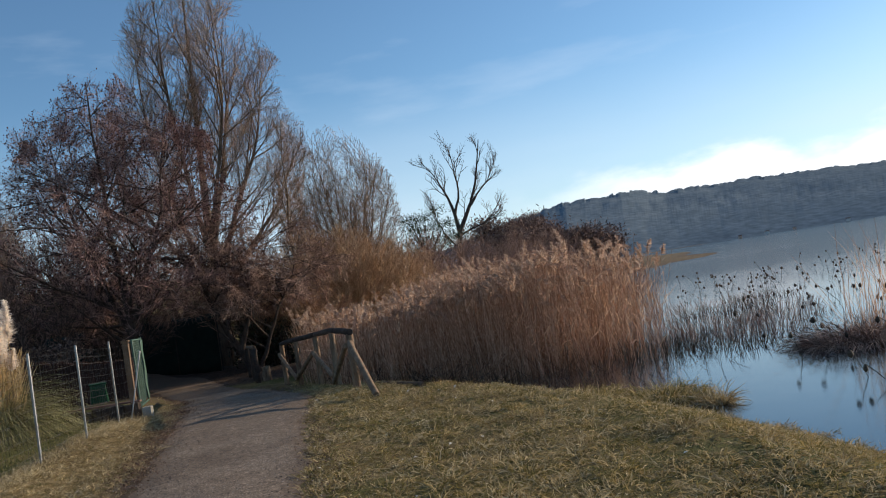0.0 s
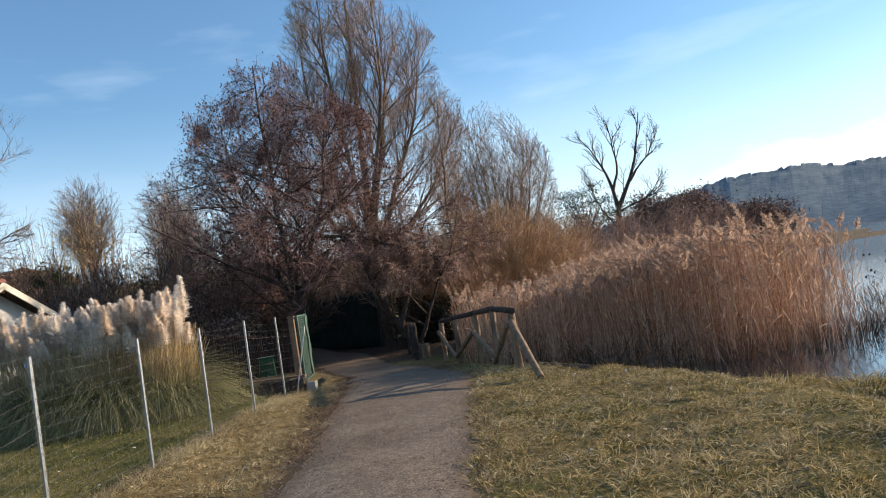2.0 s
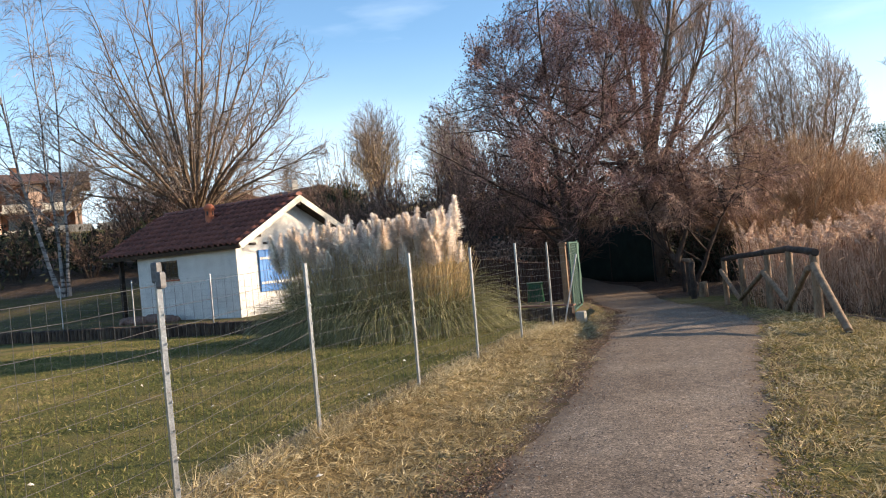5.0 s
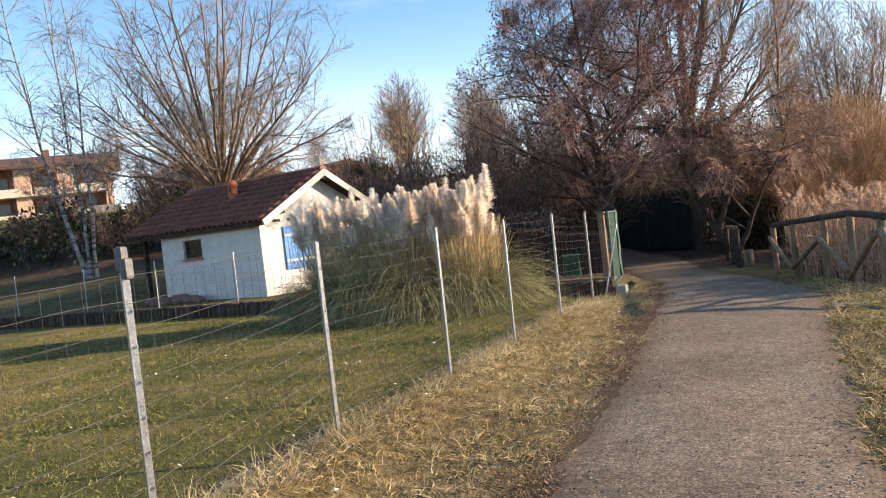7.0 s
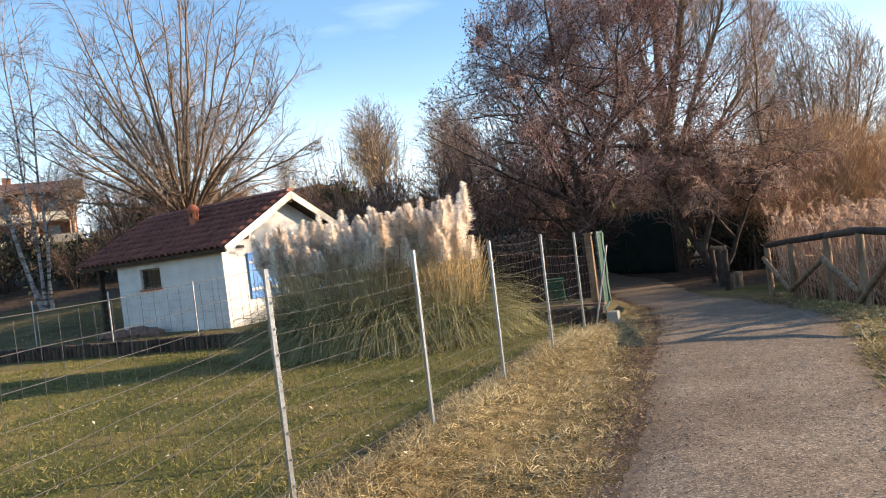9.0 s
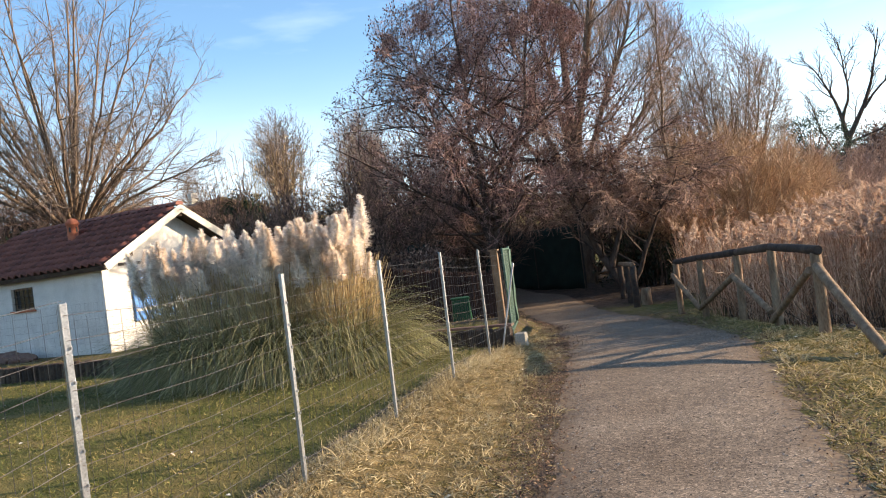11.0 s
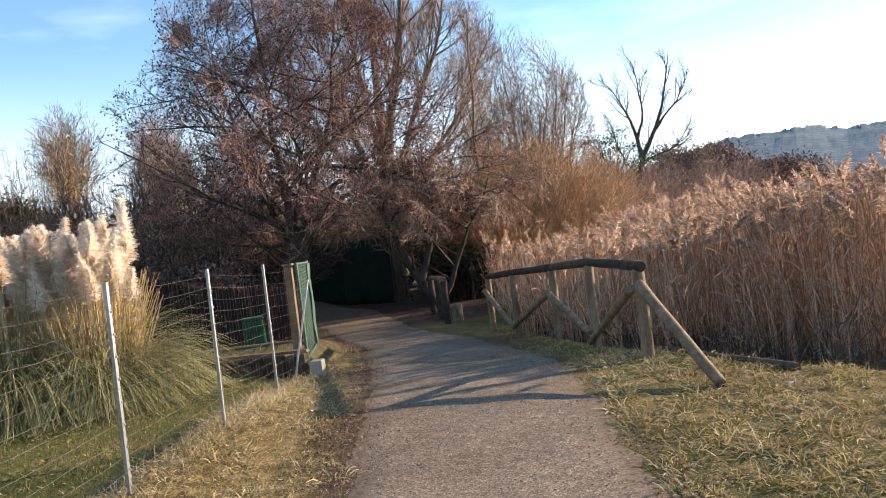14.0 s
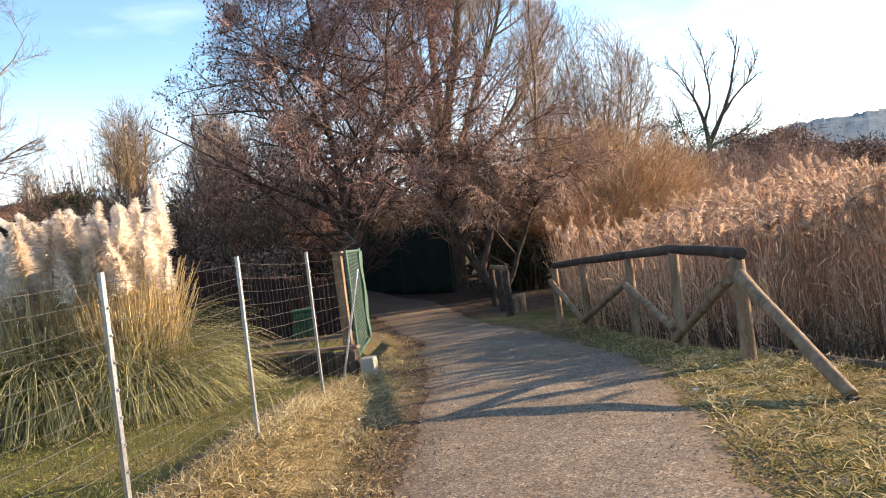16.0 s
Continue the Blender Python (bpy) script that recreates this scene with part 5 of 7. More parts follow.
def build_reeds():
    rng = np.random.default_rng(61)
    n = 110000
    x, y = rng.uniform(-0.3, 15, n), 13.6 + (36 - 13.6) * rng.uniform(0, 1, n) ** 1.6
    right = np.interp(y, [13, 15, 20, 28, 40], [6.2, 7.3, 9.6, 12.5, 15])
    thin = np.clip((right + 0.9 * waves(x, y, 1.7, 63) - x) / 3.4, 0.04, 1) * np.clip(0.62 + 0.7 * waves(x, y, 2.4, 64), 0.12, 1) * np.interp(x, [0.0, 2.2, 3.6], [0.45, 0.5, 1.0])
    ok = inside_reeds(x, y) & (rng.uniform(0, 1, n) < thin)
    x, y = x[ok][:11000], y[ok][:11000]
    n = len(x)
    ob = root("reed_bed", (4.0, 18.0, -0.7), "dense bed of tall dry brown reeds with feathery heads", "reeds", kind="stuff")
    base = np.stack([x, y, np.maximum(ground_z(x, y) - 0.05, WATER - 0.12)], -1)
    h = (2.02 + 0.30 * waves(x, y, 0.9, 62) + 0.12 * waves(x, y, 3.4, 65) + rng.normal(0, 0.17, n)) * np.interp(x, [0.5, 2.0, 4, 6, 9], [0.72, 0.78, 0.95, 1.04, 0.96])
    h = np.where(rng.uniform(0, 1, n) < 0.25, h * rng.uniform(0.45, 0.85, n), h)
    lean = rng.normal(0, 0.13, (n, 3)) + np.array([-0.03, -0.02, 1.0])
    st = strands(rng, base, lean, h, 5, 0.02, 0.07)
    rad = np.linspace(0.0055, 0.0028, 5)[None] * rng.uniform(0.8, 1.25, (n, 1))
    link_mesh("stem_bundle", Pile().add(*tubes(st, rad, 3)).mesh("stems"), M_reed, ob)
    lf, _ = shoots(rng, st, rad, 3, 0.2, 0.9, 26, 10, 0.36, 0.2, 3, -0.6, 0.12, 0.01, 0.002)
    link_mesh("leaf_spray", Pile().add(*ribbons(lf, np.array([[0.008, 0.011, 0.002]]) * np.ones((len(lf), 1)), perp(rng, unit(lf[:, -1] - lf[:, 0])))).mesh("leaves"), M_reed, ob)
    head = (rng.uniform(0, 1, n) < 0.24) & (h > 1.45)
    tip, td = st[head, -1], unit(st[head, -1] - st[head, -2])
    m = len(tip)
    axis = strands(rng, tip, td + rng.normal(0, 0.22, (m, 3)) + np.array([-0.12, -0.05, 0.0]), 0.30 * rng.uniform(0.6, 1.3, m), 4, -0.9, 0.14)
    ax_r = np.repeat([[0.004, 0.003, 0.002, 0.001]], m, 0)
    hairs, _ = shoots(rng, axis, ax_r, 100, 0.0, 1.0, 24, 9, 0.11, 0.55, 2, -0.6, 0.15, 0.004, 0.002)
    link_mesh("seed_plumage", Pile().add(*ribbons(hairs, np.array([[0.012, 0.007]]) * np.ones((len(hairs), 1)), perp(rng, unit(hairs[:, -1] - hairs[:, 0])))).mesh("heads"), M_reedplume, ob)
    # broken and fallen stems low down at the edge, coloured dark to deepen the shade there
    k = 10000
    xx, yy = rng.uniform(0.8, 8, 24000), rng.uniform(13.5, 24, 24000)
    so = off_shore(xx, yy)
    ok = (so > -0.1) & (so < 4.2)
    xx, yy = xx[ok][:k], yy[ok][:k]
    b = np.stack([xx, yy, ground_z(xx, yy) + 0.02], -1)
    fallen = strands(rng, b, rng.normal(0, 1, (len(xx), 3)) * np.array([1, 1, 0.35]) + np.array([0, 0, 0.4]), rng.uniform(0.35, 1.35, len(xx)), 4, -0.4, 0.25)
    link_mesh("fallen_stems", Pile().add(*tubes(fallen, np.repeat([[0.005, 0.004, 0.004, 0.003]], len(xx), 0), 3)).mesh("fallen_stems"), M_lotus, ob)


build_reeds()


def tuft(name, at, count, height, spread, material, label, seed, droop=-0.6, head=0.0, fan=0.5):
    """A tuft of thin stems or blades."""
    rng = np.random.default_rng(seed)
    ob = root(name, at, label, "sedge", kind="stuff")
    a, r = rng.uniform(0, 6.28, count), np.sqrt(rng.uniform(0, 1, count)) * spread
    base = np.stack([at[0] + np.cos(a) * r, at[1] + np.sin(a) * r, np.full(count, at[2])], -1)
    way = np.stack([np.cos(a) * r / spread * fan, np.sin(a) * r / spread * fan, np.ones(count)], -1) + rng.normal(0, 0.12, (count, 3))
    bl = strands(rng, base, way, height * rng.uniform(0.5, 1.15, count), 5, droop, 0.3)
    link_mesh("blades", Pile().add(*ribbons(bl, np.array([[0.010, 0.010, 0.009, 0.007, 0.002]]) * np.ones((count, 1)), perp(rng, unit(bl[:, 1] - bl[:, 0])))).mesh("blades"), material, ob)
    if head:
        pick = rng.integers(0, count, int(count * head))
        ax = strands(rng, bl[pick, -1], unit(bl[pick, -1] - bl[pick, -2]), np.full(len(pick), 0.16), 3, -0.3, 0.1)
        hairs, _ = shoots(rng, ax, np.full((len(pick), 3), 0.003), 12, 0.0, 1.0, 35, 12, 0.08, 0.4, 3, -0.4, 0.15, 0.004, 0.002)
        link_mesh("seed_plumage", Pile().add(*ribbons(hairs, np.array([[0.010, 0.015, 0.004]]) * np.ones((len(hairs), 1)), perp(rng, unit(hairs[:, -1] - hairs[:, 0])))).mesh("heads"), M_reedplume, ob)
    return ob


rng = np.random.default_rng(71)
for i, (x, y, h, s, c) in enumerate([(7.8, 16.6, 1.15, 0.8, 260), (9.0, 17.8, 1.0, 0.9, 240), (10.4, 19.4, 1.05, 1.0, 240), (8.9, 15.6, 0.8, 0.7, 170), (10.2, 16.8, 0.95, 0.8, 190), (11.8, 19.0, 0.9, 0.9, 190), (11.6, 22.0, 1.0, 1.2, 240), (13.2, 21.2, 0.85, 0.8, 150), (12.6, 24.5, 1.1, 1.4, 260), (14.8, 25.5, 0.9, 1.0, 170)]):
    tuft("sedge_tuft", (x, y, WATER - 0.05), int(c * 1.3), h * 0.42, s * 1.25, M_twig_red if i % 3 else M_lotus, "dry brown sedge and reed stubble standing in shallow water", 72 + i, -0.2, 0.0, 0.45)
tuft("sedge_clump", (9.9, 13.2, WATER - 0.05), 1900, 0.95, 0.8, M_twig_red, "dense drooping clump of dead brown sedge in the water", 90, -2.0, 0.0, 0.7)
tuft("sedge_clump", (10.5, 13.4, WATER - 0.05), 90, 1.9, 0.5, M_reed, "few tall thin reeds standing in the water", 91, 0.0, 0.0, 0.15)
tuft("grass_tuft", (5.55, 11.2, -0.55), 1100, 0.32, 0.6, M_grass, "drooping dry tussock on the bank edge", 92, -2.2)
tuft("grass_tuft", (4.75, 12.0, -0.5), 800, 0.28, 0.5, M_grass, "drooping dry tussock on the bank edge", 93, -2.2)
tuft("grass_tuft", (5.95, 10.4, -0.6), 260, 0.34, 0.2, M_straw, "small drooping straw tuft at the waterline", 94, -1.6)


def build_lotus():
    """Dead lotus stalks, bent over, with dark seed heads, standing in the lake."""
    rng = np.random.default_rng(81)
    n = 460
    x, y = rng.uniform(7.5, 34, n), rng.uniform(9, 40, n)
    ok = (off_shore(x, y) > 1.8) & ~inside_reeds(x, y) & (x > 0.36 * y + 3.6)
    x, y = x[ok], y[ok]
    n = len(x)
    base = np.stack([x, y, np.full(n, WATER - 0.1)], -1)
    st = strands(rng, base, rng.normal(0, 0.22, (n, 3)) + np.array([0, 0, 1.0]), rng.uniform(0.3, 0.95, n), 6, -0.5, 0.25)
    pile = Pile().add(*tubes(st, np.repeat([[0.006] * 6], n, 0), 3))
    tip = st[:, -1]
    ax = tip[:, None] + np.linspace(0, 1, 4)[None, :, None] * np.array([0, 0, -0.10])
    pile.add(*tubes(ax, np.repeat([[0.012, 0.036, 0.040, 0.014]], n, 0) * rng.uniform(0.6, 1.3, (n, 1)), 6))
    tagged(link_mesh("lotus_stalks", pile.mesh("lotus_stalks"), M_lotus), "dead bent lotus stalks with dark seed heads in the lake", "water plants", kind="stuff")


build_lotus()


# ---- pampas grass ----
def build_pampas():
    rng = np.random.default_rng(101)
    ob = root("pampas_grass", (-5.6, 15.2, gz(-5.6, 15.2)), "large pampas grass clump with cream plumes over arching green leaves", "pampas grass")
    hearts = [(-4.75, 15.2, 1.0), (-5.7, 15.0, 1.1), (-6.7, 15.1, 1.1), (-7.4, 15.4, 0.95), (-6.2, 15.9, 1.05), (-5.2, 15.9, 1.05)]
    pile, stems = Pile(), Pile()
    for hx, hy, s in hearts:
        n = 3000
        a, r = rng.uniform(0, 6.28, n), np.sqrt(rng.uniform(0, 1, n)) * 0.42
        base = np.stack([hx + np.cos(a) * r, hy + np.sin(a) * r, np.full(n, gz(hx, hy) - 0.02)], -1)
        out = rng.uniform(0.15, 0.75, n)
        b = a + rng.normal(0, 0.5, n)
        way = np.stack([np.cos(b) * out, np.sin(b) * out, np.ones(n)], -1)
        bl = strands(rng, base, way, rng.uniform(1.0, 1.85, n) * s, 8, -2.4, 0.12)
        bl[..., 2] = np.maximum(bl[..., 2], gz(hx, hy) + 0.01 + 0.04 * rng.uniform(0, 1, (n, 1)))
        w = np.array([[0.008, 0.009, 0.009, 0.008, 0.007, 0.006, 0.005, 0.002]]) * rng.uniform(0.8, 1.3, (n, 1))
        pile.add(*ribbons(bl, w, unit(np.stack([-np.sin(b), np.cos(b), rng.normal(0, 0.3, n)], -1))))
    link_mesh("leaf_spray", pile.mesh("leaves"), M_pampas_leaf, ob)
    # four shapes of plume, each a spindle of fine drooping hairs
    shapes = []
    for i in range(4):
        axis = strands(rng, np.zeros((1, 3)), np.array([[0.02, 0, 1.0]]), np.array([0.50 + 0.05 * i]), 8, -0.2 - 0.3 * i, 0.10)
        hairs, _ = shoots(rng, axis, np.full((1, 8), 0.006), 820, 0.0, 1.0, 17, 8, 0.22, 0.70, 3, -1.1, 0.10, 0.003, 0.001)
        me = Pile().add(*ribbons(hairs, np.array([[0.008, 0.010, 0.003]]) * np.ones((len(hairs), 1)), perp(rng, unit(hairs[:, -1] - hairs[:, 0])))).mesh("plume")
        me.materials.append(M_plume)
        shapes.append(me)
    lines, tops = [], []
    for i in range(235):
        hx, hy, s = hearts[i % len(hearts)]
        a, r = rng.uniform(0, 6.28), math.sqrt(rng.uniform(0, 1)) * 0.4
        out = rng.uniform(0.02, 0.24) * (0.5 if math.cos(a) > 0.3 and hx > -5 else 1.0)
        base = np.array([[hx + math.cos(a) * r, hy + math.sin(a) * r, gz(hx, hy)]])
        ln = rng.uniform(1.30, 1.86)
        st = strands(rng, base, np.array([[math.cos(a) * out, math.sin(a) * out, 1.0]]), np.array([ln]), 6, -0.12, 0.05)[0]
        lines.append(st)
        tops.append((st[-1], unit(st[-1] - st[-2])))
    tall = np.array([[-4.3, 15.3, 0.0], [-4.3, 15.3, 0.9], [-4.29, 15.29, 1.86]])
    lines.append(stem_line(tall, 6))
    tops.append((lines[-1][-1], np.array([0.0, 0.0, 1.0])))
    stems.add(*tubes(np.array(lines), np.repeat([[0.008, 0.007, 0.006, 0.006, 0.005, 0.004]], len(lines), 0), 5))
    extra = 2600
    a = rng.uniform(0, 6.28, extra)
    hh = np.array(hearts)[rng.integers(0, len(hearts), extra)]
    base = np.stack([hh[:, 0] + np.cos(a) * rng.uniform(0, 0.5, extra), hh[:, 1] + np.sin(a) * rng.uniform(0, 0.5, extra), np.full(extra, 0.05)], -1)
    st = strands(rng, base, np.stack([np.cos(a) * 0.18, np.sin(a) * 0.18, np.ones(extra)], -1) + rng.normal(0, 0.08, (extra, 3)), rng.uniform(0.9, 1.6, extra), 6, -0.2, 0.08)
    stems.add(*tubes(st, np.repeat([[0.006, 0.006, 0.005, 0.005, 0.004, 0.003]], extra, 0), 3))
    link_mesh("stem_bundle", stems.mesh("stems", True), M_pampas_stem, ob)
    for i, (p, d) in enumerate(tops):
        turn = Vector(d + rng.normal(0, 0.08, 3)).to_track_quat("Z", "Y").to_matrix().to_4x4()
        s = rng.uniform(0.62, 0.98)
        m = Matrix.Translation(p - np.asarray(d) * 0.12) @ turn @ Matrix.Rotation(rng.uniform(0, 6.28), 4, "Z") @ Matrix.Diagonal((s, s, s * rng.uniform(0.85, 1.1), 1))
        link_mesh("plume", shapes[i % 4], None, ob, m)


build_pampas()


# ---- wire fence along the path ----
FENCE = [(-1.85, 2.9), (-1.97, 4.80), (-2.43, 7.0), (-2.41, 8.91), (-2.40, 10.66), (-2.41, 12.55), (-2.46, 14.5)]


def angle_post(name, x, y, top, parent, size=0.04, lean=0.0):
    """A galvanised L-section post with a row of notches' bosses along its edge."""
    z0 = gz(x, y) - 0.15
    bm = bmesh.new()
    box_bm(bm, (-size / 2, -size / 2, z0), (size / 2, -size / 2 + 0.006, top), None, 0.001)
    box_bm(bm, (-size / 2, -size / 2 + 0.006, z0), (-size / 2 + 0.006, size / 2, top), None, 0.001)
    for i in range(8):
        zz = z0 + 0.3 + i * (top - z0 - 0.35) / 8
        box_bm(bm, (-size / 2 + 0.006, size / 2 - 0.006, zz), (-size / 2 + 0.018, size / 2, zz + 0.012))
    return part(name, bm, M_steel, parent, m=Matrix.Translation((x, y, 0)) @ Matrix.Rotation(lean, 4, "Y") @ Matrix.Rotation(-0.6, 4, "Z"))


def wire_bay(parent, a, b, za, zb, bottom, top, rows, step, seed, r=0.0014):
    """The woven wire between two posts: line wires that sag a little, and stay wires."""
    rng = np.random.default_rng(seed)
    a, b = np.array(a, float), np.array(b, float)
    length = np.linalg.norm(b - a)
    t = np.linspace(0, 1, 7)
    pile = Pile()
    lines = []
    for i in range(rows):
        h = bottom + (top - bottom) * i / (rows - 1)
        sag = -0.02 * np.sin(t * np.pi) * rng.uniform(0.2, 1.2) + rng.normal(0, 0.003, 7)
        xy = a + (b - a) * t[:, None]
        lines.append(np.concatenate([xy, (za + (zb - za) * t + h + sag)[:, None]], 1))
    pile.add(*tubes(np.array(lines), np.full((rows, 7), r), 3))
    n = int(length / step)
    u = (np.arange(n) + 0.5) / n
    xy = a + (b - a) * u[:, None]
    z = za + (zb - za) * u
    v0 = np.concatenate([xy, (z + bottom)[:, None]], 1)
    v1 = np.concatenate([xy + rng.normal(0, 0.006, xy.shape), (z + top - 0.015)[:, None]], 1)
    pile.add(*tubes(np.stack([v0, (v0 + v1) / 2, v1], 1), np.full((n, 3), r * 0.75), 3))
    return link_mesh("wire_mesh", pile.mesh("wire_mesh"), M_wire, parent)


def build_fence():
    ob = root("wire_fence", (-2.4, 9.0, gz(-2.4, 9.0)), "galvanised steel post and wire mesh fence along the path", "fence")
    for i, (x, y) in enumerate(FENCE):
        angle_post("post", x, y, 1.45 if i != 6 else 1.42, ob, 0.036, [0.0, 0.0, 0.0, 0.008, 0.010, 0.010, 0.005][i])
    for i, (a, b) in enumerate(zip(FENCE[:-1], FENCE[1:])):
        wire_bay(ob, a, b, gz(*a), gz(*b), 0.04, 1.40 - gz(*a), 13, 0.10, 200 + i, 0.0017)
    wire_bay(ob, FENCE[-1], (-2.42, 16.1), gz(*FENCE[-1]), 0.0, 0.04, 1.30, 11, 0.15, 207)
    # leaning steel tube stay, near the gate
    log_part("stay", (-2.52, 15.5, -0.02), (-2.26, 15.7, 1.16), 0.013, M_steel, ob, "leaning galvanised tube stay", wobble=0.0)
    # grey box on the post's head
    x, y = FENCE[1]
    bm = bmesh.new()
    box_bm(bm, (-0.03, -0.022, 1.42), (0.015, 0.022, 1.53), None, 0.014)
    box_bm(bm, (0.0, -0.03, 1.39), (0.04, 0.018, 1.48), None, 0.016)
    box = part("lamp_head", bm, M_greybox, ob, "grey rounded plastic sensor lamp head", m=Matrix.Translation((x, y, 0)))
    return ob


build_fence()


# ---- log edging and the garden's own fence ----
def build_edging():
    ob = root("log_edging", (*WALL_A, -0.15), "low dark log palisade edging holding the garden soil", "retaining wall")
    d = (WALL_B - WALL_A) / np.linalg.norm(WALL_B - WALL_A)
    total = np.linalg.norm(WALL_B - WALL_A)
    v, q = tubes(np.array([[[0, 0, -0.5], [0, 0, -0.02], [0, 0, 0.0]]]), np.array([[0.078, 0.078, 0.055]]), 8)
    me = bpy.data.meshes.new("log")
    faces = [tuple(f) for f in q.tolist()] + [tuple(range(16, 24))]
    me.from_pydata([tuple(p) for p in v], [], faces)
    me.materials.append(M_wood_dark)
    rng = np.random.default_rng(301)
    n = int(total / 0.152)
    for i in range(n):
        p = WALL_A + d * (0.12 + 0.152 * i)
        top = 0.24 + rng.normal(0, 0.008) - 0.03 * (i < 30)
        link_mesh("log", me, None, ob, Matrix.Translation((p[0], p[1], top)) @ Matrix.Rotation(rng.uniform(0, 6.28), 4, "Z"))
    # concrete kerb on its end by the gate
    box_part("kerb", (0, -0.04, 0.215), (3.4, 0.09, 0.25), M_rubble, ob, "weathered concrete kerb", m=Matrix.Translation((-2.5, 16.32, 0)) @ Matrix.Rotation(math.atan2(d[1], d[0]), 4, "Z"))
    g = root("garden_fence", (-12, 17.7, 0.2), "thin rusty post and wire garden fence on the log edging", "fence")
    pts = []
    off = np.array([-d[1], d[0]]) * -0.30
    for i, gx in enumerate((-5.7, -8.7, -11.6, -14.3, -17.1, -20.2, -23.3)):
        p = WALL_A + d * ((gx - WALL_A[0]) / d[0]) + off
        pts.append(p)
        log_part("post", (p[0], p[1], 0.05), (p[0] + 0.01, p[1], 1.38), 0.016, M_steel, g, wobble=0.0, seed=i)
    for i, (a, b) in enumerate(zip(pts[:-1], pts[1:])):
        wire_bay(g, a, b, 0.2, 0.2, 0.05, 1.12, 8, 0.22 if i not in (1, 2) else 0.11, 320 + i, 0.0016)


build_edging()


# ---- gate: block, posts, leaf ----
def build_gate():
    g = root("garden_gate", (-2.4, 16.2, -0.15), "open green mesh gate leaf on a concrete block", "gate")
    box_part("block", (-2.44, 16.0, -0.3), (-2.28, 16.22, 0.12), M_concrete, g, "pale concrete foot block", bevel=0.02)
    a, b = np.array([-2.52, 16.3]), np.array([-2.95, 18.9])
    z0, z1 = 0.02, 1.36
    for n_, (p, r) in enumerate(((a, 0.02), (b, 0.018))):
        log_part("frame_post", (*p, -0.2 if n_ else 0.0), (*p, z1 + 0.02), r, M_greenmesh, g, wobble=0.0)
    log_part("frame_rail", (*a, z1), (*b, z1 - 0.02), 0.018, M_greenmesh, g, wobble=0.0)
    log_part("frame_rail", (*a, z0 + 0.1), (*b, z0), 0.018, M_greenmesh, g, wobble=0.0)
    lines, rng = [], np.random.default_rng(331)
    pile = Pile()
    for i in range(24):
        t = (i + 0.5) / 24
        p = a + (b - a) * t
        lines.append([(p[0], p[1], z0 + 0.08), (p[0] + 0.004, p[1], 0.7), (p[0], p[1], z1)])
    for i in range(26):
        z = z0 + 0.1 + (z1 - z0 - 0.1) * i / 26
        lines.append([(*a, z), (*((a + b) / 2 + 0.004), z), (*b, z)])
    pile.add(*tubes(np.array(lines), np.full((len(lines), 3), 0.0032), 4))
    link_mesh("mesh_panel", pile.mesh("mesh_panel"), M_greenmesh, g)
    # crumpled green net on the leaf's far half
    ys = np.linspace(0.80, 1.0, 6)
    zs = np.linspace(0.06, 1.33, 14)
    v = []
    for z in zs:
        for t in ys:
            p = a + (b - a) * t
            v.append((p[0] + 0.03 + 0.012 * math.sin(t * 40 + z * 9), p[1], z))
    idx = np.arange(len(v)).reshape(len(zs), len(ys))
    q = np.stack([idx[:-1, :-1], idx[:-1, 1:], idx[1:, 1:], idx[1:, :-1]], -1)
    me = mesh_of("net_sheet", v, q, True)
    ns = link_mesh("net_sheet", me, M_greenmesh, g)
    ns.modifiers.new("thickness", "SOLIDIFY").thickness = 0.004
    w = root("gate_post", (-2.78, 16.9, -0.1), "grey weathered square wooden gate post", "post")
    box_part("post", (-2.84, 16.87, -0.3), (-2.73, 16.98, 1.34), M_wood, w, bevel=0.01)
    box_part("cap", (-2.855, 16.855, 1.34), (-2.715, 16.995, 1.37), M_wood, w, bevel=0.006)
    # green garden bin with an orange tool beside it
    b_ = root("garden_bin", (-4.15, 19.6, gz(-4.15, 19.6)), "green plastic compost bin standing in the garden", "bin")
    z = gz(-4.15, 19.6)
    bm = bmesh.new()
    vs = box_bm(bm, (-0.19, -0.19, 0), (0.19, 0.19, 0.42), None, 0.03)
    for v_ in vs:
        if v_.is_valid:
            k = 1 - 0.16 * (v_.co.z / 0.42)
            v_.co.x *= k
            v_.co.y *= k
    part("body", bm, M_greenbin, b_, m=Matrix.Translation((-4.15, 19.6, z)) @ Matrix.Rotation(0.3, 4, "Z"))
    box_part("lid", (-0.18, -0.18, 0.42), (0.18, 0.18, 0.46), M_greenbin, b_, m=Matrix.Translation((-4.15, 19.6, z)) @ Matrix.Rotation(0.3, 4, "Z"), bevel=0.015)
    for i in range(5):
        box_part("rib", (-0.15 + i * 0.07, -0.205, 0.06), (-0.13 + i * 0.07, -0.17, 0.36), M_greenbin, b_, m=Matrix.Translation((-4.15, 19.6, z)) @ Matrix.Rotation(0.3, 4, "Z"), bevel=0.004)
    # brown reed mat closing the garden towards the wood
    s = root("reed_screen", (-6.5, 23.6, gz(-6.5, 23.6)), "dark brown reed mat screen on posts behind the garden", "fence")
    pa, pb = np.array([-4.0, 22.4]), np.array([-11.5, 25.2])
    n = 1100
    rng = np.random.default_rng(341)
    t = (np.arange(n) + 0.5) / n
    xy = pa + (pb - pa) * t[:, None] + rng.normal(0, 0.012, (n, 2))
    zz = ground_z(xy[:, 0], xy[:, 1])
    lo = np.concatenate([xy, zz[:, None] - 0.03], 1)
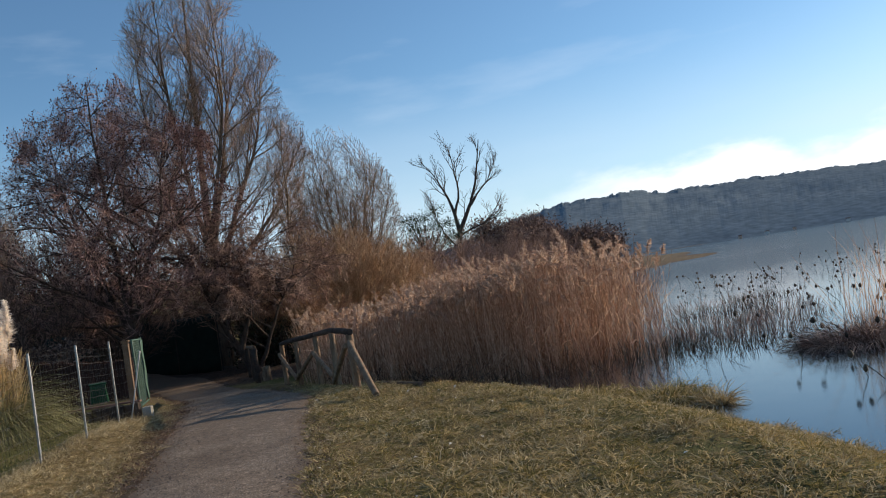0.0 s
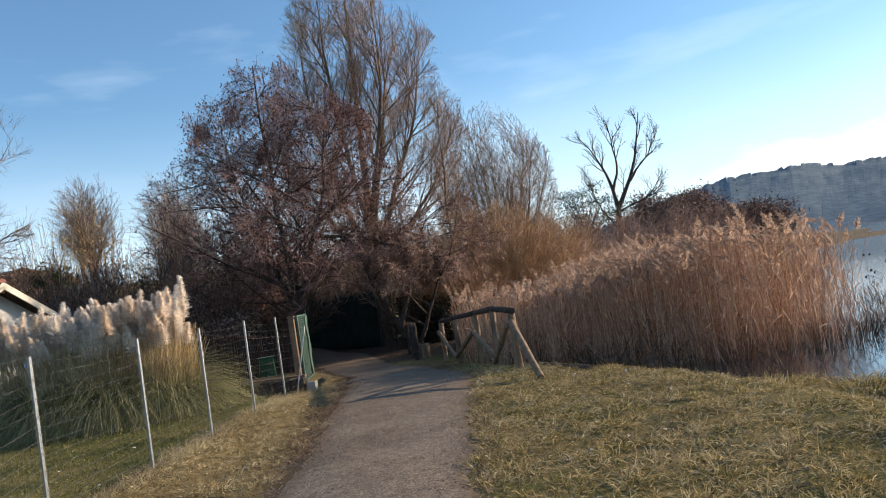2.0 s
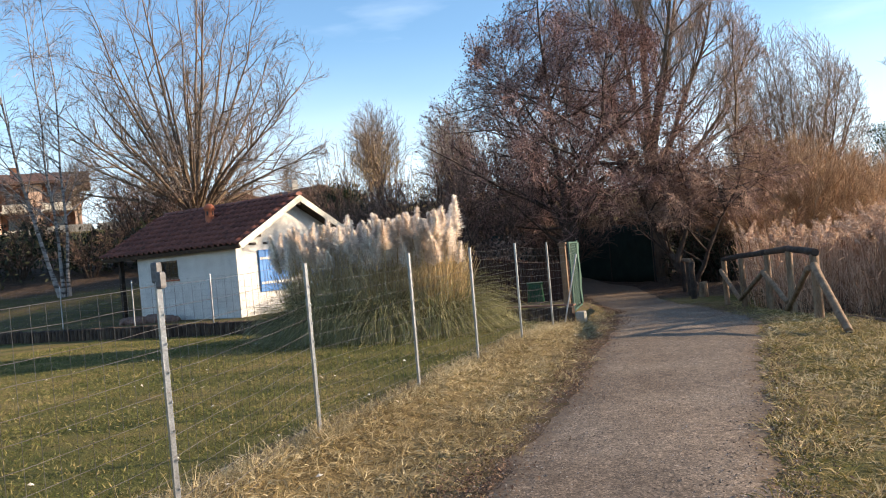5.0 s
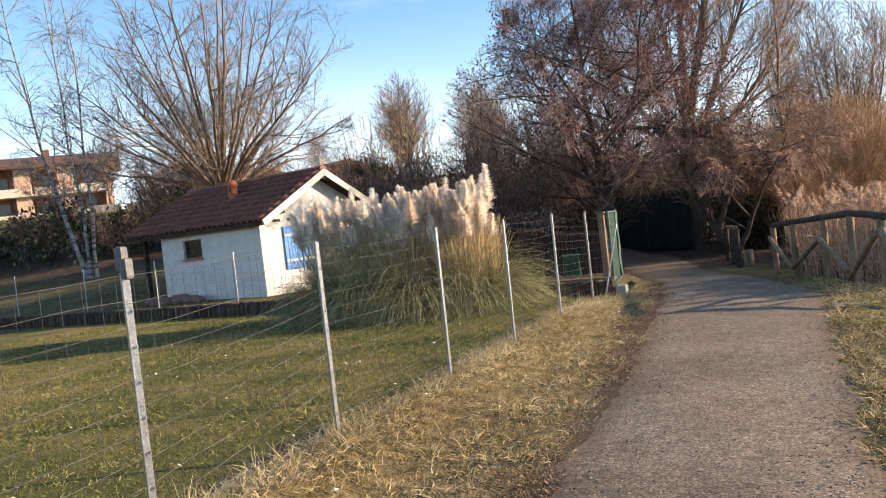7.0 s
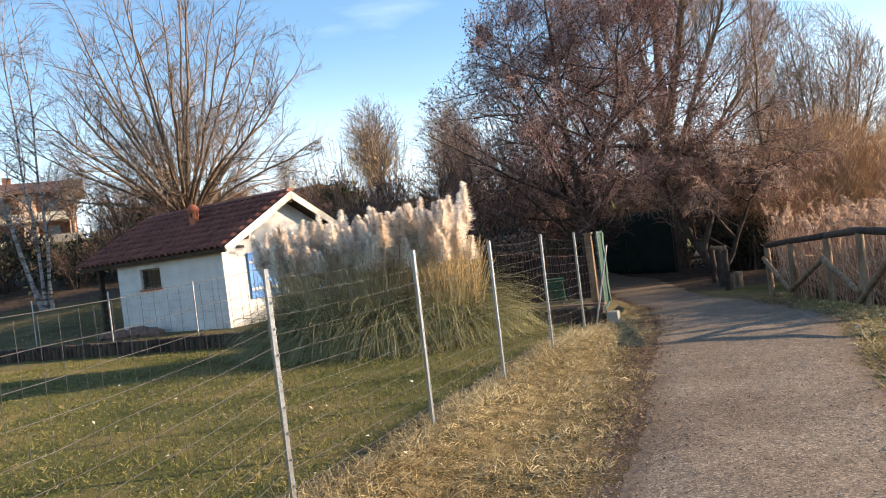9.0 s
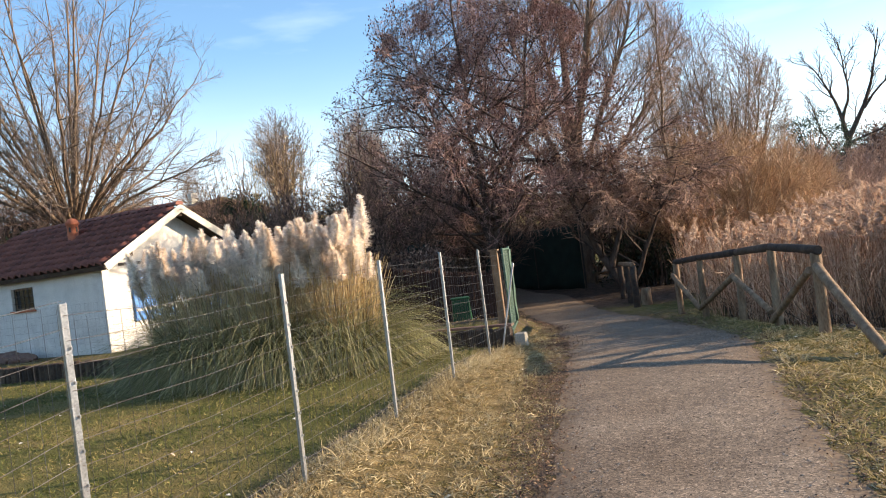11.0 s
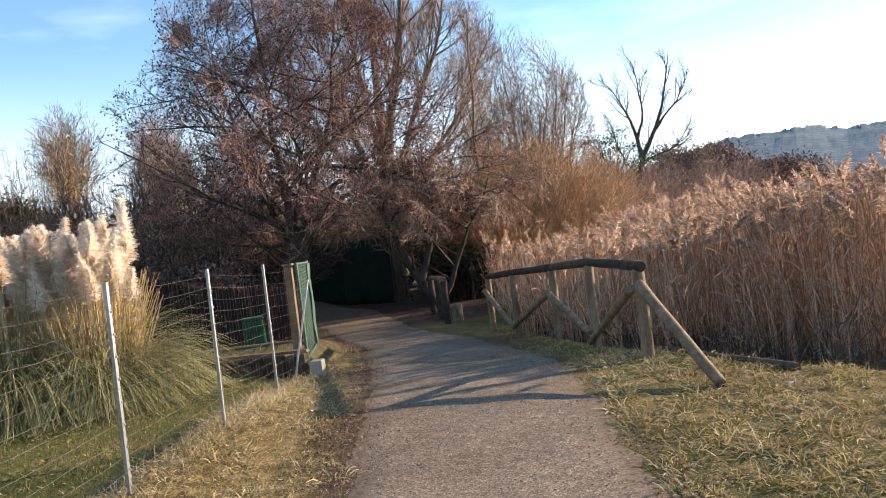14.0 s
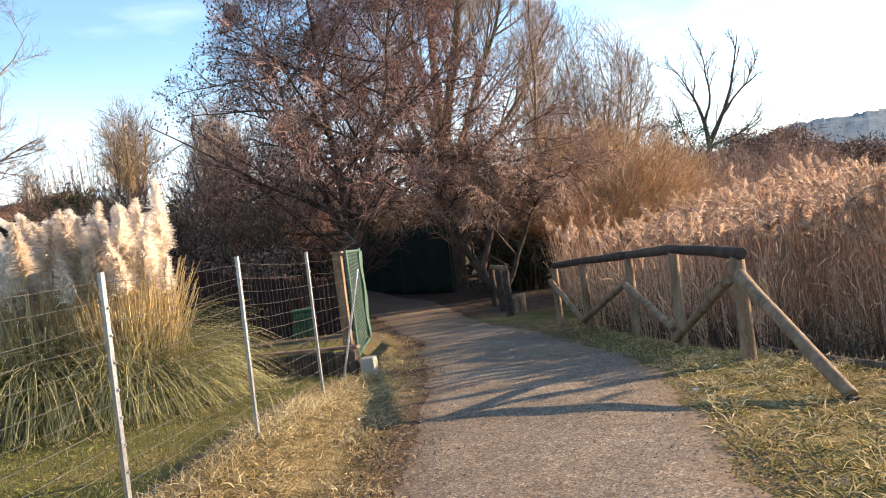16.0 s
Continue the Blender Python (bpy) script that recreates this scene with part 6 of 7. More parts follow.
    hi = np.concatenate([xy + rng.normal(0, 0.01, (n, 2)), (zz + 1.25 + rng.normal(0, 0.03, n))[:, None]], 1)
    link_mesh("reeds", Pile().add(*tubes(np.stack([lo, (lo + hi) / 2, hi], 1), np.full((n, 3), 0.012), 4)).mesh("reeds"), M_reedmat, s)
    for i in range(6):
        p = pa + (pb - pa) * i / 5
        log_part("post", (p[0], p[1] + 0.06, gz(*p) - 0.2), (p[0], p[1] + 0.06, gz(*p) + 1.35), 0.04, M_wood_dark, s, seed=i)
    for h in (0.3, 1.0):
        log_part("batten", (*pa, gz(*pa) + h), (*pb, gz(*pb) + h), 0.014, M_wood_dark, s)


build_gate()


# ---- wooden railing beside the path ----
def build_railing():
    ob = root("wooden_railing", (1.46, 14.2, -0.1), "rustic round-pole timber railing with diagonal braces", "railing")
    a, b = np.array([1.46, 14.22]), np.array([-0.10, 20.45])
    share = [0.0, 0.26, 0.485, 0.775, 1.0]
    posts = []
    bow = [0.0, 0.10, 0.10, 0.06, 0.0]
    for i, t in enumerate(share):
        p = a + (b - a) * t + np.array([bow[i], 0.0])
        z = -0.02 - 0.24 * t
        top = 0.955 - 0.30 * t + [-0.045, 0.05, 0.035, 0.02, -0.01][i]
        posts.append((p, z, top))
        log_part("post", (*p, z - 0.3), (*p, top), 0.068 if i == 0 else 0.06, M_wood, ob, r2=0.062 if i == 0 else 0.055, seed=400 + i)
    for i, ((p, z, t), (p2, z2, t2)) in enumerate(zip(posts[:-1], posts[1:])):
        e = (p2 - p) * (0.06 if i == 0 else 0.03)
        log_part("rail", (*(p - e), t + 0.03), (*(p2 + e * 0.3), t2 + 0.03), 0.055, M_wood_dark, ob, r2=0.05, seed=410 + i)
    # diagonals: from the tops of posts down to the feet of their neighbours
    side = np.array([-0.085, 0.0])

    def brace(i, j, zi, zj, s):
        (p, _, _), (p2, _, _) = posts[i], posts[j]
        log_part("brace", (*(p + side), zi), (*(p2 + side), zj), 0.045, M_wood, ob, r2=0.042, seed=s)

    brace(0, 1, 0.72, -0.02, 421)
    brace(2, 1, 0.53, 0.10, 422)
    brace(2, 3, 0.52, -0.10, 423)
    brace(4, 3, 0.44, -0.10, 424)
    log_part("long_brace", (*(posts[0][0] + np.array([-0.02, -0.09])), 0.76), (1.70, 12.46, 0.03), 0.055, M_wood, ob, "long grounded raking brace", r2=0.05, seed=425)
    # added block, stands in for the darker end of the brace itself
    box_part("brace_end_block", (1.665, 12.40, -0.08), (1.735, 12.47, 0.03), M_iron, ob, "small added dark block for the darker foot end of the brace", bevel=0.01)
    # fallen log on the bank behind it
    lg = root("fallen_log", (2.3, 13.6, gz(2.3, 13.6)), "fallen grey log lying on the bank", "log")
    log_part("log", (1.70, 14.6, gz(1.70, 14.6) + 0.03), (2.45, 12.85, gz(2.45, 12.85) + 0.02), 0.05, M_wood_dark, lg, r2=0.05, seed=431)
    # second short railing farther on
    r2 = root("short_railing", (-1.2, 24.6, -0.45), "short weathered timber railing with a stump beside it", "railing")
    p1, p2, p3 = (-1.08, 23.7), (-1.28, 25.0), (-1.55, 26.4)
    for i, p in enumerate((p1, p2, p3)):
        log_part("post", (*p, gz(*p) - 0.3), (*p, 0.53 - 0.03 * i), 0.075, M_wood_dark, r2, seed=440 + i)
    log_part("rail", (*p1, 0.57), (*p3, 0.50), 0.055, M_wood, r2, seed=445)
    st = root("tree_stump", (-0.86, 24.1, -0.45), "short sawn grey stump beside the railing", "stump")
    log_part("stump", (-0.86, 24.1, gz(-0.86, 24.1) - 0.2), (-0.86, 24.1, -0.02), 0.13, M_wood, st, r2=0.11, seed=446)
    # rail and post far under the trees
    r3 = root("far_railing", (-2.2, 33.0, -0.42), "timber railing seen under the trees", "railing")
    for i, x in enumerate((-2.9, -1.5, -0.2)):
        log_part("post", (x, 33.5 + 0.2 * i, -0.6), (x, 33.5 + 0.2 * i, 0.35), 0.06, M_wood, r3, seed=450 + i)
    for h in (0.3, -0.05):
        log_part("rail", (-2.95, 33.5, h), (-0.15, 33.9, h), 0.045, M_wood, r3, seed=455)


build_railing()


# ---- dark green net along the far bend of the path ----
def build_net():
    ob = root("shade_net_fence", (-4.8, 33.6, -0.42), "tall dark green shade net fence under the trees", "fence")
    a, b = np.array([-3.15, 31.9]), np.array([-10.5, 38.2])
    us, zs = np.linspace(0, 1, 40), np.linspace(-0.42, 1.75, 10)
    v = []
    for z in zs:
        for u in us:
            p = a + (b - a) * u
            v.append((p[0] + 0.03 * math.sin(u * 70), p[1] + 0.03 * math.sin(u * 55 + z), z + 0.03 * math.sin(u * 47)))
    idx = np.arange(len(v)).reshape(10, 40)
    q = np.stack([idx[:-1, :-1], idx[:-1, 1:], idx[1:, 1:], idx[1:, :-1]], -1)
    ns = link_mesh("net", mesh_of("net", v, q, True), M_net, ob)
    ns.modifiers.new("thickness", "SOLIDIFY").thickness = 0.006
    for i in range(5):
        p = a + (b - a) * i / 4
        log_part("post", (p[0] + 0.06, p[1] - 0.05, -0.6), (p[0] + 0.06, p[1] - 0.05, 1.85), 0.03, M_iron, ob, wobble=0.0)
    # its second leg, turning back on the path's other side
    ob2 = root("shade_net_fence", (-8.0, 30.5, -0.3), "dark green shade net fence on the path's garden side", "fence")
    a2, b2 = np.array([-6.6, 27.6]), np.array([-11.5, 34.5])
    v = []
    for z in zs:
        for u in us:
            p = a2 + (b2 - a2) * u
            v.append((p[0] + 0.03 * math.sin(u * 60), p[1] + 0.03 * math.sin(u * 50 + z), z))
    ns = link_mesh("net", mesh_of("net", v, q, True), M_net, ob2)
    ns.modifiers.new("thickness", "SOLIDIFY").thickness = 0.006


build_net()


# ---- garden house ----
def build_house():
    O = Vector((-12.0, 19.42, 0.10))
    ax = Vector((-0.971, 0.237, 0)).normalized()
    ay = Vector((0.237, 0.971, 0)).normalized()
    F = Matrix(((ax.x, ay.x, 0, O.x), (ax.y, ay.y, 0, O.y), (0, 0, 1, O.z), (0, 0, 0, 1)))
    L, W, H, R = 4.28, 4.1, 2.02, 1.10
    ob = root("garden_house", O, "small white garden house with a dark red tiled roof", "house")
    # long front wall with its window opening
    wx0, wx1, wz0, wz1 = 2.45, 3.28, 1.20, 1.72
    bm = bmesh.new()
    gx_, gz_ = (0.0, wx0, wx1, L), (-0.3, wz0, wz1, H)
    grid = {(i, j, k): bm.verts.new((gx_[i], (0.0, 0.22)[k], gz_[j])) for i in range(4) for j in range(4) for k in range(2)}
    for k in range(2):
        for i in range(3):
            for j in range(3):
                if (i, j) != (1, 1):
                    bm.faces.new([grid[c] for c in ((i, j, k), (i + 1, j, k), (i + 1, j + 1, k), (i, j + 1, k))])
    for i in range(3):
        for j in (0, 3):
            bm.faces.new([grid[c] for c in ((i, j, 0), (i + 1, j, 0), (i + 1, j, 1), (i, j, 1))])
            bm.faces.new([grid[c] for c in ((j, i, 0), (j, i + 1, 0), (j, i + 1, 1), (j, i, 1))])
    for a_, c_ in (((1, 1), (2, 1)), ((2, 1), (2, 2)), ((2, 2), (1, 2)), ((1, 2), (1, 1))):
        bm.faces.new([grid[c] for c in ((*a_, 0), (*c_, 0), (*c_, 1), (*a_, 1))])
    bmesh.ops.recalc_face_normals(bm, faces=bm.faces)
    part("wall", bm, M_white, ob, "white painted block wall in shade", m=F)
    bm = bmesh.new()
    box_bm(bm, (0, W - 0.22, -0.3), (L, W, H))
    part("wall", bm, M_white, ob, m=F)
    # gable walls
    for x0 in (0.002, L - 0.222):
        bm = bmesh.new()
        prof = [(0.22, -0.3), (W - 0.22, -0.3), (W - 0.22, H), (W - 0.0, H), (W / 2, H + R - 0.05), (0.0, H), (0.22, H)]
        lo = [bm.verts.new((x0, y, z)) for y, z in prof]
        hi = [bm.verts.new((x0 + 0.22, y, z)) for y, z in prof]
        bm.faces.new(lo[::-1])
        bm.faces.new(hi)
        for i in range(len(prof)):
            j = (i + 1) % len(prof)
            bm.faces.new((lo[i], lo[j], hi[j], hi[i]))
        bmesh.ops.recalc_face_normals(bm, faces=bm.faces)
        part("gable_wall", bm, M_white, ob, "white painted gable wall", m=F)
    # corner returns beside the gables
    box_part("corner", (-0.004, -0.004, -0.3), (0.24, 0.235, H), M_white, ob, m=F, bevel=0.004)
    # window
    w = part("window", (lambda b: (box_bm(b, (wx0 - 0.0, 0.10, wz0), (wx1, 0.12, wz1)), b)[1])(bmesh.new()), M_darkglass, ob, "small dark barred window", m=F)
    for lo, hi in (((wx0, 0.07, wz0), (wx1, 0.125, wz0 + 0.05)), ((wx0, 0.07, wz1 - 0.05), (wx1, 0.125, wz1)), ((wx0, 0.07, wz0), (wx0 + 0.05, 0.125, wz1)), ((wx1 - 0.05, 0.07, wz0), (wx1, 0.125, wz1))):
        box_part("frame", lo, hi, M_wood, w, m=F)
    box_part("sill", (wx0 - 0.05, -0.05, wz0 - 0.05), (wx1 + 0.05, 0.12, wz0 - 0.002), M_terracotta, w, "brick sill", m=F)
    for i in range(5):
        x = wx0 + 0.08 + i * (wx1 - wx0 - 0.16) / 4
        log_part("bar", tuple(F @ Vector((x, 0.04, wz0))), tuple(F @ Vector((x, 0.04, wz1))), 0.009, M_iron, w, wobble=0.0)
    for z in (wz0 + 0.16, wz0 + 0.32):
        log_part("bar", tuple(F @ Vector((wx0, 0.04, z))), tuple(F @ Vector((wx1, 0.04, z))), 0.007, M_iron, w, wobble=0.0)
    # blue shutters with white battens on the gable
    for y0, y1, z0, z1 in ((0.72, 1.30, 0.66, 1.78), (1.30, 1.86, 0.66, 1.78), (2.55, 3.05, 0.66, 1.78), (3.05, 3.5, 0.66, 1.78)):
        s = part("shutter", (lambda b: (box_bm(b, (-0.045, y0 + 0.008, z0), (-0.012, y1 - 0.008, z1), None, 0.004), b)[1])(bmesh.new()), M_blue, ob, "blue painted wooden shutter", m=F)
        n = 5
        for i in range(n):
            yy = y0 + 0.008 + (y1 - y0 - 0.016) * i / n
            box_part("board", (-0.052, yy + 0.004, z0 + 0.004), (-0.044, yy + (y1 - y0 - 0.016) / n - 0.004, z1 - 0.004), M_blue, s, m=F, bevel=0.002)
        for z in (z0 + 0.20, z1 - 0.26):
            box_part("batten", (-0.068, y0 + 0.02, z), (-0.050, y1 - 0.02, z + 0.065), M_white, s, "white painted batten", m=F, bevel=0.004)
    # vent bricks beneath the gable
    for y in (0.45, 0.95):
        box_part("vent", (-0.006, y, H - 0.10), (0.02, y + 0.26, H - 0.03), M_iron, ob, "dark slot vent", m=F)
    # roof
    over_y, over_x0, over_x1 = 0.24, 0.42, 1.35
    slope = math.atan2(R, W / 2)
    run = W / 2 + over_y
    length = run / math.cos(slope)
    roof = None
    for sgn in (1, -1):
        # axes of a roof plane: x along the ridge, y up the slope
        edge_y = -over_y if sgn > 0 else W + over_y
        edge_z = H - over_y * math.tan(slope) + 0.06
        P = F @ Matrix.Translation((0, edge_y, edge_z)) @ (Matrix.Rotation(slope, 4, "X") if sgn > 0 else Matrix.Rotation(-slope, 4, "X"))
        y0, y1 = (0, length) if sgn > 0 else (-length, 0)
        deck = box_part("roof", (-over_x0, y0, -0.05), (L + over_x1, y1, 0.0), M_wood_dark, ob, "timber roof deck under red tiles", m=P, bevel=0.004)
        roof = roof or deck
        # barge boards at both ends
        for x in (-over_x0 - 0.03, L + over_x1):
            box_part("barge_board", (x, y0, -0.13), (x + 0.03, y1, 0.035), M_trim, ob, "cream barge board", m=P, bevel=0.004)
        # interlocking tiles
        tw, tl = 0.235, 0.315
        cols, rows_ = int((L + over_x0 + over_x1) / tw), int(length / tl) + 1
        xs = np.linspace(0, 1, 9)
        prof = 0.012 + 0.068 * np.clip(np.sin(np.clip((xs - 0.28) / 0.72, 0, 1) * np.pi), 0, 1)
        v = [(x * tw * 1.02, yy, pz + lift) for yy, lift in ((0, 0.056), (tl * 1.12, 0.0)) for x, pz in zip(xs, prof)]
        v += [(x * tw * 1.02, 0, pz + 0.056 - 0.044) for x, pz in zip(xs, prof)]
        q = [(i, i + 1, i + 10, i + 9) for i in range(8)] + [(18 + i, 19 + i, i + 1, i) for i in range(8)]
        if sgn > 0:
            me = mesh_of("tile", v, q, True)
            me.materials.append(M_tile)
        pile = Pile()
        rng = np.random.default_rng(500)
        for r in range(rows_):
            for c in range(cols + 1):
                x = -over_x0 + c * tw
                yy = r * tl
                if yy + tl > length + 0.12:
                    continue
                if sgn > 0:
                    link_mesh("tile", me, None, roof, P @ Matrix.Translation((x + rng.normal(0, 0.004), yy - 0.04 + rng.normal(0, 0.006), 0.004)) @ Matrix.Rotation(rng.normal(0, 0.012), 4, "Z"))
                else:
                    vv = np.array(v) * np.array([1, -1, 1]) + np.array([x, 0.04 - yy, 0.004])
                    pile.add(vv, np.array(q)[:, ::-1])
        if sgn < 0:
            link_mesh("tiles", pile.mesh("tiles", True), M_tile, deck, P)
        # gutter-like edge board
        box_part("fascia", (-over_x0, -0.03 if sgn > 0 else 0.0, -0.10), (L + over_x1, 0.0 if sgn > 0 else 0.03, 0.01), M_trim if sgn < 0 else M_wood_dark, ob, m=P, bevel=0.003)
    # ridge tiles
    ridge_z = H + R + 0.075 + 0.02
    bm = bmesh.new()
    ang = np.linspace(0, np.pi, 7)
    rows_v = []
    for x, s in ((0, 1.12), (0.36, 0.95)):
        rows_v.append([bm.verts.new((x, math.cos(t) * 0.11 * s, math.sin(t) * 0.085 * s)) for t in ang])
    for i in range(6):
        bm.faces.new((rows_v[0][i], rows_v[0][i + 1], rows_v[1][i + 1], rows_v[1][i]))
    bm.faces.new(rows_v[0])
    rme = bpy.data.meshes.new("ridge_tile")
    bm.to_mesh(rme)
    bm.free()
    rme.materials.append(M_tile)
    for i in range(int((L + over_x0 + over_x1) / 0.33)):
        link_mesh("ridge_tile", rme, None, roof, F @ Matrix.Translation((-over_x0 + i * 0.33, W / 2, ridge_z)))
    # chimney: a perforated terracotta pot on the front slope
    cp = F @ Vector((2.33, 1.16, 0))
    base_z = O.z + H + R * 1.16 / (W / 2)
    prof = [(0.16, -0.2), (0.16, 0.06), (0.13, 0.09), (0.13, 0.44), (0.16, 0.46), (0.16, 0.51), (0.09, 0.60), (0.0, 0.63)]
    bm = bmesh.new()
    rings = []
    for r, z in prof:
        rings.append([bm.verts.new((cp.x + max(r, 0.001) * math.cos(a), cp.y + max(r, 0.001) * math.sin(a), base_z + z)) for a in np.linspace(0, 2 * np.pi, 16, endpoint=False)])
    for a, b in zip(rings[:-1], rings[1:]):
        for i in range(16):
            bm.faces.new((a[i], a[(i + 1) % 16], b[(i + 1) % 16], b[i]))
    ch = part("chimney", bm, M_terracotta, ob, "terracotta chimney pot", smooth=True)
    for i in range(5):
        a = i * 2 * math.pi / 5 + 0.2
        box_part("vent_hole", (-0.025, -0.136, -0.06), (0.025, -0.125, 0.06), M_iron, ch, "dark vent slot", m=Matrix.Translation((cp.x, cp.y, base_z + 0.34)) @ Matrix.Rotation(a, 4, "Z"), bevel=0.002)
    # posts of the open lean-to at the far end
    for y in (0.1, W - 0.2):
        box_part("post", (L + 1.0, y, -0.3), (L + 1.12, y + 0.12, H - 0.02), M_wood_dark, ob, "dark timber post", m=F)
    for y in (0.5, W / 2, W - 0.6):
        zz = H + R * (1 - abs(y - W / 2) / (W / 2)) - 0.10
        box_part("purlin", (-over_x0 + 0.02, y - 0.05, zz - 0.08), (0.0, y + 0.05, zz + 0.03), M_wood_dark, ob, "dark purlin end", m=F)
    # rubble heap before the front wall
    rng = np.random.default_rng(510)
    for i in range(9):
        bm = bmesh.new()
        bmesh.ops.create_icosphere(bm, subdivisions=2, radius=1.0)
        for v in bm.verts:
            v.co *= 1 + 0.25 * noise.noise(v.co * 1.7 + Vector((i * 3.1, 0, 0)))
        s = rng.uniform(0.19, 0.32)
        p = F @ Vector((2.2 + rng.uniform(0, 1.7), -0.35 - rng.uniform(0, 0.6), 0))
        rk = part("rock", bm, M_rubble, None, m=Matrix.Translation((p.x, p.y, gz(p.x, p.y) + s * 0.25)) @ Matrix.Rotation(rng.uniform(0, 6), 4, "Z") @ Matrix.Diagonal((s * 1.4, s, s * 0.6, 1)))
        tagged(rk, "brown stone lying before the garden house wall", "rock", "rubble by the house")


build_house()


# ---- flats and roofs on the rising ground ----
def build_flats():
    c = Vector((-68.5, 70.6, 0))
    d = Vector((-0.72, -0.69, 0)).normalized()      # along the front, away from the seen end
    nrm = Vector((d.y, -d.x, 0))
    if nrm.dot(Vector((1, -1, 0))) < 0:
        nrm = -nrm
    zb = 6.7
    F = Matrix(((d.x, nrm.x, 0, c.x), (d.y, nrm.y, 0, c.y), (0, 0, 1, zb), (0, 0, 0, 1)))
    ob = root("apartment_building", (c.x, c.y, zb - 1.5), "two-storey pink and brick apartment building with balconies", "building")
    L, D, H = 22.0, 9.0, 5.6
    box_part("wall", (0, -D, -3), (L, -1.6, H), M_brick, ob, "brown brick wall", m=F, bevel=0.02)
    # pale piers, floor bands and recessed loggias
    for i, x in enumerate((0.0, 3.6, 7.8, 12.0, 16.2, 20.6)):
        w = 0.5 if i == 0 else 1.5
        box_part("pier", (x, -1.6, -3), (x + w, 0.0, H), M_pink, ob, "pale pink rendered pier", m=F, bevel=0.02)
    for k, z in enumerate((0.0, 2.75)):
        b = box_part("balcony", (0.0, -1.58, z - 0.15), (L, 0.5, z + 0.05), M_trim, ob, "pale balcony slab", m=F, bevel=0.02)
        for x in (2.4, 6.2, 10.4, 14.6, 18.8):
            box_part("parapet", (x - 1.7, 0.36, z + 0.05), (x + 1.2, 0.46, z + 0.75), M_trim, b, m=F, bevel=0.01)
        for x in (1.5, 5.9, 10.1, 14.3, 18.5):
            w = box_part("window", (x, -1.60, z + 0.1), (x + 1.2, -1.54, z + 2.1), M_darkglass, ob, "dark balcony window", m=F)
            box_part("frame", (x - 0.1, -1.56, z + 0.08), (x, -1.48, z + 2.15), M_wood_dark, w, m=F)
            box_part("frame", (x + 1.2, -1.56, z + 0.08), (x + 1.3, -1.48, z + 2.15), M_wood_dark, w, m=F)
    bm = bmesh.new()
    prof = [(1.0, H - 0.05), (1.0, H + 0.2), (-D / 2, H + 1.7), (-D - 1.0, H + 0.2), (-D - 1.0, H - 0.05)]
    lo = [bm.verts.new((-1.2, y, z)) for y, z in prof]
    hi = [bm.verts.new((L + 1.2, y, z)) for y, z in prof]
    bm.faces.new(lo[::-1])
    bm.faces.new(hi)
    for i in range(5):
        j = (i + 1) % 5
        bm.faces.new((lo[i], lo[j], hi[j], hi[i]))
    bmesh.ops.recalc_face_normals(bm, faces=bm.faces)
    r = part("roof", bm, M_farroof, ob, "brown tiled gable roof", m=F)
    box_part("chimney", (6, -5.2, H + 1.0), (6.8, -4.4, H + 2.4), M_brick, r, m=F)
    # garden wall of pale stone on the slope
    wl_ = root("garden_wall", (-46, 49, gz(-46, 49)), "low pale stone wall on the slope", "wall")
    for i in range(6):
        x, y = -50 + i * 2.0, 48.0 + i * 1.7
        box_part("stone", (-1.1, -0.25, -0.6), (1.1, 0.25, 0.55), M_concrete, wl_, m=Matrix.Translation((x, y, gz(x, y))) @ Matrix.Rotation(0.7, 4, "Z"), bevel=0.05)
    # long brown roofs behind the garden house
    for i, (x, y, ln, wd, rot, hh) in enumerate([(-39.5, 54, 15, 8, -0.6, 2.6), (-40, 64, 15, 8, -0.45, 2.3)]):
        z = (6.6, 7.6)[i] - hh - 1.2
        h = root("far_house", (x, y, z), "low far house with a long brown roof", "house")
        m = Matrix.Translation((x, y, z)) @ Matrix.Rotation(rot, 4, "Z")
        box_part("wall", (-ln / 2, -wd / 2, -3.0), (ln / 2, wd / 2, hh), M_pink if i == 1 else M_brick, h, m=m, bevel=0.02)
        bm = bmesh.new()
        prof = [(-wd / 2 - 0.6, hh - 0.1), (-wd / 2 - 0.6, hh + 0.1), (0, hh + 1.2), (wd / 2 + 0.6, hh + 0.1), (wd / 2 + 0.6, hh - 0.1)]
        lo = [bm.verts.new((-ln / 2 - 0.6, y_, z_)) for y_, z_ in prof]
        hi = [bm.verts.new((ln / 2 + 0.6, y_, z_)) for y_, z_ in prof]
        bm.faces.new(lo[::-1])
        bm.faces.new(hi)
        for a in range(5):
            b = (a + 1) % 5
            bm.faces.new((lo[a], lo[b], hi[b], hi[a]))
        bmesh.ops.recalc_face_normals(bm, faces=bm.faces)
        rf = part("roof", bm, M_farroof, h, m=m)
        for x_ in (-ln / 4, ln / 4):
            box_part("chimney", (x_, -0.3, hh + 0.8), (x_ + 0.5, 0.3, hh + 2.0), M_trim, rf, m=m)
        for x_ in np.arange(-ln / 2 + 1.5, ln / 2 - 1.5, 3.0):
            box_part("window", (x_, -wd / 2 - 0.02, 0.9), (x_ + 1.1, -wd / 2 + 0.02, 2.2), M_darkglass, h, m=m)


build_flats()


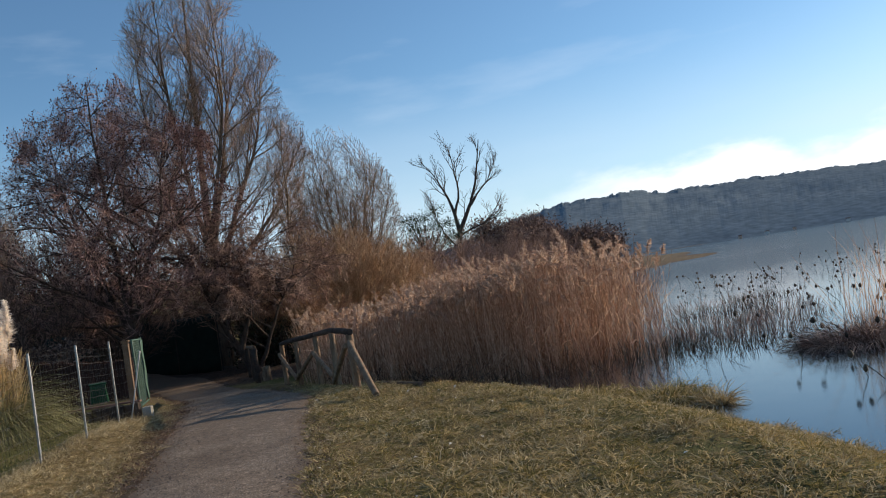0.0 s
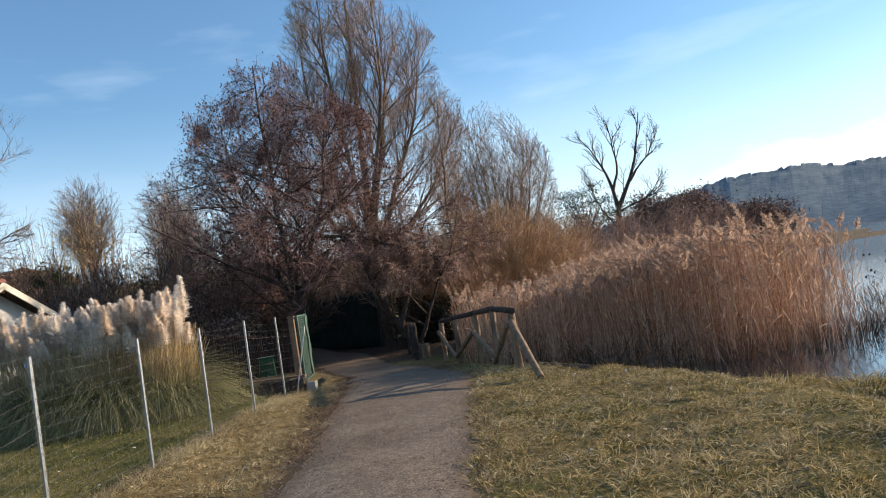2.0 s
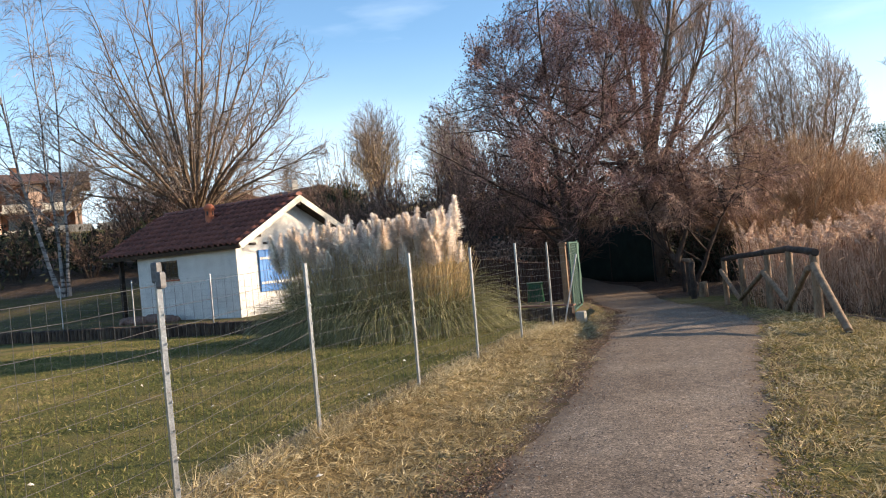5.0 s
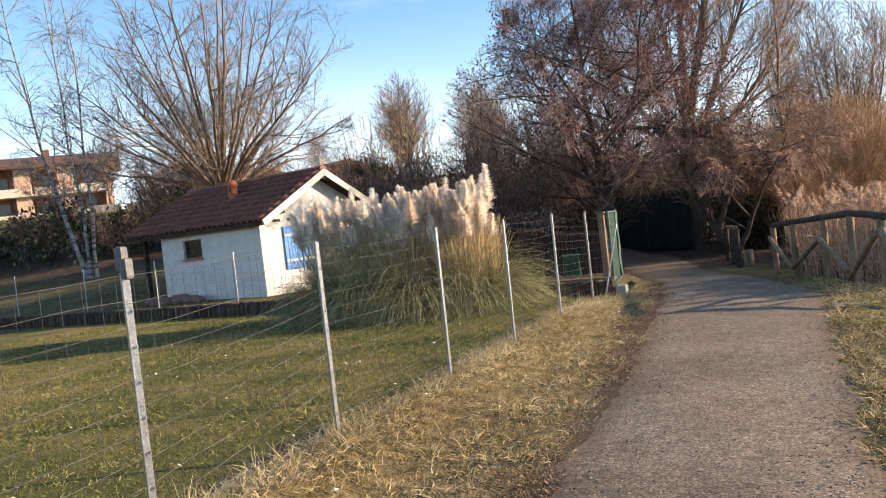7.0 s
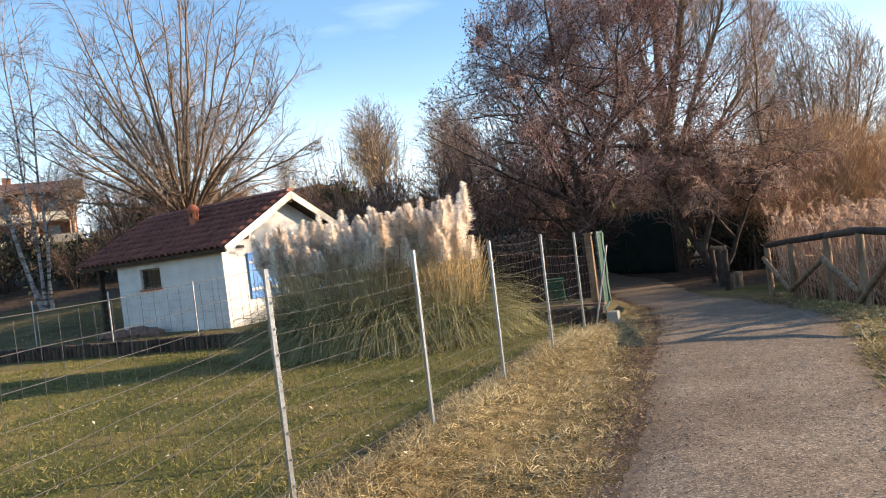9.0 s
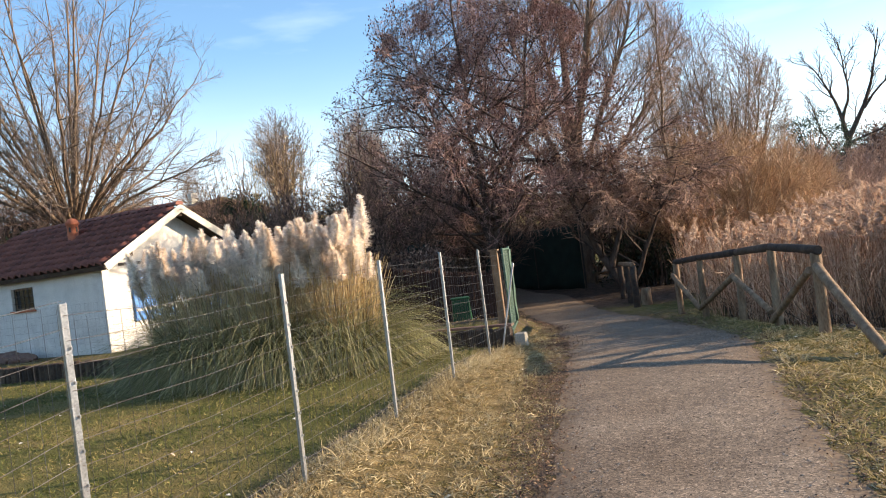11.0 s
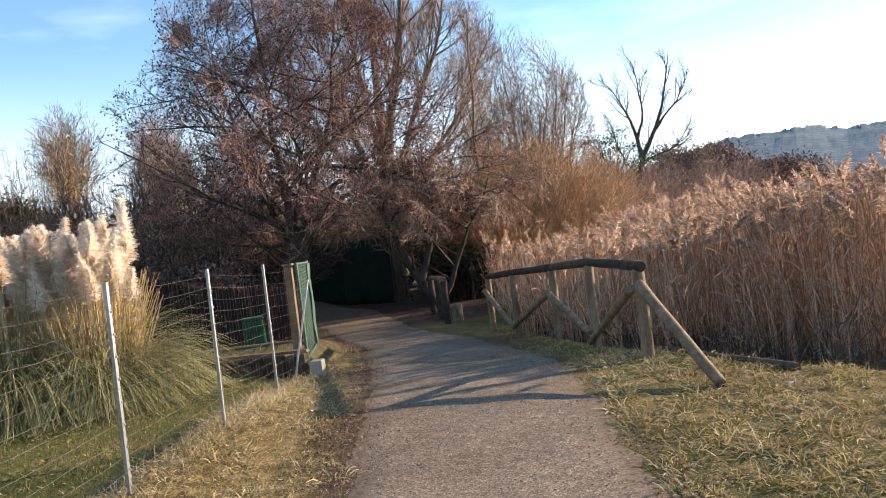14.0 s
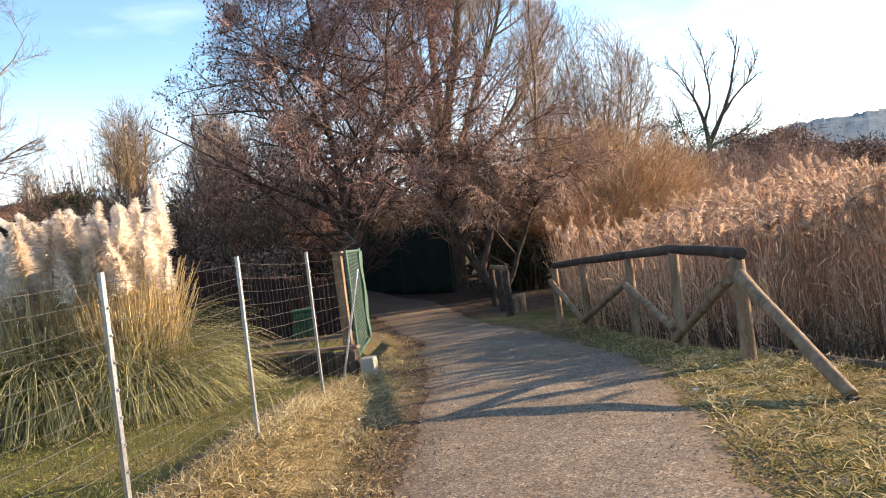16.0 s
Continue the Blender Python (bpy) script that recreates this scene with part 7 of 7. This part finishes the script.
def build_far_shore():
    """Pale houses strung along the far shore."""
    for i, (bear, d, w) in enumerate([(27.6, 762, 0.35), (29.25, 766, 0.42), (30.9, 770, 0.3), (34.0, 784, 0.4)]):
        x, y = d * math.sin(radians(bear)), d * math.cos(radians(bear))
        z, k_, w = 0.2, w, 9
        h = root("shore_house", (x, y, z - 1), "pale house on the far lake shore", "house", "houses on the far shore")
        m = Matrix.Translation((x, y, z)) @ Matrix.Rotation(-radians(bear), 4, "Z") @ Matrix.Scale(k_, 4)
        box_part("wall", (-w / 2, -3, -2), (w / 2, 3, 3.6), M_white if i in (1, 3) else M_pink, h, m=m, bevel=0.05)
        bm = bmesh.new()
        prof = [(-3.5, 3.6), (0, 5.4), (3.5, 3.6)]
        lo = [bm.verts.new((-w / 2 - 0.4, a, c)) for a, c in prof]
        hi = [bm.verts.new((w / 2 + 0.4, a, c)) for a, c in prof]
        bm.faces.new(lo[::-1])
        bm.faces.new(hi)
        for a in range(3):
            bm.faces.new((lo[a], lo[(a + 1) % 3], hi[(a + 1) % 3], hi[a]))
        part("roof", bm, M_farroof, h, m=m)


build_far_shore()


# ---- turf ----
def turf(name, n, x0, x1, y0, y1, keep, height, material, label, seed, lie=0.8, width=0.004, k=2, near=1.0):
    """Blades of grass strewn over a patch, as one object."""
    rng = np.random.default_rng(seed)
    x = rng.uniform(x0, x1, n * 3)
    y = y0 + (y1 - y0) * rng.uniform(0, 1, n * 3) ** near
    ok = keep(x, y)
    x, y = x[ok][:n], y[ok][:n]
    n = len(x)
    base = np.stack([x, y, ground_z(x, y) - 0.004], -1)
    way = np.stack([rng.normal(0, lie, n), rng.normal(0, lie, n), np.ones(n)], -1)
    patch = np.clip(1 + 0.6 * waves(x, y, 2.6, seed + 1) + 0.5 * waves(x, y, 9.0, seed + 2), 0.25, 1.9)
    bl = strands(rng, base, way, height * rng.uniform(0.5, 1.3, n) * patch, k, -0.7, 0.15)
    w = np.linspace(1, 0.25, k)[None] * width * rng.uniform(0.7, 1.4, (n, 1))
    ob = link_mesh(name, Pile().add(*ribbons(bl, w, perp(rng, unit(bl[:, 1] - bl[:, 0])))).mesh(name), material)
    return tagged(ob, label, "grass", kind="stuff")


def on_verge(x, y):
    return (x < path_mid(y) - path_half(y) - 0.05 - 0.25 * (waves(x, y, 5.0, 601) > 0.1)) & (x > -2.7)


def on_bank(x, y):
    return (x > path_mid(y) + path_half(y) - 0.07 + 0.12 * (waves(x, y, 5.0, 602) > 0.2)) & (off_shore(x, y) < -0.12)


def on_lawn(x, y):
    return (x < -2.75) & (behind_wall(x, y) < -0.05)


turf("verge_grass", 46000, -2.75, 0.6, 0.0, 25, on_verge, 0.085, M_straw, "matted dry straw grass on the verge", 611, 1.4, 0.006, 3, 1.5)
turf("verge_green", 30000, -2.75, 0.6, 0.0, 25, on_verge, 0.05, M_grass, "short olive grass among the straw of the verge", 610, 1.1, 0.007, 2, 1.5)
turf("verge_tussocks", 9000, -2.75, -2.0, 4, 16, lambda x, y: (np.abs(x + 2.42) < 0.24), 0.14, M_straw, "long dry grass under the fence", 612, 0.9, 0.005, 4, 1.3)
turf("bank_grass", 110000, 0.0, 6.6, 0.0, 22, on_bank, 0.062, M_grass, "short winter grass on the lake bank", 613, 1.0, 0.008, 2, 1.5)
turf("bank_straw", 34000, 0.0, 6.6, 0.0, 22, on_bank, 0.085, M_straw, "dry straw among the bank grass", 614, 1.5, 0.005, 2, 1.4)
turf("lawn_grass", 300000, -15, -2.75, 3.0, 19, on_lawn, 0.048, M_lawn, "mown winter lawn with bare brown patches", 615, 0.7, 0.008, 2, 1.25)
turf("garden_grass", 14000, -22, -2.9, 16.5, 27, lambda x, y: (behind_wall(x, y) > 0.15), 0.08, M_grass, "rough garden grass behind the edging", 616, 1.0, 0.006, 2, 1.0)


def edge_chance(x, y, side):
    d = (x - path_mid(y)) * side - path_half(y)
    r = np.random.default_rng(617).uniform(0, 1, np.shape(x))
    return r < np.clip(1 - np.abs(d - 0.04 - 0.10 * waves(x, y, 3.0, 618)) / 0.30, 0, 1) ** 1.1


turf("path_edge_grass", 22000, 0.2, 1.6, 2.0, 19, lambda x, y: edge_chance(x, y, 1), 0.036, M_straw, "short grass and straw creeping over the path edge", 619, 1.6, 0.006, 2, 1.4)
turf("path_edge_straw", 13000, -2.4, -0.4, 3.0, 19, lambda x, y: edge_chance(x, y, -1), 0.045, M_straw, "flattened straw along the path edge", 620, 1.8, 0.005, 2, 1.4)


def clumps(name, centres, blades, x0, x1, y0, y1, keep, height, spread, material, label, seed):
    """Small tussocks standing out of the turf, as one object."""
    rng = np.random.default_rng(seed)
    x, y = rng.uniform(x0, x1, centres * 3), y0 + (y1 - y0) * rng.uniform(0, 1, centres * 3) ** 1.3
    ok = keep(x, y)
    x, y = x[ok][:centres], y[ok][:centres]
    size = rng.uniform(0.5, 1.3, len(x))
    a = rng.uniform(0, 6.28, (len(x), blades))
    r = np.sqrt(rng.uniform(0, 1, a.shape)) * spread * size[:, None]
    bx, by = (x[:, None] + np.cos(a) * r).ravel(), (y[:, None] + np.sin(a) * r).ravel()
    base = np.stack([bx, by, ground_z(bx, by) - 0.004], -1)
    out = (r / spread).ravel()
    way = np.stack([np.cos(a).ravel() * out, np.sin(a).ravel() * out, np.full(len(bx), 0.8)], -1) + rng.normal(0, 0.3, (len(bx), 3))
    bl = strands(rng, base, way, height * np.repeat(size, blades) * rng.uniform(0.6, 1.2, len(bx)), 3, -1.1, 0.15)
    w = np.array([[0.007, 0.006, 0.002]]) * rng.uniform(0.7, 1.3, (len(bx), 1))
    ob = link_mesh(name, Pile().add(*ribbons(bl, w, perp(rng, unit(bl[:, 1] - bl[:, 0])))).mesh(name), material)
    return tagged(ob, label, "grass", kind="stuff")


clumps("bank_tussocks", 900, 70, 0.8, 6.2, 2.5, 15.5, on_bank, 0.095, 0.14, M_grass, "small green and brown tussocks on the lake bank", 641)
clumps("bank_straw_tussocks", 700, 60, 0.8, 6.2, 2.5, 15.5, on_bank, 0.115, 0.15, M_straw, "bleached straw tussocks on the lake bank", 642)
clumps("verge_straw_tussocks", 150, 60, -2.7, -0.8, 3.5, 16, on_verge, 0.11, 0.12, M_straw, "bleached straw tussocks on the path verge", 643)


def build_litter():
    """Pale fallen leaves and scraps."""
    rng = np.random.default_rng(621)
    n = 260
    x, y = rng.uniform(-10, 5.5, n), rng.uniform(4.5, 18, n)
    ok = (np.abs(x - path_mid(y)) > path_half(y)) & (off_shore(x, y) < -0.4) & (behind_wall(x, y) < -0.1)
    x, y = x[ok], y[ok]
    n = len(x)
    p = np.stack([x, y, ground_z(x, y) + 0.035], -1)
    a = rng.uniform(0, 6.28, n)
    d = np.stack([np.cos(a), np.sin(a), rng.normal(0, 0.3, n)], -1)
    ln = rng.uniform(0.02, 0.05, n)
    pts = np.stack([p, p + d * ln[:, None] * 0.5 + np.array([0, 0, 0.006]), p + d * ln[:, None]], 1)
    side = unit(np.stack([-np.sin(a), np.cos(a), rng.normal(0, 0.4, n)], -1))
    tagged(link_mesh("fallen_leaves", Pile().add(*ribbons(pts, np.stack([ln * 0.2, ln * 0.7, ln * 0.1], 1), side)).mesh("fallen_leaves"), M_leaf_litter), "pale fallen leaves scattered on the grass", "leaves", kind="stuff")


build_litter()


def build_leaf_mould():
    """Small brown leaf scraps drifted along the path edges."""
    rng = np.random.default_rng(651)
    n = 60000
    y = 3.5 + 18 * rng.uniform(0, 1, n) ** 1.3
    side = np.where(rng.uniform(0, 1, n) < 0.72, -1.0, 1.0)
    x = path_mid(y) + side * (path_half(y) + rng.normal(0.12, 0.16, n))
    ok = rng.uniform(0, 1, n) < np.clip(0.35 + 0.6 * waves(x, y, 2.0, 652), 0.05, 1)
    x, y = x[ok][:16000], y[ok][:16000]
    n = len(x)
    p = np.stack([x, y, ground_z(x, y) + rng.uniform(0.016, 0.03, n)], -1)
    a = rng.uniform(0, 6.28, n)
    d = np.stack([np.cos(a), np.sin(a), rng.normal(0, 0.35, n)], -1)
    ln = rng.uniform(0.008, 0.028, n)
    pts = np.stack([p, p + d * ln[:, None] * 0.5 + np.array([0, 0, 0.004]), p + d * ln[:, None]], 1)
    across = unit(np.stack([-np.sin(a), np.cos(a), rng.normal(0, 0.4, n)], -1))
    tagged(link_mesh("leaf_mould", Pile().add(*ribbons(pts, np.stack([ln * 0.2, ln * 0.6, ln * 0.1], 1), across)).mesh("leaf_mould"), M_brown_litter), "small brown leaf scraps drifted along the path edges", "leaves", kind="stuff")


build_leaf_mould()


def build_chips():
    """Loose stone chips on the path."""
    rng = np.random.default_rng(631)
    n = 9000
    y = 4.5 + 14 * rng.uniform(0, 1, n) ** 1.4
    x = path_mid(y) + path_half(y) * rng.uniform(-1.22, 1.22, n)
    p = np.stack([x, y, ground_z(x, y) + 0.018], -1)
    a = rng.uniform(0, 6.28, n)
    s = rng.uniform(0.003, 0.007, n)
    d = np.stack([np.cos(a), np.sin(a), rng.normal(0, 0.2, n)], -1) * s[:, None]
    pts = np.stack([p - d, p, p + d], 1)
    tagged(link_mesh("gravel_chips", Pile().add(*tubes(pts, np.array([[0.3, 0.8, 0.25]]) * s[:, None], 3)).mesh("gravel_chips"), M_chip), "loose pale stone chips on the path", "gravel", kind="stuff")


build_chips()
